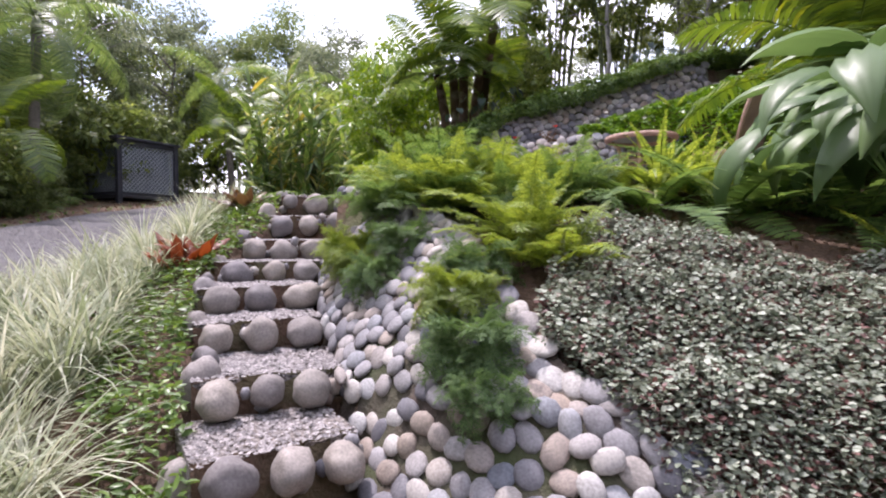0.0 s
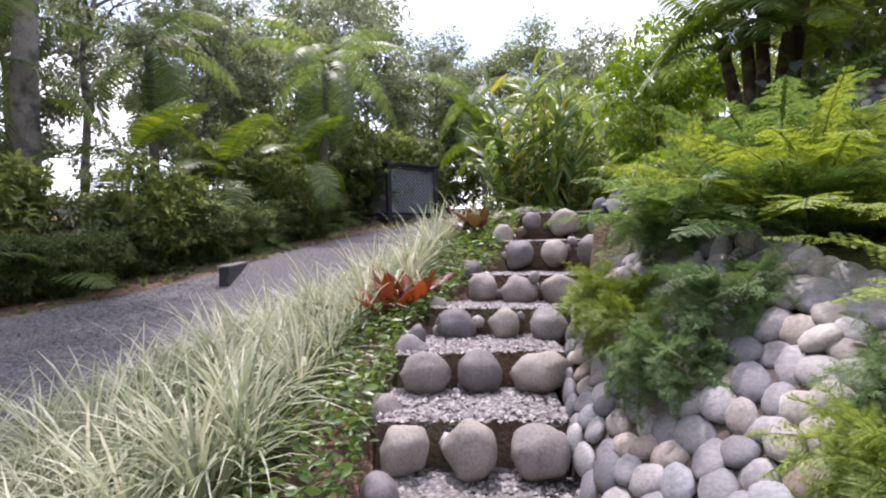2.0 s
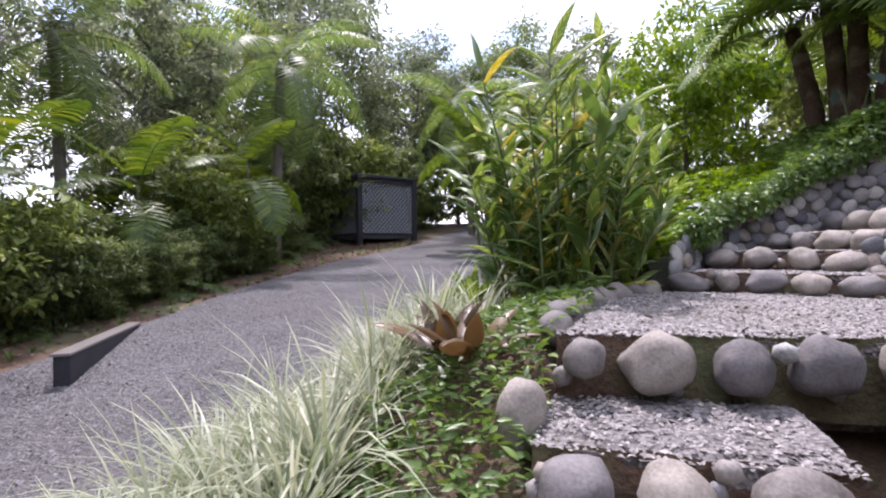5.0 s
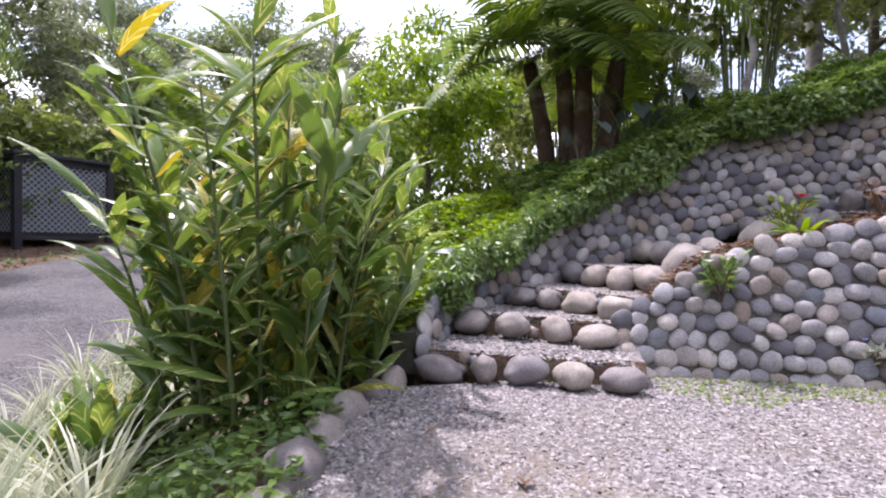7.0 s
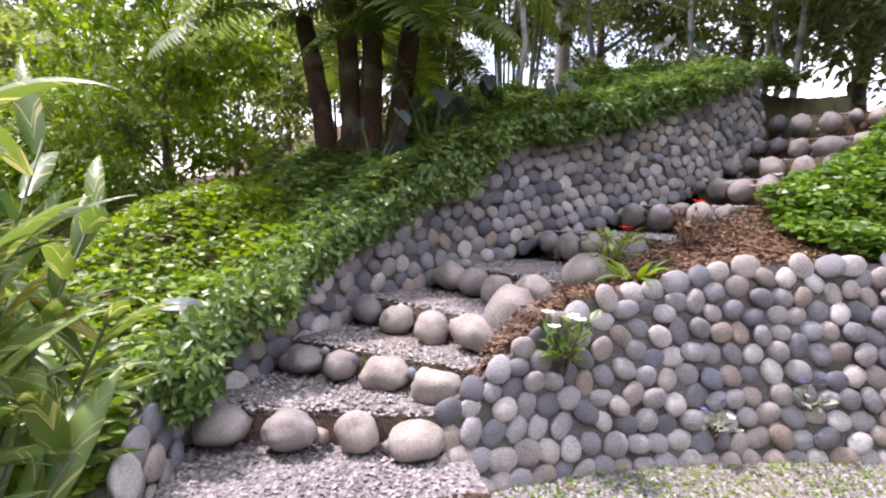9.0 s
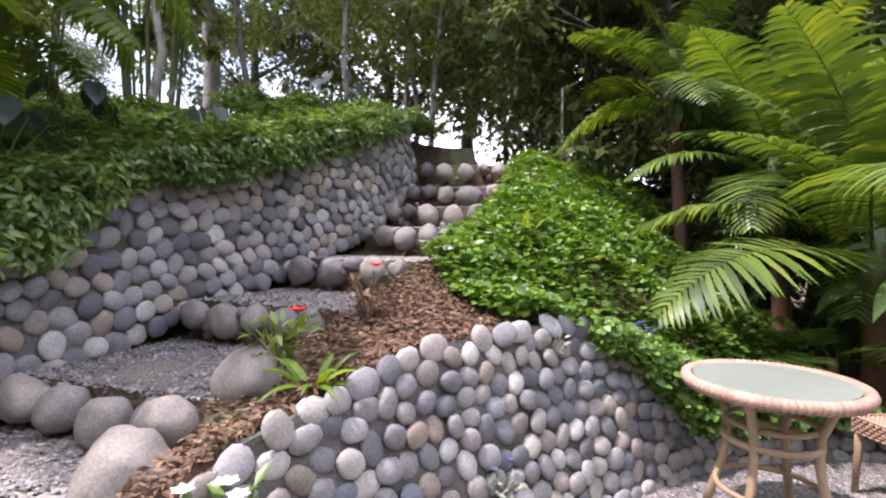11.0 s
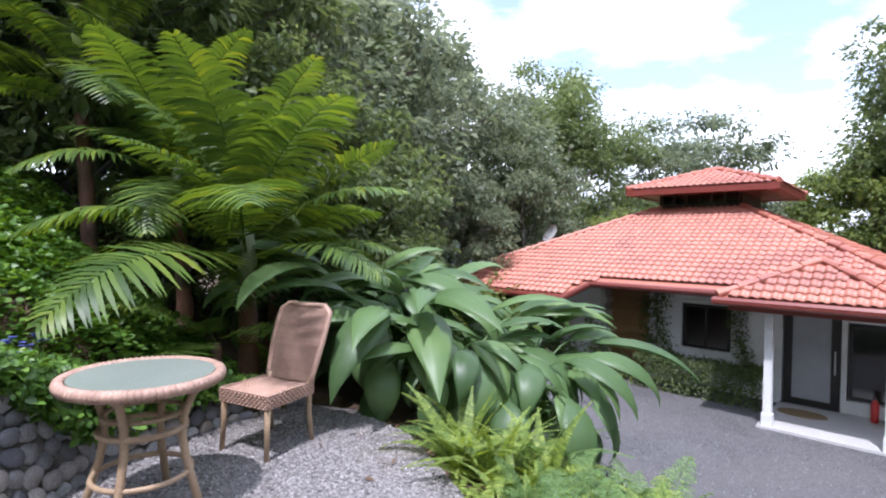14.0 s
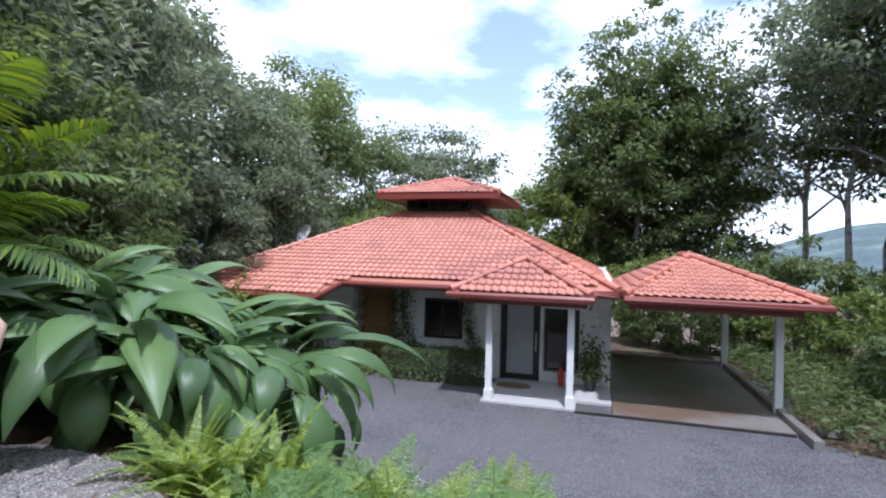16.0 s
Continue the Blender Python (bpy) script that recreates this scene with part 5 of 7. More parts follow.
ROUND_F = np.array([(0, 1, 2, 6), (6, 2, 3, 4), (0, 6, 4, 5)])
TUFT_F = np.array([(0, 1, 2, 3)])
TUFT_V = np.array([(-0.22, 0, 0), (0.22, 0.1, 0), (0.12, 1.0, -0.06), (-0.16, 0.9, 0.05)])


def tri(bf):
    """Quads whose last corner repeats become clean triangles and quads are split."""
    out = []
    for a, b, c, d in bf:
        out.append((a, b, c))
        if d != c:
            out.append((a, c, d))
    return np.array(out)


LEAF_T, ROUND_T, TUFT_T = tri(LEAF_F), tri(ROUND_F), tri(TUFT_F)
BLADE_V = np.array([(0, 0, 0), (0.27, 0.42, 0.07), (0, 1.0, -0.12), (-0.27, 0.42, 0.07)])
BLADE_T = np.array([(0, 1, 2), (0, 2, 3)])


def rand_dirs(n, up=0.0):
    d = unit(rng.normal(size=(n, 3)))
    d[:, 2] = d[:, 2] + up
    return unit(d)


# --- trees ---
def tree_meshes(height, radius, clumps, per, leaf, flat=0.75, low=0.35, trunk_r=0.16, mat=None, bark=None, lean=0.06, limbs=9, shape="LEAF"):
    """Trunk with limbs, and a crown of leaf clumps with gaps. Returns the two meshes."""
    bm = bmesh.new()
    top = Vector((rng.uniform(-1, 1) * lean * height, rng.uniform(-1, 1) * lean * height, height * 0.93))
    pts = [Vector((0, 0, -0.4))] + [Vector((top.x * t ** 1.5 + rng.normal() * 0.012 * height * (t > 0), top.y * t ** 1.5 + rng.normal() * 0.012 * height * (t > 0), top.z * t)) for t in (0.0, 0.15, 0.3, 0.45, 0.6, 0.75, 0.9)]
    tube_into(bm, pts, [trunk_r * 1.35, trunk_r * 1.15, trunk_r, trunk_r * 0.85, trunk_r * 0.7, trunk_r * 0.55, trunk_r * 0.38, trunk_r * 0.2], 9)
    tips = []
    for i in range(limbs):
        t = low + (0.9 - low) * i / limbs
        k = min(int(t * 6.6) + 1, 6)
        base = pts[k].lerp(pts[k + 1] if k + 1 < len(pts) else pts[k], (t * 6.6) % 1)
        a = i * 2.4 + rng.uniform(-0.5, 0.5)
        ln = radius * rng.uniform(0.65, 1.0) * (1.0 if t < 0.7 else 0.7)
        end = base + Vector((math.cos(a) * ln, math.sin(a) * ln, ln * rng.uniform(0.25, 0.75)))
        mid = base.lerp(end, 0.5) + Vector((0, 0, ln * 0.12))
        tube_into(bm, [base, mid, end], [trunk_r * 0.42, trunk_r * 0.26, trunk_r * 0.08], 6)
        tips.append(end)
        for s in range(2):
            e2 = mid + Vector((math.cos(a + (s * 2 - 1) * 0.9) * ln * 0.55, math.sin(a + (s * 2 - 1) * 0.9) * ln * 0.55, ln * 0.3))
            tube_into(bm, [mid, e2], [trunk_r * 0.2, trunk_r * 0.06], 5)
            tips.append(e2)
    trunk = bpy.data.meshes.new("trunk")
    bm.to_mesh(trunk)
    bm.free()
    trunk.polygons.foreach_set("use_smooth", np.ones(len(trunk.polygons), bool))
    trunk.materials.append(bark or M_BARK)
    tips = np.array([tuple(p) for p in tips])
    zc = height * (low + 1.0) / 2 + 0.04 * height
    c = unit(rng.normal(size=(clumps, 3))) * (rng.uniform(0.25, 1.0, (clumps, 1)) ** 0.5)
    c = c * np.array([radius, radius, height * (1 - low) / 2 * flat / 0.75]) + np.array([top.x * 0.6, top.y * 0.6, zc])
    n_tip = min(len(tips), clumps // 2)
    c[:n_tip] = tips[rng.permutation(len(tips))[:n_tip]]
    size = rng.uniform(0.55, 1.25, clumps) * radius * 0.24
    idx = rng.integers(0, clumps, clumps * per)
    off = unit(rng.normal(size=(len(idx), 3))) * rng.uniform(0.3, 1.0, (len(idx), 1)) * size[idx][:, None] * np.array([1.15, 1.15, 0.7])
    p = c[idx] + off
    out = unit(off + 0.25 * rng.normal(size=off.shape))
    out[:, 2] -= 0.35
    up = unit(off * 0.6 + np.array([0, 0, 1.0]) + 0.45 * rng.normal(size=off.shape))
    bv, bf = {"LEAF": (LEAF_V, LEAF_T), "ROUND": (ROUND_V, ROUND_T), "TUFT": (TUFT_V, TUFT_T), "BLADE": (BLADE_V, BLADE_T)}[shape]
    v, f = spread(bv, bf, p, out, up, leaf * rng.uniform(0.6, 1.35, len(idx)))
    return trunk, link_mesh("crown", v, f, mat or M_CANOPY, False)


def tree(name, label, meshes, x, y, s=1.0, rz=0.0, group="", z=None, category="tree"):
    t = thing(name, label, category, pose(x, y, land(x, y) if z is None else z, 0, 0, rz) @ Matrix.Scale(s, 4), group)
    part("trunk", meshes[0], None, t)
    part("crown", meshes[1], None, t)
    return t


BROAD1 = tree_meshes(13, 4.6, 112, 200, 0.25, 0.8, 0.22, 0.24, M_CANOPY, shape="BLADE")
BROAD2 = tree_meshes(11, 4.2, 92, 190, 0.24, 0.8, 0.18, 0.2, M_CANOPY2, shape="BLADE")
BROAD3 = tree_meshes(12, 4.0, 92, 185, 0.25, 0.85, 0.2, 0.2, M_CANOPY3, shape="BLADE")
TALL = tree_meshes(17, 3.8, 100, 150, 0.25, 0.9, 0.38, 0.2, M_CANOPY, M_PALEBARK, 0.04, 13, shape="BLADE")
AIRY = tree_meshes(15, 3.8, 70, 75, 0.25, 0.9, 0.4, 0.14, M_CANOPY3, M_PALEBARK, 0.06, 14, shape="BLADE")
SLIM = tree_meshes(7, 1.9, 70, 55, 0.17, 0.9, 0.3, 0.06, M_CANOPY2, M_PALEBARK, 0.1, 12)
SHRUB = tree_meshes(3.0, 1.5, 70, 70, 0.20, 1.0, 0.05, 0.05, M_CANOPY2, M_BARK, 0.05, 8)
SHRUBDARK = tree_meshes(3.2, 1.7, 80, 70, 0.20, 1.0, 0.03, 0.05, M_CANOPY, M_BARK, 0.05, 8)
WOODY = tree_meshes(6.0, 2.4, 120, 110, 0.19, 0.95, 0.03, 0.08, M_CANOPY, M_BARK, 0.05, 10)

# woods behind the house, in the south and east
for x, y, s, kind in ((7.5, -17.5, 0.66, BROAD2), (12.5, -15.0, 0.72, BROAD3), (15.5, -9.5, 0.74, BROAD1), (14.8, -4.2, 0.78, BROAD3), (18.0, -2.5, 1.0, BROAD3), (12.8, 0.6, 0.80, BROAD3), (16.5, 3.5, 1.1, BROAD1), (20, -11, 0.9, BROAD1), (10.5, -22, 0.75, BROAD2), (17, -18, 0.85, BROAD3), (24, -4, 1.1, BROAD1), (7.6, -18.6, 0.5, AIRY), (6.4, -20.0, 0.55, AIRY), (11.2, -11.5, 0.42, BROAD2), (10.2, 4.0, 0.72, BROAD3), (12.2, -4.6, 0.5, BROAD3), (10.6, -7.2, 0.38, BROAD2), (11.6, -1.8, 0.4, BROAD3)):
    tree("broadleaf_tree", "dense dark green broadleaf tree at the edge of the woods", kind, x, y, s, rnd.uniform(0, 360), "woods round the house")
for x, y, s, kind in ((6.0, -17.8, 0.74, TALL), (4.4, -18.6, 0.84, TALL), (5.2, -20.5, 0.88, BROAD1), (2.6, -19.8, 0.82, TALL), (3.2, -22.0, 0.9, BROAD1), (4.0, -20.0, 0.7, BROAD1), (0.6, -22.0, 0.8, AIRY), (-3.2, -17.5, 0.95, AIRY), (-4.8, -16.0, 0.95, AIRY), (-2.0, -19.5, 1.0, AIRY), (-6.8, -15.0, 1.0, TALL), (-5.0, -21.0, 1.0, TALL), (-10.2, -13.5, 1.05, TALL), (-8.0, -20, 1.1, TALL), (-15.5, -13.0, 1.0, TALL)):
    tree("tall_tree", "tall slender tree with pale trunk and loose high crown", kind, x, y, s, rnd.uniform(0, 360), "tall trees behind the carport")
for x, y, s in ((1.2, -12.2, 0.55), (-0.6, -12.4, 0.6), (-2.6, -11.6, 0.7), (-3.8, -9.4, 0.7), (-5.0, -7.6, 0.75), (-4.6, -5.4, 0.6), (-6.2, -5.6, 0.8), (-7.8, -7.8, 1.0), (-6.6, -10.5, 1.0), (2.6, -12.8, 0.6), (-9.5, -5.0, 1.0), (-9.8, -10, 1.2), (-4.4, -13.5, 0.9), (-8.0, -14.5, 1.2), (0.2, -14.5, 1.0), (3.4, -15.0, 1.0), (-1.6, -14.0, 1.0), (-3.2, -7.6, 0.5), (-5.4, -9.0, 0.8)):
    tree("shrub", "rough leafy shrub below the carport", SHRUBDARK if rnd.random() < 0.6 else SHRUB, x, y, s, rnd.uniform(0, 360), "shrubs by the carport", category="shrub")
for x, y, s in ((9.6, -1.6, 0.7), (10.4, -3.6, 0.8), (8.9, 0.6, 0.7), (7.4, 1.6, 0.6), (11.2, -6.0, 0.9), (6.4, 2.4, 0.6), (10.2, 1.8, 1.0), (8.2, 2.6, 0.9), (11.8, -8.2, 1.0)):
    tree("shrub", "dense green shrub at the edge of the woods", SHRUBDARK if rnd.random() < 0.5 else SHRUB, x, y, s, rnd.uniform(0, 360), "shrubs beside the house", category="shrub")
# woods along the driveway, in the west and north
for x, y, s, kind in ((-13.5, 2.0, 0.5, BROAD3), (-15.0, 5.0, 0.6, TALL), (-15.0, 12.5, 0.62, BROAD3), (-17.5, 17.0, 0.75, BROAD2), (-12.5, 23.5, 0.66, BROAD3), (-18.5, 24, 0.95, BROAD1), (-14.5, 8.6, 0.75, AIRY), (-13.6, 18.5, 0.7, AIRY), (-6.0, 28.0, 0.7, BROAD3), (-10.0, 32, 0.85, BROAD1), (-1.5, 27.5, 0.5, BROAD3), (3.5, 29, 0.55, BROAD2), (-22, 10, 0.8, BROAD3), (-14.5, -3.5, 0.9, TALL), (-12.6, -0.6, 0.72, AIRY), (-24, -4, 0.9, BROAD3), (-13, -6.5, 0.8, BROAD1), (-26, 20, 0.9, BROAD3), (-17, 31, 0.9, BROAD2), (-18.0, -11.0, 0.9, BROAD3), (9, 27, 0.6, BROAD3), (-12.0, 5.6, 0.62, AIRY)):
    tree("broadleaf_tree", "leafy broadleaf tree in the woods along the driveway", kind, x, y, s, rnd.uniform(0, 360), "woods along the driveway")
BIRCH = tree_meshes(14, 3.8, 80, 120, 0.24, 0.9, 0.45, 0.25, M_CANOPY, M_PALEBARK, 0.03, 13, shape="BLADE")
birch = thing("leaning_tree", "tall leaning tree with thick pale mottled trunk by the driveway", "tree", pose(-10.5, 5.4, land(-10.5, 5.4), 0, 9, 0) @ Matrix.Scale(0.85, 4), "woods along the driveway")
part("trunk", BIRCH[0], None, birch)
part("crown", BIRCH[1], None, birch)
# trees and dark thicket above the upper flight
for x, y, s, kind in ((7.2, 6.6, 0.95, WOODY), (8.6, 5.4, 1.0, WOODY), (8.4, 8.0, 0.9, WOODY), (10.4, 6.8, 1.2, WOODY), (6.6, 4.6, 0.62, WOODY), (10.5, 9.6, 1.2, WOODY), (7.6, 3.2, 0.7, WOODY), (9.4, 2.6, 0.95, WOODY)):
    tree("dark_thicket_tree", "dense shaded evergreen thicket tree", kind, x, y, s, rnd.uniform(0, 360), "thicket beside the ground cover")
for x, y, s, kind in ((5.6, 11.2, 0.72, SLIM), (7.4, 10.6, 0.85, SLIM), (8.8, 11.8, 1.0, SLIM), (4.2, 13.6, 1.0, SLIM), (6.4, 14.2, 1.1, SLIM), (10.4, 13.0, 1.15, SLIM), (12.5, 11.0, 1.2, SLIM), (8.0, 17.0, 1.3, AIRY), (13, 15, 0.9, BROAD2), (12, 20, 0.9, BROAD3), (2.6, 16.5, 1.0, AIRY), (16, 9, 0.95, BROAD2), (17, 14, 1.0, BROAD1)):
    tree("slender_tree", "slender tree with bent pale stems and thin light leaves", kind, x, y, s, rnd.uniform(0, 360), "open trees above the steps")
# bush wears the lit cover colour, so its sunlit look is painted in
BUSH = tree_meshes(3.0, 1.5, 90, 110, 0.13, 1.0, 0.05, 0.05, M_COVERLIT, M_BARK, 0.03, 8)
tree("round_bush", "rounded bright green clipped bush on the slope", BUSH, -1.35, 13.4, 0.95, 20, category="bush")
tree("round_bush", "rounded bright green clipped bush on the slope", BUSH, -2.4, 12.4, 0.55, 140, category="bush")
for x, y, s in ((-3.2, 15.5, 0.9), (-4.6, 18.0, 1.2), (-0.2, 16.5, 1.0), (2.0, 14.5, 0.8), (-6.8, 24, 1.4), (-8.6, 25, 1.4), (-5.4, 21.8, 1.1), (-7.6, 28, 1.8), (-10.6, 24, 1.5), (-4.0, 23, 1.5)):
    tree("shrub", "soft green shrub behind the slope", SHRUB, x, y, s, rnd.uniform(0, 360), "shrubs behind the slope", category="shrub")
for i in range(26):
    y = -3.5 + i * 0.98
    x = lane_left(y) - 1.9 - 0.4 * math.sin(i * 1.7) - (1.4 if 13.0 < y < 18.5 else 0)
    tree("shrub", "shaded understorey shrub edging the driveway", SHRUBDARK if i % 2 else SHRUB, x + rnd.uniform(-0.3, 0.2), y, rnd.uniform(0.38, 0.62), rnd.uniform(0, 360), "understorey along the driveway", category="shrub")
for i in range(24):
    y = -0.5 + i * 0.56
    tree("shrub", "low dark shrub hugging the driveway edge", SHRUBDARK, lane_left(y) - 0.75 - rnd.uniform(0, 0.5) - (0.7 if y > 11 else 0), y, rnd.uniform(0.2, 0.34), rnd.uniform(0, 360), "understorey along the driveway", category="shrub")
for i in [k for k in range(16) if not 3 <= k <= 7]:
    tree("shrub", "shaded understorey shrub in the woods", SHRUB if i % 3 == 0 else SHRUBDARK, -11.2 + rnd.uniform(-0.8, 0.8), -4 + i * 1.7, rnd.uniform(0.7, 1.05), rnd.uniform(0, 360), "understorey along the driveway", category="shrub")


# --- fronds ---
def frond_mesh(name, length, width, pairs, arch, mat, leaf_w=0.05, droop=0.35, fold=0.25, stalk=0.12, segs=3, taper="palm", lift=0.9):
    """A feather-shaped frond rising from the origin and arching towards +y; leaflets are narrow strips."""
    def spine(t):
        a = lift - arch * t
        return a
    pts = [np.zeros(3)]
    n = 24
    for i in range(n):
        a = spine((i + 0.5) / n)
        pts.append(pts[-1] + np.array([0, math.cos(a), math.sin(a)]) * length / n)
    pts = np.array(pts)
    verts, faces = [], []
    # rachis
    for i in range(n):
        r0, r1 = 0.011 * length ** 0.5 * (1 - 0.85 * i / n), 0.011 * length ** 0.5 * (1 - 0.85 * (i + 1) / n)
        b = len(verts)
        for p, r in ((pts[i], r0), (pts[i + 1], r1)):
            verts += [p + np.array([r, 0, 0]), p + np.array([0, 0, -r * 1.2]), p + np.array([-r, 0, 0])]
        for k in range(3):
            k2 = (k + 1) % 3
            faces += [(b + k, b + k2, b + 3 + k2), (b + k, b + 3 + k2, b + 3 + k)]
    for i in range(pairs):
        t = stalk + (1 - stalk) * (i + 0.5) / pairs
        f = t * n
        k = min(int(f), n - 1)
        p = pts[k] + (pts[k + 1] - pts[k]) * (f - k)
        tan = pts[k + 1] - pts[k]
        tan = tan / np.linalg.norm(tan)
        upv = np.cross(np.array([1.0, 0, 0]), tan)
        q = (t - stalk) / (1 - stalk)
        prof = math.sin(math.pi * (0.12 + 0.85 * q)) ** 0.75 if taper == "palm" else (1 - q) ** 0.85 * min(1, 0.35 + q * 6)
        ln = width * max(0.12, prof)
        for side in (-1, 1):
            sweep = 0.75 * (0.35 + 0.65 * q) if taper == "palm" else 0.22
            d = np.array([side * 1.0, 0, 0]) + tan * (sweep + rng.uniform(-0.08, 0.08)) + upv * (fold + rng.uniform(-0.08, 0.08))
            d /= np.linalg.norm(d)
            b = len(verts)
            w = leaf_w * (0.7 + 0.3 * prof)
            pos = p.copy()
            for s in range(segs + 1):
                u = s / segs
                ww = w * (0.55, 1.0, 0.8, 0.04)[min(3, int(round(u * 3)))] / 2
                dd = d + np.array([0, 0, -droop * u * 1.6])
                dd /= np.linalg.norm(dd)
                if s:
                    pos = pos + dd * ln / segs
                verts += [pos + tan * ww, pos - tan * ww]
            for s in range(segs):
                c = b + 2 * s
                faces += [(c, c + 1, c + 3), (c, c + 3, c + 2)]
    return link_mesh(name, np.array(verts), np.array(faces), mat, False)


def lacy_frond(name, length, width, pairs, mat, arch=1.3, lift=1.15, sub=9, fluff=0.15, fine=0.26, thin=0.11):
    """A twice-divided fern frond: each side branch carries small leaflets."""
    n = 20
    pts = [np.zeros(3)]
    for i in range(n):
        a = lift - arch * (i + 0.5) / n
        pts.append(pts[-1] + np.array([0, math.cos(a), math.sin(a)]) * length / n)
    pts = np.array(pts)
    P, A, U, S = [], [], [], []
    verts, faces = [], []
    for i in range(n):
        b = len(verts)
        for p, r in ((pts[i], 0.004), (pts[i + 1], 0.003)):
            verts += [p + np.array([r, 0, 0]), p + np.array([0, 0, -r]), p + np.array([-r, 0, 0])]
        for k in range(3):
            k2 = (k + 1) % 3
            faces += [(b + k, b + k2, b + 3 + k2), (b + k, b + 3 + k2, b + 3 + k)]
    for i in range(pairs):
        t = 0.16 + 0.84 * (i + 0.5) / pairs
        k = min(int(t * n), n - 1)
        p = pts[k] + (pts[k + 1] - pts[k]) * (t * n - k)
        tan = (pts[k + 1] - pts[k]) / np.linalg.norm(pts[k + 1] - pts[k])
        upv = np.cross(np.array([1.0, 0, 0]), tan)
        q = (t - 0.16) / 0.84
        ln = width * (1 - q) ** 0.8 * min(1, 0.5 + 4 * q) + 0.015
        for side in (-1, 1):
            d = np.array([side, 0, 0]) + tan * 0.35 + upv * rng.uniform(-fluff, fluff) + 0.3 * fluff * rng.normal(size=3)
            d /= np.linalg.norm(d)
            for j in range(sub):
                u = (j + 0.6) / sub
                pos = p + d * ln * u + np.array([0, 0, -0.25 * ln * u * u])
                for s2 in (-1, 1):
                    P.append(pos)
                    A.append(tan * s2 * 0.8 + d * 0.7 + np.array([0, 0, rng.uniform(-0.3, 0.1)]))
                    U.append(upv + 0.3 * rng.normal(size=3))
                    S.append(ln * fine * (1 - 0.7 * u) + 0.007)
    v2, f2 = spread(np.array([(0, 0, 0), (thin, 0.45, 0.03), (0, 1, -0.05), (-thin, 0.45, 0.03)]), np.array([(0, 1, 2), (0, 2, 3)]), np.array(P), np.array(A), np.array(U), np.array(S))
    v = np.concatenate([np.array(verts), v2])
    f = np.concatenate([np.array(faces), f2 + len(verts)])
    return link_mesh(name, v, f, mat, False)


def rosette(name, label, category, fronds, x, y, n, scale, z=None, tilt=(0, 40), group="", part_name="frond", m=None, base_r=0.05, half=None):
    """A plant of fronds standing in a ring."""
    t = thing(name, label, category, m if m is not None else pose(x, y, land(x, y) if z is None else z, 0, 0, rnd.uniform(0, 360)), group)
    for i in range(n):
        a = i * 137.5 + rnd.uniform(-18, 18)
        k = i / max(1, n - 1)
        tl = tilt[0] + (tilt[1] - tilt[0]) * k + rnd.uniform(-7, 7)
        s = scale * rnd.uniform(0.8, 1.12) * (0.75 + 0.25 * k)
        ob = put(fronds[i % len(fronds)], part_name, t, pose(base_r * math.cos(radians(a)), base_r * math.sin(radians(a)), 0, 0, 0, a - 90) @ pose(0, 0, 0, -tl, rnd.uniform(-14, 14), 0) @ Matrix.Scale(s, 4))
    return t


# --- palms ---
PALM_FRONDS = [frond_mesh("frond", 2.0, 0.56, 36, a, M_PALM, 0.052, 0.5, 0.40, 0.16, lift=1.3) for a in (0.75, 1.15, 1.6)]
PALM_DARK = [frond_mesh("frond", 2.4, 0.70, 28, a, M_PALMDARK, 0.08, 0.42, 0.2, 0.18, lift=1.2) for a in (1.3, 1.7, 2.1)]
FEATHER = [frond_mesh("frond", 2.6, 0.55, 40, a, M_PALMDARK, 0.04, 0.55, 0.15, 0.15, lift=1.15) for a in (1.4, 1.8, 2.2)]


def palm(name, label, x, y, trunk_h, trunk_r, fronds, n, scale, lean=(0, 0), bark=None, shaft=None, tilt=(-5, 62), group="", z=None):
    z0 = land(x, y) if z is None else z
    t = thing(name, label, "palm", pose(x, y, z0, 0, 0, 0), group)
    top = Vector((lean[0], lean[1], trunk_h))
    pts, rad = [], []
    rings = max(6, int(trunk_h / 0.12))
    for i in range(rings + 1):
        u = i / rings
        pts.append(Vector((lean[0] * u ** 1.6, lean[1] * u ** 1.6, -0.25 + (trunk_h + 0.25) * u)))
        rad.append(trunk_r * (1.25 - 0.35 * u) * (1.08 if i % 2 else 0.97))
    part("trunk", tube(pts, rad, 10), bark or M_BARK, t, "", True)
    if shaft:
        part("crown_shaft", tube([top + Vector((0, 0, -0.05)), top + Vector((0, 0, shaft * 0.5)), top + Vector((0, 0, shaft))], [trunk_r * 1.15, trunk_r * 1.05, trunk_r * 0.5], 10), M_STEM, t, "green crown shaft", True)
    for i in range(n):
        a = i * 137.5 + rnd.uniform(-12, 12)
        k = i / max(1, n - 1)
        tl = tilt[0] + (tilt[1] - tilt[0]) * k + rnd.uniform(-6, 6)
        ob = put(fronds[min(len(fronds) - 1, int(k * len(fronds)))], "frond", t, Matrix.Translation(top + Vector((0, 0, (shaft or 0) * (1 - k)))) @ pose(0, 0, 0, 0, 0, a) @ pose(0, 0, 0, -tl, rnd.uniform(-12, 12), 0) @ Matrix.Scale(scale * rnd.uniform(0.85, 1.1), 4))
    return t


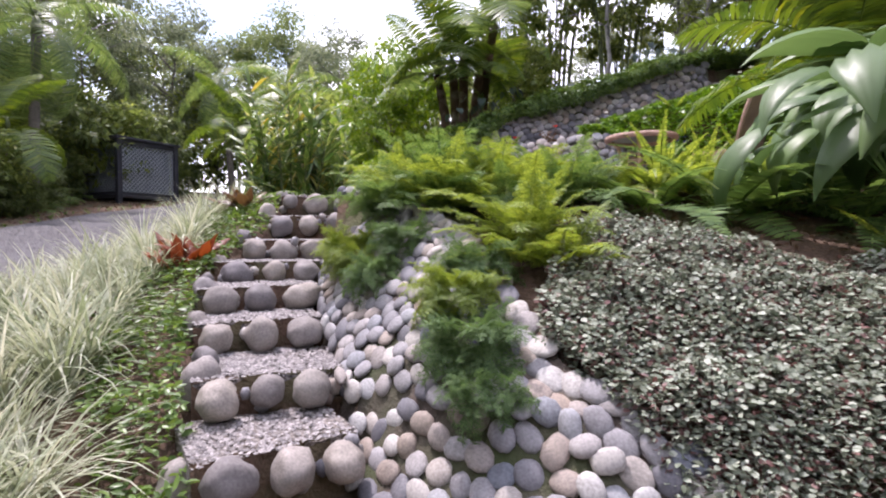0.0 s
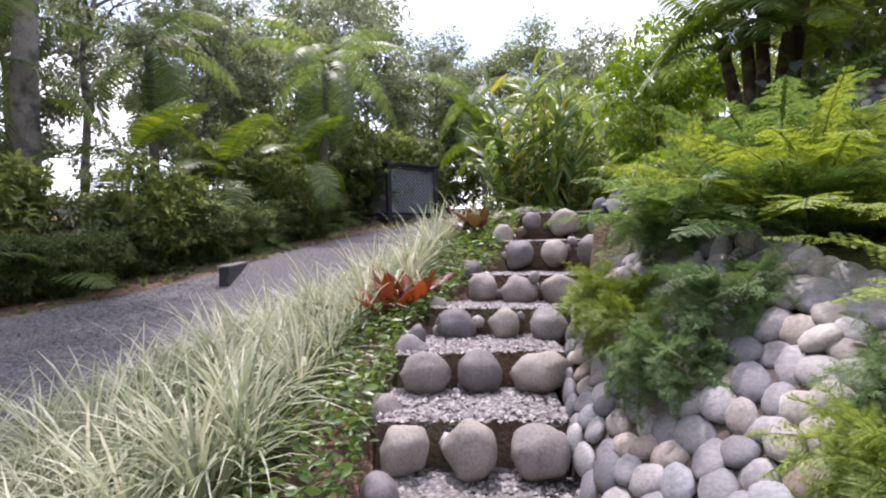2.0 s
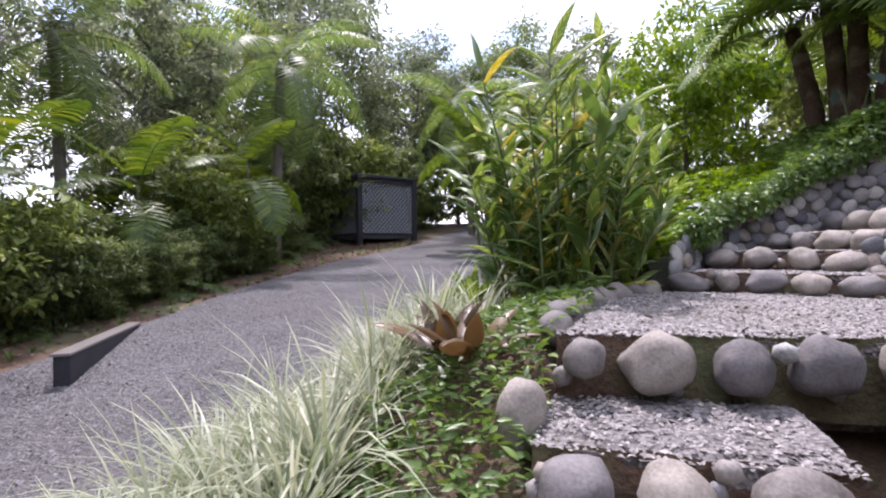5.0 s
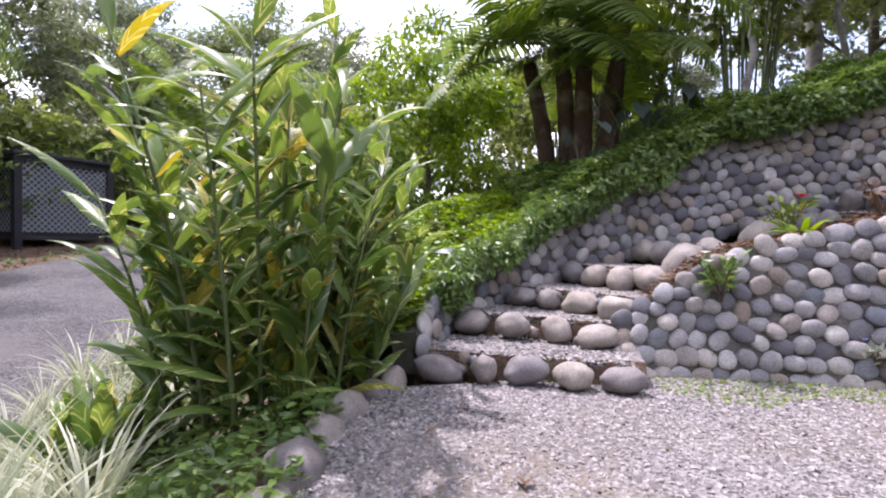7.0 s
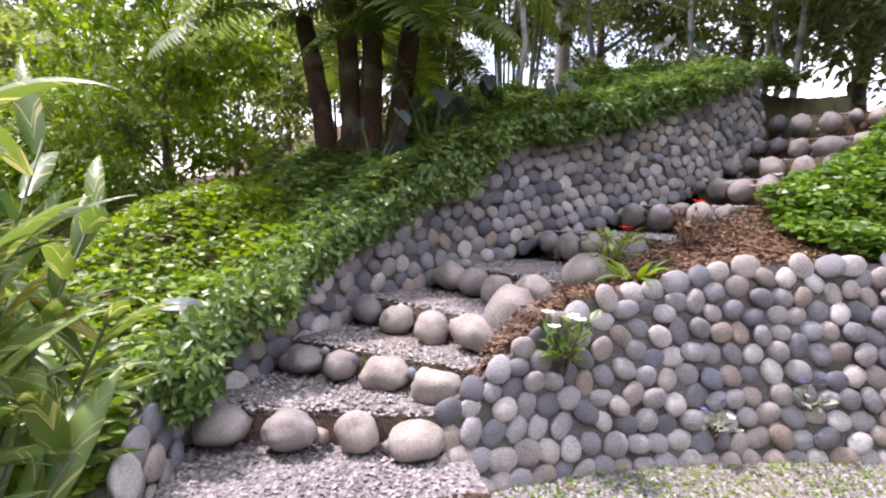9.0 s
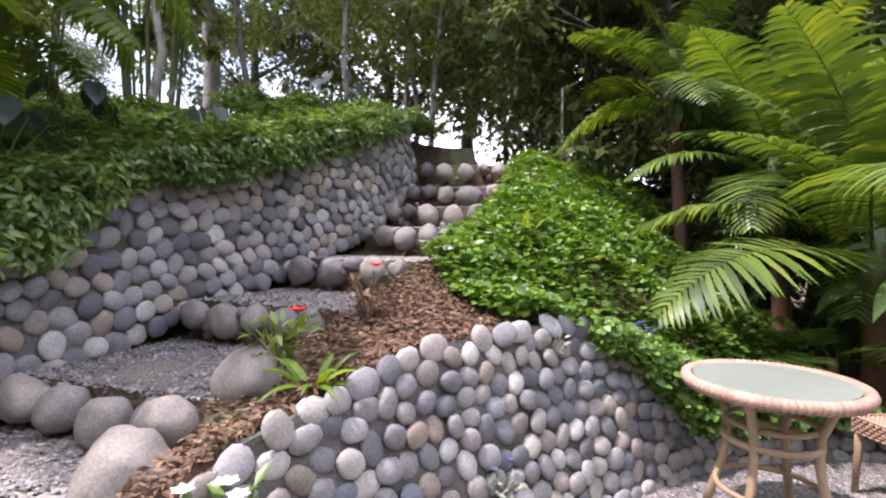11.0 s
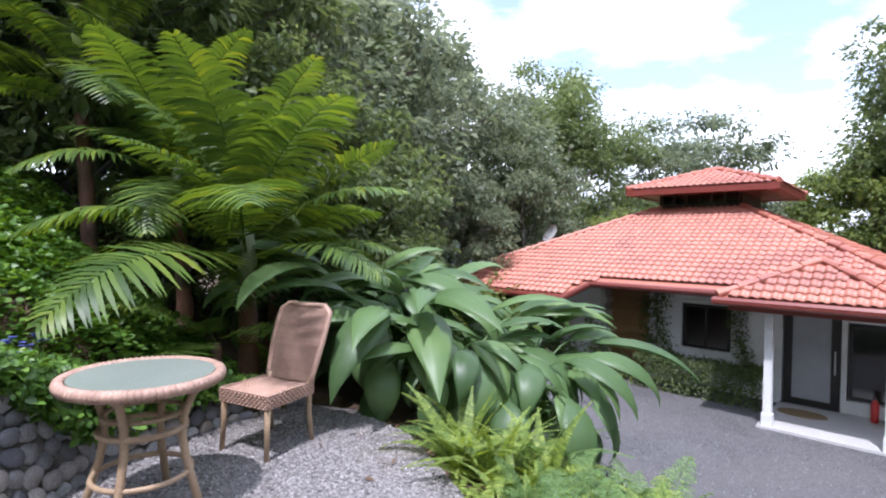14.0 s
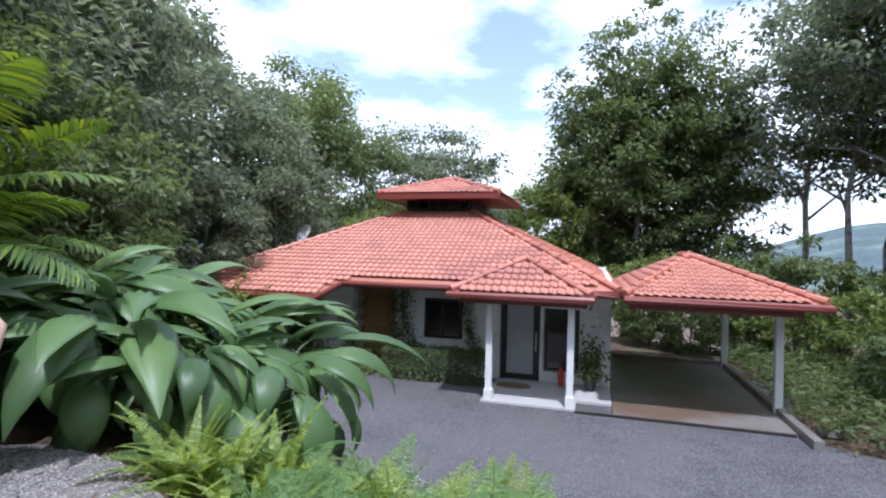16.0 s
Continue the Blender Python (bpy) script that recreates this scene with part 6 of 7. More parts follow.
palm("red_trunk_palm", "palm with slim reddish trunk and bright yellow green fronds", 4.05, 5.15, 0.95, 0.078, PALM_FRONDS, 17, 0.9, (0.05, 0.03), M_REDBARK, 0.5, (-12, 30), z=2.62)
palm("red_trunk_palm", "cluster palm with bright green arching fronds", 5.0, 5.6, 1.5, 0.07, PALM_FRONDS, 13, 0.85, (0.1, 0.1), M_REDBARK, 0.5, (-5, 48), z=2.75)
palm("red_trunk_palm", "cluster palm with bright green arching fronds", 5.3, 4.7, 1.15, 0.065, PALM_FRONDS, 15, 0.92, (0.1, -0.05), M_REDBARK, 0.4, (-2, 50), z=2.3)
palm("young_palm", "young palm with low spreading pale fronds", 3.95, 5.45, 0.35, 0.05, PALM_FRONDS, 5, 0.5, (0, 0), M_REDBARK, None, (30, 70), z=2.7)
palm("red_trunk_palm", "cluster palm with bright green arching fronds", 5.9, 6.5, 1.6, 0.07, PALM_FRONDS, 9, 0.75, (0, 0.1), M_REDBARK, 0.5, (-3, 50))
for dx, dy, h, s in ((0, 0, 2.2, 0.9), (0.34, 0.2, 2.7, 0.9), (-0.28, 0.28, 1.8, 0.8), (0.16, -0.12, 1.5, 0.6), (-0.12, 0.1, 2.0, 0.8)):
    palm("dark_palm", "thick stemmed clumping palm with dark drooping fronds", 0.40 + dx, 10.35 + dy, h * 0.86, 0.09, [PALM_FRONDS[0], PALM_DARK[0], PALM_FRONDS[1]], 8, s, (dx * 0.9, dy * 0.6), M_DARKTRUNK, None, (2, 76), "clumping palm above the slope")
for x, y, h, s in ((-9.6, 12.0, 4.2, 1.0), (-7.9, 19.2, 4.0, 1.0), (-11.4, 14.6, 5.2, 1.15), (-10.0, 5.0, 3.0, 0.9), (-7.0, 22.5, 4.6, 1.1), (-3.9, 20.5, 3.6, 0.95), (-12.5, 9.2, 4.4, 1.1), (-10.8, 0.6, 3.2, 1.0)):
    palm("feather_palm", "tall feathery palm in the woods by the driveway", x, y, h, 0.10, FEATHER, 13, s, (rnd.uniform(-0.3, 0.3), rnd.uniform(-0.3, 0.3)), M_BARK, 0.4, (5, 100), "palms along the driveway")
for x, y in ((-5.9, 15.6), (-5.6, 15.9), (-6.2, 16.0), (-6.0, 15.2)):
    palm("cane_palm", "thin stemmed cane palm beside the driveway", x, y, rnd.uniform(1.9, 2.7), 0.035, PALM_FRONDS, 7, 0.75, (rnd.uniform(-0.2, 0.2), rnd.uniform(-0.2, 0.2)), M_STEM, 0.3, (0, 55), "cane palm clump")
for i in range(22):
    y = -0.6 + i * 0.72
    x = lane_left(y) - 1.0 - rnd.uniform(0.0, 0.9) - (0.9 if 12.8 < y < 15.5 else 0)
    rosette("low_palm", "stemless palm with arching fronds edging the driveway", "palm", (FEATHER, PALM_DARK, PALM_FRONDS)[i % 3] if i % 4 else PALM_DARK, x, y, 9, rnd.uniform(0.42, 0.66), None, (5, 62), "low palms along the driveway")
for x, y, h in ((-9.6, 3.2, 1.2), (-9.4, 6.6, 1.6), (-9.8, 9.0, 1.4), (-9.3, 10.8, 1.8), (-9.9, 1.0, 1.5)):
    palm("cane_palm", "slim understorey palm with spreading bright fronds", x, y, h, 0.04, PALM_FRONDS, 8, rnd.uniform(0.75, 0.95), (rnd.uniform(-0.2, 0.2), rnd.uniform(-0.2, 0.2)), M_BARK, 0.25, (5, 78), "palms along the driveway")

# --- ferns ---
LACY = [lacy_frond("frond", 0.66, 0.17, 20, M_FERN, a, 1.3, 9, 0.25, 0.29, 0.16) for a in (0.8, 1.2, 1.7)]
LACYDARK = [lacy_frond("frond", 0.66, 0.19, 20, M_FERNDARK, a, 1.3, 9, 0.3, 0.29, 0.16) for a in (0.9, 1.3, 1.8)]
SWORD = [frond_mesh("frond", 0.62, 0.085, 30, a, M_FERN, 0.021, 0.15, 0.12, 0.06, 3, "fern", 1.3) for a in (0.8, 1.3, 1.8)]
SWORDBIG = [frond_mesh("frond", 0.95, 0.16, 30, a, M_FERNDARK, 0.03, 0.2, 0.12, 0.08, 3, "fern", 1.25) for a in (1.0, 1.5, 1.9)]
for x, y, n, s in ((0.50, 3.0, 22, 1.0), (0.62, 2.72, 14, 0.8), (0.38, 2.75, 10, 0.7)):
    rosette("lacy_fern", "bright yellow green lacy fern on the bank", "fern", LACY, x, y, n, s, None, (-22, 42), "ferns on the bank")
for x, y, n, s in ((-0.30, 3.75, 20, 1.0), (0.06, 3.65, 20, 1.15), (-0.02, 4.12, 22, 1.25), (0.45, 4.0, 20, 1.15), (-0.35, 4.5, 18, 0.85), (0.85, 4.05, 18, 0.9), (0.5, 3.6, 14, 0.85), (1.3, 3.9, 12, 0.7), (0.2, 4.55, 18, 0.95), (-0.35, 4.2, 18, 1.0), (0.0, 3.6, 16, 0.95), (0.55, 4.45, 14, 0.85)):
    rosette("lacy_fern", "soft green lacy fern below the terrace edge", "fern", LACY if rnd.random() < 0.5 else LACYDARK, x, y, n, s, None, (-25, 42), "ferns below the terrace")
M_ASPARAGUS = leafy("blue green needles", (0.055, 0.115, 0.04), (0.14, 0.23, 0.08), (0.23, 0.33, 0.12), 0.6, 0.38)
FLUFFY = [lacy_frond("spray", 0.40, 0.13, 20, M_ASPARAGUS, a, 1.3, 12, 1.0, 0.30, 0.09) for a in (0.9, 1.4, 2.0)]
FLUFFYLIT = [lacy_frond("spray", 0.40, 0.13, 20, M_FERN, a, 1.3, 12, 1.0, 0.30, 0.09) for a in (0.9, 1.4, 2.0)]
for x, y, n, s, kind in ((-0.66, 3.58, 44, 0.72, FLUFFYLIT), (-0.58, 3.36, 36, 0.55, FLUFFYLIT), (-0.38, 3.06, 50, 0.62, FLUFFY), (-0.22, 3.16, 46, 0.7, FLUFFY), (-0.42, 3.8, 40, 0.8, FLUFFY), (0.06, 2.42, 46, 0.72, FLUFFYLIT), (0.12, 2.18, 50, 0.75, FLUFFY), (0.16, 2.62, 40, 0.75, FLUFFY), (0.18, 1.95, 34, 0.55, FLUFFY)):
    rosette("asparagus_fern", "fluffy yellow green feathery fern spilling over the cobbles" if kind is FLUFFYLIT else "fluffy blue green feathery fern spilling over the cobbles", "fern", kind, x, y, n, s, land(x, y) + (0.2 if y > 3.3 else 0.1), (0, 100), "feathery ferns on the bank", "spray")
for x, y, n, s in ((2.05, 4.12, 26, 1.2), (1.75, 4.05, 24, 1.15), (2.35, 3.9, 20, 1.15), (1.4, 4.2, 20, 0.95), (1.1, 4.35, 18, 0.85), (1.6, 3.8, 18, 1.15)):
    rosette("sword_fern", "bright yellow green sword fern at the terrace edge", "fern", SWORD, x, y, n, s, 2.42, (-18, 45), "ferns at the terrace edge")
for x, y, n, s in ((0.72, 4.3, 16, 0.85), (1.12, 4.2, 16, 0.85), (0.9, 3.75, 18, 1.1)):
    rosette("lacy_fern", "soft green lacy fern along the terrace edge", "fern", LACYDARK, x, y, n, s, None, (-25, 38), "ferns below the terrace")
for x, y, n, s in ((2.4, 3.75, 16, 1.2), (2.75, 3.4, 14, 1.2), (2.0, 3.6, 16, 1.2), (2.6, 2.9, 10, 0.9), (2.35, 2.45, 9, 0.75), (1.5, 3.7, 12, 1.1)):
    rosette("sword_fern", "arching green sword fern on the bank", "fern", SWORDBIG if rnd.random() < 0.6 else SWORD, x, y, n, s, None, (5, 70), "ferns on the bank")
for x, y, n, s in ((2.9, 7.2, 7, 0.6), (3.4, 7.6, 6, 0.8), (2.35, 7.35, 8, 0.5), (5.6, 7.9, 6, 0.9), (3.6, 7.1, 6, 0.55), (6.2, 8.1, 7, 0.7)):
    rosette("sword_fern", "upright green fern among the ground cover", "fern", SWORD, x, y, n, s, None, (0, 38), "ferns in the ground cover")
for x, y in ((1.75, 2.25), (2.2, 2.1)):
    rosette("sword_fern", "single bright fern leaning over the silver leaves", "fern", SWORD, x, y, 5, 0.7, None, (35, 75), "ferns on the bank")

# --- broad pleated leaves ---
def broad_leaf(name, length, width, mat, arch=1.9, lift=1.2, stalk=0.28, pleats=7):
    n = 16
    pos = np.zeros(3)
    verts, faces = [], []
    w = pleats
    for i in range(n + 1):
        t = i / n
        a = lift - arch * t ** 1.5
        tan = np.array([0, math.cos(a), math.sin(a)])
        if i:
            pos = pos + tan * length / n
        upv = np.cross(np.array([1.0, 0, 0]), tan)
        q = max(0.0, (t - stalk) / (1 - stalk))
        half = 0.012 if t < stalk else 0.012 * (1 - q) + width / 2 * (math.sin(math.pi * min(1, q ** 0.72)) ** 1.05)
        if i == n:
            half = 0.002
        for k in range(w):
            u = -1 + 2 * k / (w - 1)
            z = -0.30 * half * abs(u) ** 1.6 + half * 0.10 * (1 if k % 2 else -1) + (0.25 * half * (1 - abs(u)) if t < stalk else 0)
            verts.append(pos + np.array([half * u, 0, 0]) + upv * (z * -1 if t < stalk else z))
    for i in range(n):
        for k in range(w - 1):
            a = i * w + k
            faces.append((a, a + 1, a + w + 1, a + w))
    return link_mesh(name, np.array(verts), np.array(faces), mat)


BROADS = [broad_leaf("leaf", ln, 0.275, M_BROAD, a, l, 0.5, 9) for ln, a, l in ((1.95, 2.0, 1.5), (1.8, 2.8, 1.5), (1.6, 3.4, 1.45), (1.35, 3.6, 1.35))]
for x, y, n, s, z in ((3.72, 3.85, 16, 0.84, 2.25), (3.85, 3.6, 18, 1.0, 2.25), (3.35, 3.45, 16, 0.92, 2.1), (4.4, 3.95, 16, 0.95, 2.35), (4.4, 3.3, 16, 1.0, 2.1), (3.1, 3.0, 14, 0.85, 1.9), (3.8, 2.9, 14, 0.9, 1.9), (4.8, 3.7, 14, 1.0, 2.2), (3.0, 3.6, 12, 0.66, 2.2), (4.9, 2.9, 12, 0.9, 1.9), (3.3, 2.45, 12, 0.75, 1.6), (4.8, 4.4, 12, 0.75, 2.4), (2.75, 3.1, 10, 0.8, 2.0)):
    rosette("broad_leaved_plant", "large clump of glossy pleated broad leaves", "plant", BROADS, x, y, n + 9, s * 1.28, z + 0.42, (-8, 24), "broad leaves at the terrace end", "leaf")

# --- ginger with yellow stripes ---
def streaked(name, dark, light, pale, amount):
    """Leaf with pale streaks running out from the midrib."""
    m = leafy(name, dark, light, None, 0.36, 0.36)
    n, l = m.node_tree.nodes, m.node_tree.links
    ramp = next(q for q in n if q.bl_idname == "ShaderNodeValToRGB")
    tc = n.new("ShaderNodeTexCoord")
    sep = n.new("ShaderNodeSeparateXYZ")
    l.new(tc.outputs["Object"], sep.inputs[0])
    side = n.new("ShaderNodeMath")
    side.operation = "ABSOLUTE"
    l.new(sep.outputs["X"], side.inputs[0])
    skew = n.new("ShaderNodeMath")
    skew.operation = "MULTIPLY_ADD"
    skew.inputs[1].default_value = -2.2
    l.new(side.outputs[0], skew.inputs[0])
    l.new(sep.outputs["Y"], skew.inputs[2])
    oi = n.new("ShaderNodeObjectInfo")
    comb = n.new("ShaderNodeCombineXYZ")
    l.new(skew.outputs[0], comb.inputs["X"])
    l.new(sep.outputs["X"], comb.inputs["Y"])
    l.new(oi.outputs["Random"], comb.inputs["Z"])
    mp = n.new("ShaderNodeMapping")
    mp.inputs["Scale"].default_value = (55, 6, 90)
    l.new(comb.outputs[0], mp.inputs["Vector"])
    tex = n.new("ShaderNodeTexNoise")
    tex.inputs["Scale"].default_value = 1.0
    tex.inputs["Detail"].default_value = 2
    l.new(mp.outputs[0], tex.inputs["Vector"])
    step_ = ramp_node(n, [(amount, (0, 0, 0)), (amount + 0.07, (1, 1, 1))])
    l.new(tex.outputs["Fac"], step_.inputs["Fac"])
    mix = n.new("ShaderNodeMixRGB")
    mix.inputs["Color2"].default_value = (*pale, 1)
    l.new(step_.outputs["Color"], mix.inputs["Fac"])
    l.new(ramp.outputs["Color"], mix.inputs["Color1"])
    for q in n:
        if q.bl_idname == "ShaderNodeBsdfPrincipled":
            l.new(mix.outputs["Color"], q.inputs["Base Color"])
        if q.bl_idname == "ShaderNodeHueSaturation":
            l.new(mix.outputs["Color"], q.inputs["Color"])
    return m


M_GINGERSTRIPE = streaked("striped ginger leaves", (0.05, 0.11, 0.03), (0.15, 0.24, 0.055), (0.5, 0.5, 0.2), 0.575)
M_GINGERGOLD = streaked("yellowing ginger leaves", (0.17, 0.20, 0.04), (0.36, 0.33, 0.05), (0.55, 0.50, 0.16), 0.52)
GLEAF = [broad_leaf("leaf", ln, w, M_GINGERSTRIPE, a, 1.02, 0.05, 5) for ln, w, a in ((0.42, 0.066, 0.9), (0.36, 0.052, 1.3), (0.46, 0.064, 0.6))]
GLEAFGOLD = [broad_leaf("leaf", ln, w, M_GINGERGOLD, a, 1.05, 0.05, 5) for ln, w, a in ((0.34, 0.042, 0.7), (0.38, 0.05, 0.9))]


def ginger(x, y, stems, height, z, r=0.38):
    g = thing("shell_ginger", "tall clump of green and yellow striped ginger leaves", "plant", pose(x, y, z), "striped ginger")
    for i in range(stems):
        a = i * 2.4
        rr = r * math.sqrt((i + 0.5) / stems)
        b = Vector((rr * math.cos(a), rr * math.sin(a), -0.1))
        h = height * rnd.uniform(0.55, 1.0) * (1 - 0.25 * rr / r)
        lean = Vector((math.cos(a), math.sin(a), 0)) * (0.06 + 0.22 * rr / r) * h * rnd.uniform(0.6, 1.1)
        pts = [b + lean * (t ** 1.7) + Vector((0, 0, h * t)) for t in (0, 0.25, 0.5, 0.75, 1.0)]
        st = part("stem", tube(pts, [0.012, 0.011, 0.009, 0.007, 0.004], 6), M_STEM, g, "", True)
        n = int(18 * h / height) + 8
        side = rnd.uniform(0, 360)
        gold = rnd.choice((0.0, 0.06, 0.3))
        for j in range(n):
            t = 0.25 + 0.75 * (j + 0.3) / n
            p = b + lean * (t ** 1.7) + Vector((0, 0, h * t))
            put(rnd.choice(GLEAFGOLD if rnd.random() < gold else GLEAF), "leaf", st, Matrix.Translation(p) @ pose(0, 0, 0, 0, 0, side + (180 if j % 2 else 0) + rnd.uniform(-25, 25)) @ pose(0, 0, 0, rnd.uniform(-30, 22), rnd.uniform(-25, 25), 0) @ Matrix.Scale(rnd.uniform(0.7, 1.12), 4))
    for i in range(30):
        a = rnd.uniform(0, 6.28)
        q = Vector((r * 0.9 * math.cos(a), r * 0.9 * math.sin(a), -0.1))
        part("dry_cane", tube([q, q + Vector((rnd.uniform(-0.08, 0.08), rnd.uniform(-0.08, 0.08), 0.28)), q + Vector((rnd.uniform(-0.2, 0.2), rnd.uniform(-0.2, 0.2), 0.5))], [0.009, 0.008, 0.004], 5), M_CANEBROWN, g)
    return g


ginger(-2.12, 7.25, 38, 2.55, 2.1, 0.44)
ginger(-2.7, 7.0, 7, 0.75, 1.95, 0.2)
ginger(-1.95, 7.85, 16, 1.7, 2.3, 0.34)

# --- variegated grass ---
def blades(n, length):
    """Arching blades from the origin as verts and faces."""
    V, F = [], []
    for i in range(n):
        a = rng.uniform(0, 6.283)
        L_ = length * rng.uniform(0.6, 1.1)
        tilt = rng.uniform(0.05, 0.75)
        r0 = rng.uniform(0, 0.05)
        d = np.array([math.cos(a), math.sin(a), 0])
        s = np.array([-math.sin(a), math.cos(a), 0])
        p = d * r0
        ang = 1.5 - tilt * 0.6
        b = len(V)
        segs = 5
        for k in range(segs + 1):
            w = 0.0068 * (1.0, 1.0, 0.95, 0.8, 0.5, 0.06)[k]
            if k:
                p = p + (d * math.cos(ang) + np.array([0, 0, math.sin(ang)])) * L_ / segs
                ang -= 0.14 + 0.42 * tilt
            V += [p - s * w, p + s * w]
        for k in range(segs):
            c = b + 2 * k
            F += [(c, c + 1, c + 3), (c, c + 3, c + 2)]
    return np.array(V), np.array(F)


def tufts(name, label, spots, length, per, mat, category="grass"):
    sets = [blades(per, length) for _ in range(6)]
    V, F, k = [], [], 0
    for x, y, s in spots:
        v, f = sets[rng.integers(0, 6)]
        a = rng.uniform(0, 6.283)
        R = np.array([[math.cos(a), -math.sin(a), 0], [math.sin(a), math.cos(a), 0], [0, 0, 1]])
        V.append(v @ R.T * s + np.array([x, y, land(x, y) - 0.01]))
        F.append(f + k)
        k += len(v)
    return tagged(new(name, link_mesh(name, np.concatenate(V), np.concatenate(F), mat, False)), label, category, kind="stuff")


spots = []
y = 0.6
while y < 9.6:
    left = lerp(y, [0.7, 3, 5, 7, 9.6], [-2.9, -3.2, -3.4, -3.6, -4.2])
    right = lerp(y, [0.6, 1.2, 2, 3, 4, 5, 6, 7, 9.6], [-1.15, -1.2, -1.45, -1.95, -2.15, -2.25, -2.3, -2.6, -3.5])
    x = left
    while x < right:
        spots.append((x + rnd.uniform(-0.1, 0.1), y + rnd.uniform(-0.1, 0.1), rnd.uniform(0.65, 1.1)))
        x += 0.27
    y += 0.25
tufts("variegated_grass", "cream and green striped grass tufts along the driveway", spots, 0.66, 62, M_GRASS)
tufts("driveway_grass", "rough green grass at the far driveway edge", [(lane_left(yy) - 0.1 - rnd.uniform(0, 0.6), yy, rnd.uniform(0.3, 0.6)) for yy in np.linspace(1.5, 16, 60)], 0.3, 22, M_COVERDARK)

# --- ground cover leaves ---
def cover(name, label, inside, n_box, mat, size, bv, bf, bounds, lift=0.09, steep=0.6, category="ground cover", surface_z=None):
    x0, x1, y0, y1 = bounds
    xs, ys_ = rng.uniform(x0, x1, n_box), rng.uniform(y0, y1, n_box)
    P = []
    for x, y in zip(xs, ys_):
        if inside(x, y):
            mound = noise.noise(Vector((x * 2.3, y * 2.3, 0.3))) * 0.6 + noise.noise(Vector((x * 6, y * 6, 2.3))) * 0.4
            z = (surface_z or land)(x, y)
            P.append((x, y, z + lift * (0.25 + 0.75 * rng.uniform() ** 0.5) * (1.0 + 0.9 * mound)))
    P = np.array(P)
    n = len(P)
    d = rng.normal(size=(n, 3))
    d[:, 2] = rng.uniform(-0.35, 0.35, n)
    up = np.array([0, 0, 1.0]) + steep * rng.normal(size=(n, 3))
    v, f = spread(bv, bf, P, d, up, size * rng.uniform(0.6, 1.3, n))
    return tagged(new(name, link_mesh(name, v, f, mat, False)), label, category, kind="stuff")


def right_slope(x, y):
    if x < 1.9 or x > 7.2:
        return False
    top = lerp(x, [1.9, 2.6, 3.6, 5.0, 7.2], [8.0, 8.12, 8.1, 8.3, 8.6])
    low = wall_y(x) + lerp(x, [1.9, 2.4, 3.0], [0.36, 0.26, 0.12]) if x < 3.45 else lerp(x, [3.45, 4.2, 5.5, 7.2], [5.5, 5.2, 5.9, 6.9])
    if x < 2.6 and y > lerp(x, [1.9, 2.6], [7.35, 8.1]):
        return False
    return low < y < top


cover("clover_ground_cover", "thick bright green clover-like ground cover on the slope", right_slope, 60000, M_COVER, 0.06, ROUND_V, ROUND_T, (1.9, 7.2, 5.1, 8.7), 0.16, 0.55)


def hang(x, y):
    d, fz = flight_at(x, y)
    if d < FLIGHT_HALF + 0.36:
        return fz + lerp(x, [-1.4, -0.4, 0.6, 1.6, 4.0, 5.2], [0.05, 0.32, 0.62, 0.78, 0.72, 0.3])
    return land(x, y)


def over_wall(x, y):
    d, fz = flight_at(x, y)
    return (FLIGHT_HALF + 0.02 < d < FLIGHT_HALF + 2.6) and x > -0.4


cover("hedge_ground_cover", "dark green low hedge cover spilling over the upper wall", over_wall, 130000, M_COVERDARK, 0.07, LEAF_V, LEAF_T, (-0.5, 6.3, 8.4, 12.0), 0.30, 0.6, surface_z=hang)


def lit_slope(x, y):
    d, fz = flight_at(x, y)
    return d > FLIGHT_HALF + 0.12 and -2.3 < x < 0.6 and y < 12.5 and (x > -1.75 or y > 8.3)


# sun on this slope is painted by the lighter leaf colour
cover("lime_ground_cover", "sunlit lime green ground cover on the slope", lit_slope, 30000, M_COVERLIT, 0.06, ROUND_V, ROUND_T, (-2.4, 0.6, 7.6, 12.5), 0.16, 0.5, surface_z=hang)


def stair_side(x, y):
    xl = lerp(y, STAIR_LY, STAIR_L)
    return xl - lerp(y, [1.5, 3, 5, 6.4], [0.35, 0.6, 0.75, 0.9]) < x < xl - 0.02


cover("leafy_edging", "low mixed green leaves beside the steps", stair_side, 22000, M_COVERDARK, 0.055, LEAF_V, LEAF_T, (-2.8, -0.9, 1.3, 7.0), 0.12, 0.6)


def silver_bank(x, y):
    lo = lerp(x, [0.45, 0.6, 0.75, 0.9, 1.4, 3.2], [2.05, 1.80, 1.58, 1.44, 1.40, 1.40])
    hi = lerp(x, [0.45, 0.7, 1.05, 1.5, 2.2, 3.2], [2.3, 2.95, 3.1, 2.75, 2.6, 2.5])
    return lo < y < hi


M_WINE = leafy("wine red leaves", (0.07, 0.035, 0.03), (0.2, 0.1, 0.085), (0.3, 0.2, 0.16), 0.55, 0.18, hue=0.0)
cover("silver_ground_cover", "mound of small silvery grey green leaves", silver_bank, 88000, M_SILVER, 0.028, ROUND_V, ROUND_T, (0.42, 3.2, 1.35, 3.2), 0.20, 0.7)
cover("wine_ground_cover", "dull wine red leaves among the silvery cover", silver_bank, 30000, M_WINE, 0.028, ROUND_V, ROUND_T, (0.42, 3.2, 1.35, 3.2), 0.19, 0.7)


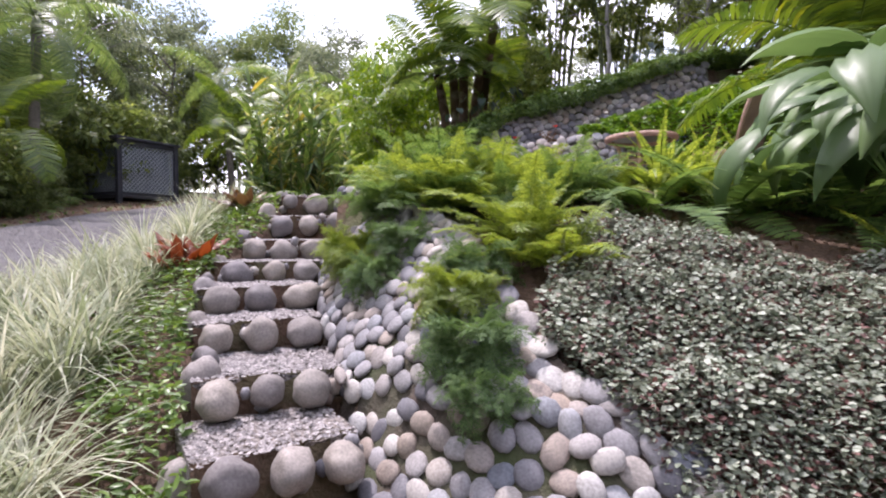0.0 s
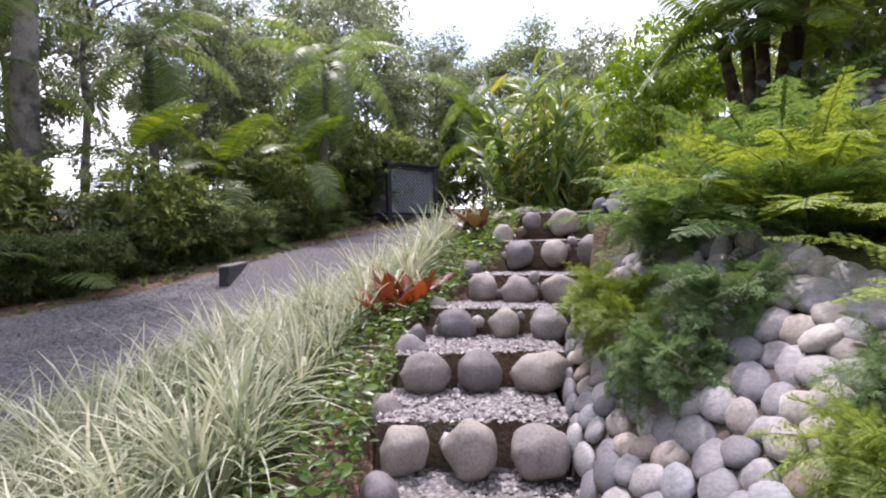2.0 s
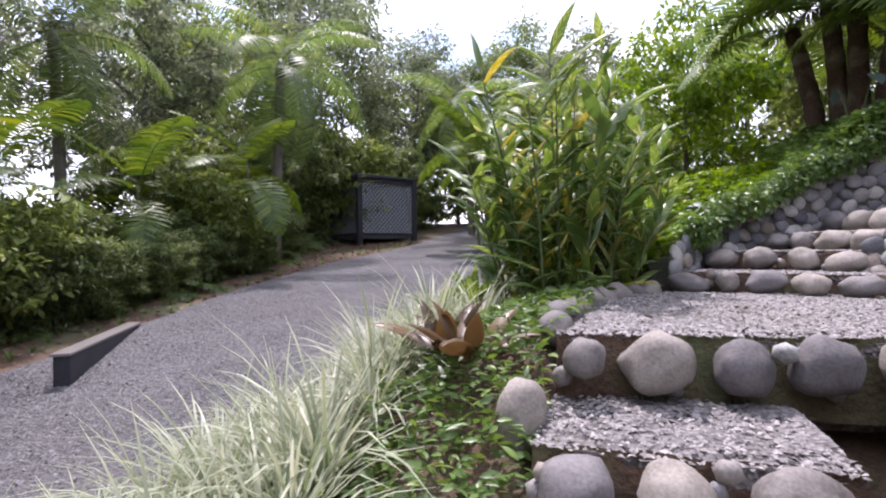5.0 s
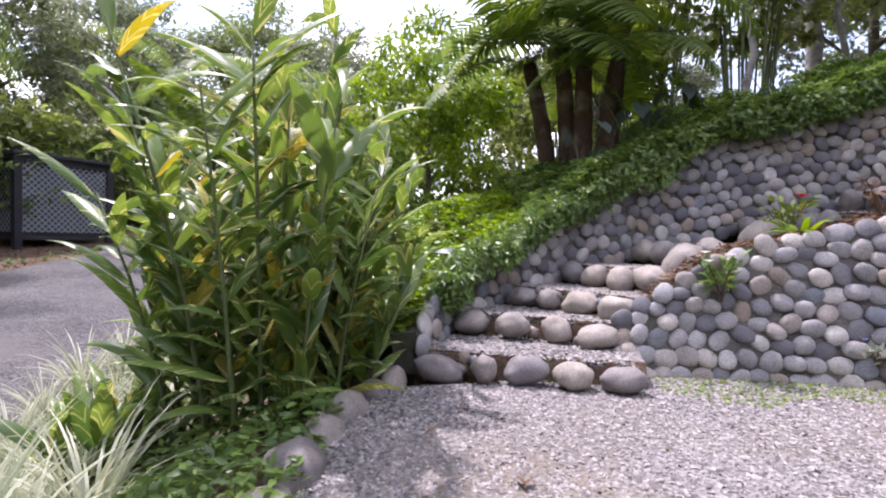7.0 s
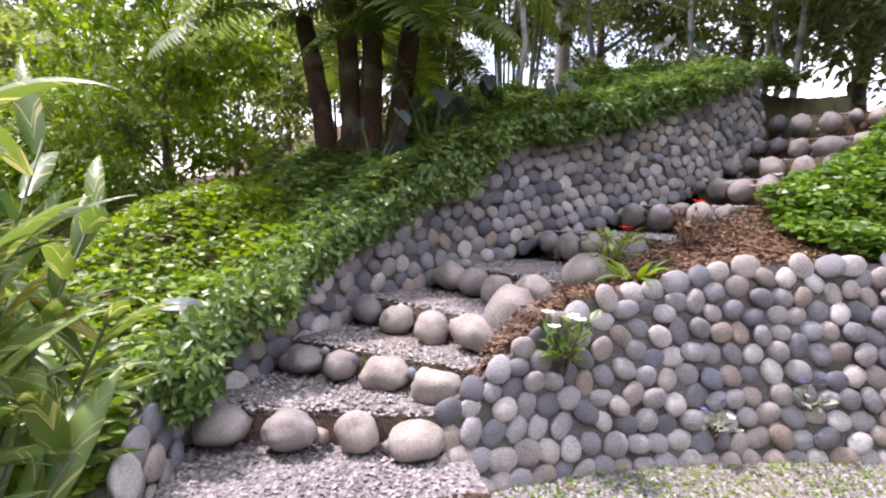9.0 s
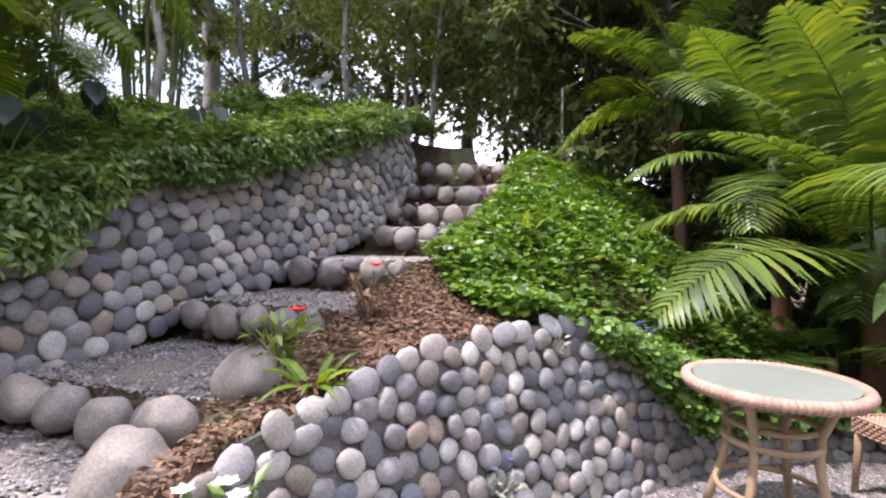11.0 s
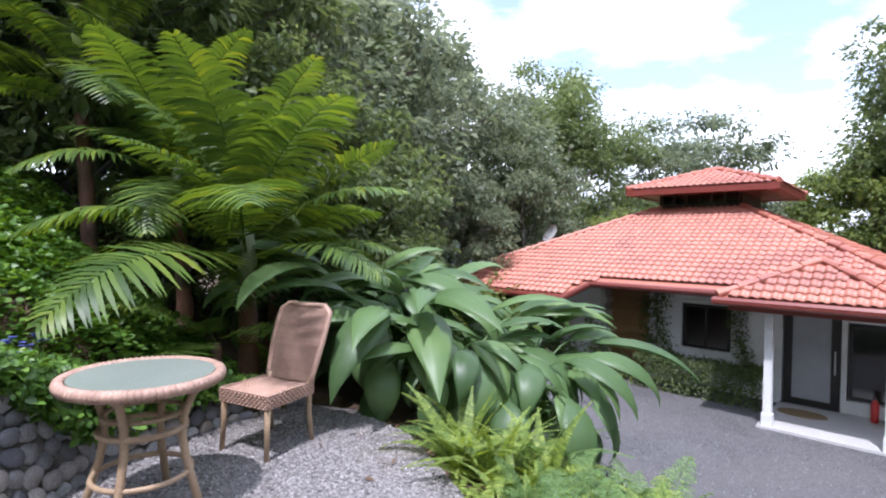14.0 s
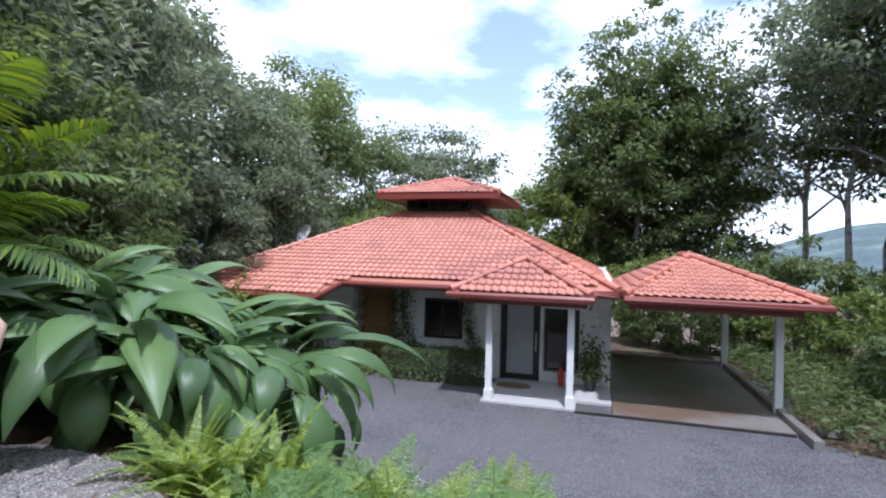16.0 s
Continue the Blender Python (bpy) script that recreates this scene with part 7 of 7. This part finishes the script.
cover("leaf_litter", "scattered dry brown leaves on the soil bed", lambda x, y: (-0.1 < x < 2.6 and wall_y(x) + 0.12 < y < 7.75 + 0.4 * smooth(-0.1, 0.5, x)), 12000, M_LITTER, 0.038, LEAF_V, LEAF_T, (-0.1, 2.7, 7.2, 8.2), 0.02, 0.5, "litter")
cover("leaf_litter", "brown fallen leaves under the trees beside the driveway", lambda x, y: x < lane_left(y) - 0.02, 7000, M_LITTER, 0.08, LEAF_V, LEAF_T, (-11, -6.4, 0, 17), 0.03, 0.4, "litter")
cover("leaf_litter", "dry twigs and leaves on the shaded bank", lambda x, y: True, 1500, M_LITTER, 0.05, LEAF_V, LEAF_T, (0.2, 3.2, 2.9, 4.3), 0.02, 0.5, "litter")

cover("low_undergrowth", "dark low undergrowth below the carport", lambda x, y: -0.963 * (x - 3.99) - 0.27 * (y + 3.23) > 5.8 and not (-1.9 < x and y > -4.6), 30000, M_CANOPY, 0.13, LEAF_V, LEAF_T, (-10, 0.6, -13, -4.3), 0.5, 0.6, "undergrowth")
cover("moss_patch", "pale green moss on the gravel along the wall", lambda x, y: x > -0.1 and -0.42 - 0.12 * math.sin(x * 7) < y - wall_y(x) < -0.02 and rng.uniform() < 0.7, 9000, M_COVERLIT, 0.016, ROUND_V, ROUND_T, (-0.1, 2.2, 6.3, 7.5), 0.012, 0.4, "moss", surface_z=lambda x, y: TERRACE)
cover("fallen_leaf_scatter", "a few dry leaves lying on the gravel", lambda x, y: in_terrace(x, y), 60, M_LITTER, 0.06, LEAF_V, LEAF_T, (-1.6, 3.5, 4.4, 7.4), 0.012, 0.3, "litter", surface_z=lambda x, y: TERRACE + 0.004)

# hanging leaves over the upper wall's face
pts_ = []
for i in range(20000):
    u = rng.uniform(0.4, L2 - 0.6)
    drop = max(0.0, noise.noise(Vector((u * 1.6, 3.1, 0))) * 0.42 + 0.13 - 0.1 * max(0.0, u - 3.6))
    v = 1.0 - drop * rng.uniform() ** 0.9
    p = Vector(flight_wall(u, v))
    x2 = Vector(flight_wall(min(u + 0.1, L2), v)) - Vector(flight_wall(max(u - 0.1, 0), v))
    nrm = Vector((x2.y, -x2.x, 0)).normalized()
    bulge = 0.04 + 0.14 * max(0.0, noise.noise(Vector((u * 3.1, v * 4, 7))) + 0.5)
    pts_.append(p + nrm * rng.uniform(-0.04, 0.1 + bulge) + Vector((0, 0, rng.uniform(0.0, 0.22) * v)))
pts_ = np.array([tuple(p) for p in pts_])
d = rng.normal(size=(len(pts_), 3)) + np.array([0, -0.6, -0.8])
v, f = spread(LEAF_V, LEAF_T, pts_, d, np.array([0, -1.0, 0.6]) + 0.5 * rng.normal(size=(len(pts_), 3)), 0.062 * rng.uniform(0.6, 1.3, len(pts_)))
tagged(new("overhanging_leaves", link_mesh("overhanging_leaves", v, f, M_COVERDARK, False)), "green leaves hanging over the cobbled wall", "ground cover", kind="stuff")


# leaves spilling over the low end of the terrace wall
pts_ = []
while len(pts_) < 5200:
    u = rng.uniform(2.6, L1 - 0.25)
    x, y, top = at1(u)
    reach = 0.12 + 0.62 * smooth(2.7, 3.4, u) * (0.75 + 0.5 * noise.noise(Vector((u * 2.4, 1.7, 0)))) * (1 - 0.55 * smooth(3.6, 4.4, u))
    v = 1.0 - reach * rng.uniform() ** 1.2
    p = Vector(back_wall(u, v))
    q = Vector(back_wall(min(u + 0.1, L1), v)) - Vector(back_wall(max(u - 0.1, 0), v))
    out = Vector((q.y, -q.x, 0)).normalized()
    pts_.append(tuple(p + out * rng.uniform(0.02, 0.14) + Vector((0, 0, rng.uniform(0.0, 0.10)))))
pts_ = np.array(pts_)
d = rng.normal(size=(len(pts_), 3)) + np.array([-0.4, -0.4, -0.6])
v, f = spread(ROUND_V, ROUND_T, pts_, d, np.array([-0.5, -0.5, 0.9]) + 0.5 * rng.normal(size=(len(pts_), 3)), 0.052 * rng.uniform(0.6, 1.3, len(pts_)))
tagged(new("spilling_leaves", link_mesh("spilling_leaves", v, f, M_COVER, False)), "green clover-like leaves spilling over the terrace wall", "ground cover", kind="stuff")


# --- smaller plants ---
def leafy_plant(name, label, category, x, y, n, size, mat, height, z=None, bv=LEAF_V, bf=LEAF_T, flower=None, flowers=0, group="", spread_r=0.14, flower_size=0.035):
    t = thing(name, label, category, pose(x, y, (land(x, y) if z is None else z)), group)
    bm = bmesh.new()
    ends = []
    for i in range(7):
        a = i * 2.4
        e = Vector((spread_r * math.cos(a) * rnd.uniform(0.3, 1), spread_r * math.sin(a) * rnd.uniform(0.3, 1), height * rnd.uniform(0.6, 1.0)))
        tube_into(bm, [(0, 0, -0.03), e * 0.5 + Vector((0, 0, 0.02)), e], [0.006, 0.005, 0.003], 5)
        ends.append(e)
    part("branching_stem", bm, M_CANEBROWN, t)
    P = np.array([tuple(ends[i % 7] * rnd.uniform(0.3, 1.05) + Vector((rnd.gauss(0, 0.02), rnd.gauss(0, 0.02), rnd.gauss(0, 0.015)))) for i in range(n)])
    dd = P * np.array([1, 1, 0.2]) / spread_r + 0.6 * rng.normal(size=(n, 3)) + np.array([0, 0, 0.25])
    v, f = spread(bv, bf, P, dd, np.array([0, 0, 1.0]) + 0.4 * rng.normal(size=(n, 3)), size * rng.uniform(0.7, 1.2, n))
    part("foliage", link_mesh("foliage", v, f, mat, False), None, t)
    for i in range(flowers):
        e = ends[i % 7]
        k = 6
        P = np.array([tuple(e + Vector((rnd.gauss(0, 0.015), rnd.gauss(0, 0.015), 0.03 + rnd.uniform(0, 0.03))))] * k)
        ang = np.arange(k) * 2 * math.pi / k
        dd = np.stack([np.cos(ang), np.sin(ang), 0.5 + 0 * ang], 1)
        v, f = spread(ROUND_V, ROUND_T, P, dd, np.array([[0, 0, 1.0]] * k), np.full(k, flower_size))
        part("blossom", link_mesh("blossom", v, f, flower, False), None, t)
    return t


leafy_plant("flowering_shrub", "small shrub with one scarlet blossom in the soil bed", "shrub", 1.02, 7.92, 90, 0.07, M_GINGER, 0.26, None, flower=M_PETALRED, flowers=1, group="red flowers", flower_size=0.05)
leafy_plant("flowering_shrub", "dry small shrub with one scarlet blossom in the soil bed", "shrub", 1.63, 7.90, 50, 0.06, M_LITTER, 0.24, None, flower=M_PETALRED, flowers=1, group="red flowers", flower_size=0.05)
rosette("bromeliad", "small green rosette on the cobbled wall's top", "plant", [broad_leaf("leaf", 0.26, 0.035, M_COVERLIT, 1.2, 1.2, 0.02, 3)], 0.94, 7.68, 14, 0.9, None, (0, 55), part_name="leaf")
leafy_plant("white_flower_plant", "small plant with white blossoms before the cobbled wall", "plant", 0.36, 7.52, 110, 0.07, M_COVERDARK, 0.2, 2.95, flower=M_PETALWHITE, flowers=5, spread_r=0.12, flower_size=0.038)
for x, y, z in ((1.55, 7.12, 2.72), (2.52, 6.75, 2.95), (2.1, 7.05, 3.25), (1.05, 7.25, 2.62)):
    leafy_plant("wall_plant", "small grey green plant growing from the cobbled wall", "plant", x, y, 70, 0.05, M_SILVER, 0.12, z, flower=M_PETALBLUE, flowers=2, group="plants in the wall", spread_r=0.10, flower_size=0.02)
leafy_plant("blue_flower_plant", "low plant with many small blue flowers beside the table", "plant", 2.98, 6.62, 90, 0.06, M_COVERDARK, 0.24, land(2.98, 6.9), flower=M_PETALBLUE, flowers=22, spread_r=0.16, flower_size=0.03)
for x, y in ((4.6, 7.9), (5.4, 8.0), (2.45, 7.9), (2.7, 7.7), (6.1, 7.8)):
    leafy_plant("white_flower_plant", "small white blossoms among the ground cover", "plant", x, y, 30, 0.05, M_COVER, 0.22, None, flower=M_PETALWHITE, flowers=2, group="white flowers in the ground cover", flower_size=0.04)
CROTON = [broad_leaf("leaf", ln, 0.075, M_CROTON, 0.8, 1.3, 0.12, 5) for ln in (0.28, 0.34)]
for x, y in ((-2.02, 3.87), (-1.93, 4.02), (-2.12, 4.05)):
    rosette("copper_plant", "copper red leaved plant beside the steps", "plant", CROTON, x, y, 9, 1.08, land(x, y) + 0.05, (-12, 32), "copper red plants", "leaf")
BROWNLEAF = [broad_leaf("leaf", 0.34, 0.085, leafy("brown striped leaves", (0.06, 0.035, 0.018), (0.17, 0.10, 0.045), (0.22, 0.2, 0.09), 0.4, 0.25, hue=0.0), 0.9, 1.25, 0.12, 5)]
for x, y in ((-2.05, 5.35), (-2.25, 5.55)):
    rosette("copper_plant", "dark copper brown leaved plant among the grass", "plant", BROWNLEAF, x, y, 9, 1.15, land(x, y) + 0.05, (-5, 46), "copper red plants", "leaf")


def heart_leaf():
    V = [(0, 0.12, 0.0), (0, 0.55, -0.02), (0, 1.0, -0.16)]
    edge = [(0.16, -0.12), (0.36, 0.0), (0.46, 0.25), (0.38, 0.55), (0.2, 0.82)]
    F = []
    right = [len(V) + i for i in range(5)]
    V += [(x, y, 0.05 - 0.12 * y * y) for x, y in edge]
    left = [len(V) + i for i in range(5)]
    V += [(-x, y, 0.05 - 0.12 * y * y) for x, y in edge]
    for side, flip in ((right, 1), (left, -1)):
        ring = [0] + side + [2]
        for a, b in zip(ring[1:], ring[2:]):
            F.append((1, a, b) if flip > 0 else (1, b, a))
        F.append((1, 0, ring[1]) if flip > 0 else (1, ring[1], 0))
    return link_mesh("leaf", np.array(V), np.array(F), M_HEART)


HEART = heart_leaf()
for x, y, n in ((0.75, 9.75, 7), (1.35, 9.95, 6), (2.5, 10.2, 5), (3.9, 10.0, 6), (4.5, 10.3, 5), (0.2, 9.6, 4)):
    z = land(x, y)
    t = thing("heart_leaf_plant", "plant with large grey green heart shaped leaves", "plant", pose(x, y, z), "heart leaved plants")
    for i in range(n):
        a = i * 137.5 + rnd.uniform(-20, 20)
        h = rnd.uniform(0.42, 0.72)
        r = rnd.uniform(0.12, 0.32)
        e = Vector((r * math.cos(radians(a)), r * math.sin(radians(a)), h))
        st = part("stalk", tube([(0, 0, 0), e * 0.6 + Vector((0, 0, 0.08)), e], [0.008, 0.007, 0.004], 5), M_STEM, t)
        put(HEART, "leaf", st, Matrix.Translation(e) @ pose(0, 0, 0, 0, 0, a - 90) @ pose(0, 0, 0, rnd.uniform(-75, -35), 0, 0) @ Matrix.Scale(rnd.uniform(0.13, 0.2), 4))

# bamboo behind the slope
BAMBOO_LEAVES = tree_meshes(6.0, 1.1, 50, 60, 0.2, 1.0, 0.3, 0.02, M_CANOPY2, M_STEM, 0.02, 4)
for cx, cy in ((3.2, 15.0), (4.9, 14.6), (1.9, 15.8)):
    t = thing("bamboo_clump", "dense clump of upright green bamboo canes", "bamboo", pose(cx, cy, land(cx, cy)), "bamboo clumps")
    for i in range(16):
        a, r = rnd.uniform(0, 6.28), 0.55 * math.sqrt(rnd.random())
        p = Vector((r * math.cos(a), r * math.sin(a), -0.1))
        q = p + Vector((math.cos(a) * 0.7, math.sin(a) * 0.7, rnd.uniform(4.2, 5.6)))
        part("cane", tube([p, p.lerp(q, 0.5) - Vector((math.cos(a), math.sin(a), 0)) * 0.12, q], [0.026, 0.022, 0.008], 6), M_STEM, t)
    part("crown", BAMBOO_LEAVES[1], None, t)

# vines and hedge at the house, given in the house's own frame
def house_leaves(name, label, n, place, size, mat, category):
    P = np.array([place() for _ in range(n)])
    dd = rng.normal(size=(n, 3)) + np.array([0, -0.5, -0.2])
    v, f = spread(LEAF_V, LEAF_T, P, dd, np.array([0, -1.0, 0.7]) + 0.6 * rng.normal(size=(n, 3)), size * rng.uniform(0.6, 1.3, n))
    t = thing(name, label, category, HOUSE)
    part("foliage", link_mesh("foliage", v, f, mat, False), None, t)
    return t


def in_hedge():
    a = rng.uniform(-2.75, -0.3)
    s = rng.uniform(-1, 1)
    h = 0.72 + 0.07 * noise.noise(Vector((a * 3, 0, 0)))
    k = rng.uniform()
    if k < 0.5:
        return (a, 0.98 + rng.uniform(-0.05, 0.1), 0.02 + rng.uniform() * h)
    return (a, 0.98 + rng.uniform(0, 0.75), h * rng.uniform(0.85, 1.06))


house_leaves("clipped_hedge", "dark clipped hedge under the window", 5200, in_hedge, 0.075, M_CANOPY, "hedge")
house_leaves("low_shrub", "dark leafy shrub before the boarded panel", 1600, lambda: (-3.75 + rng.normal() * 0.42, 1.25 + rng.normal() * 0.2, abs(rng.normal()) * 0.26 + 0.04), 0.1, M_CANOPY2, "shrub")
house_leaves("low_shrub", "dark leafy shrub by the house corner", 1600, lambda: (-5.1 + rng.normal() * 0.4, 1.3 + rng.normal() * 0.22, abs(rng.normal()) * 0.32 + 0.04), 0.1, M_CANOPY, "shrub")


def vine(a0, z0, z1, wid):
    def f():
        z = rng.uniform(z0, z1)
        return (a0 + 0.12 * math.sin(z * 3.0) + rng.normal() * wid, 1.80 + rng.uniform(0.0, 0.09), z)
    return f


for a0, z0, z1, wid, n in ((-2.42, 0.3, 2.1, 0.11, 700), (-0.82, 0.3, 2.1, 0.10, 700), (-4.15, 0.2, 1.5, 0.12, 600), (-2.75, 0.7, 2.0, 0.08, 350), (-5.3, 0.4, 1.9, 0.14, 600)):
    house_leaves("wall_vine", "dark creeping vine climbing the house wall", n, vine(a0, z0, z1, wid), 0.075, M_CANOPY, "vine")["group"] = "vines on the house wall"
pot_leaves = np.array([(rng.normal() * 0.16, rng.normal() * 0.16, 0.3 + abs(rng.normal()) * 0.42) for _ in range(420)])
v, f = spread(LEAF_V, LEAF_T, pot_leaves, rng.normal(size=(420, 3)) + np.array([0, 0, -0.2]), np.array([0, 0, 1.0]) + 0.5 * rng.normal(size=(420, 3)), 0.15 * rng.uniform(0.6, 1.2, 420))
part("foliage", link_mesh("foliage", v, f, M_CANOPY, False), None, POT_PLANT)
part("plant_stem", tube([(0, 0, 0.2), (0.02, 0, 0.6), (0, 0.02, 1.0)], [0.014, 0.011, 0.006], 6), M_CANEBROWN, POT_PLANT)

# wooded hills across the valley
# the blue in these forest greens is distance haze mixed into the colour
M_HILL = surface("haze-tinted distant forest", (0.035, 0.055, 0.06), (0.09, 0.125, 0.12), 0.03, 0.22, 1.0, 0.9, 3.0, 0.0, (0.13, 0.175, 0.14), 0.02)
hv, hf = [], []
nx_, ny_ = 90, 14
for j in range(ny_):
    for i in range(nx_):
        a = radians(150 + 200 * i / (nx_ - 1))
        r = 260 + j * 34
        h = -14 + (j / (ny_ - 1)) ** 0.8 * (52 + 26 * math.sin(i * 0.19) + 10 * math.sin(i * 0.63 + 1))
        h += 3.0 * noise.noise(Vector((i * 0.9, j * 0.9, 0)))
        hv.append((r * math.cos(a), r * math.sin(a), h))
for j in range(ny_ - 1):
    for i in range(nx_ - 1):
        a = j * nx_ + i
        hf.append((a, a + 1, a + nx_ + 1, a + nx_))
tagged(new("backdrop_hills", link_mesh("backdrop_hills", hv, hf, M_HILL)), "hazy wooded hills across the valley", "hills", kind="structure")
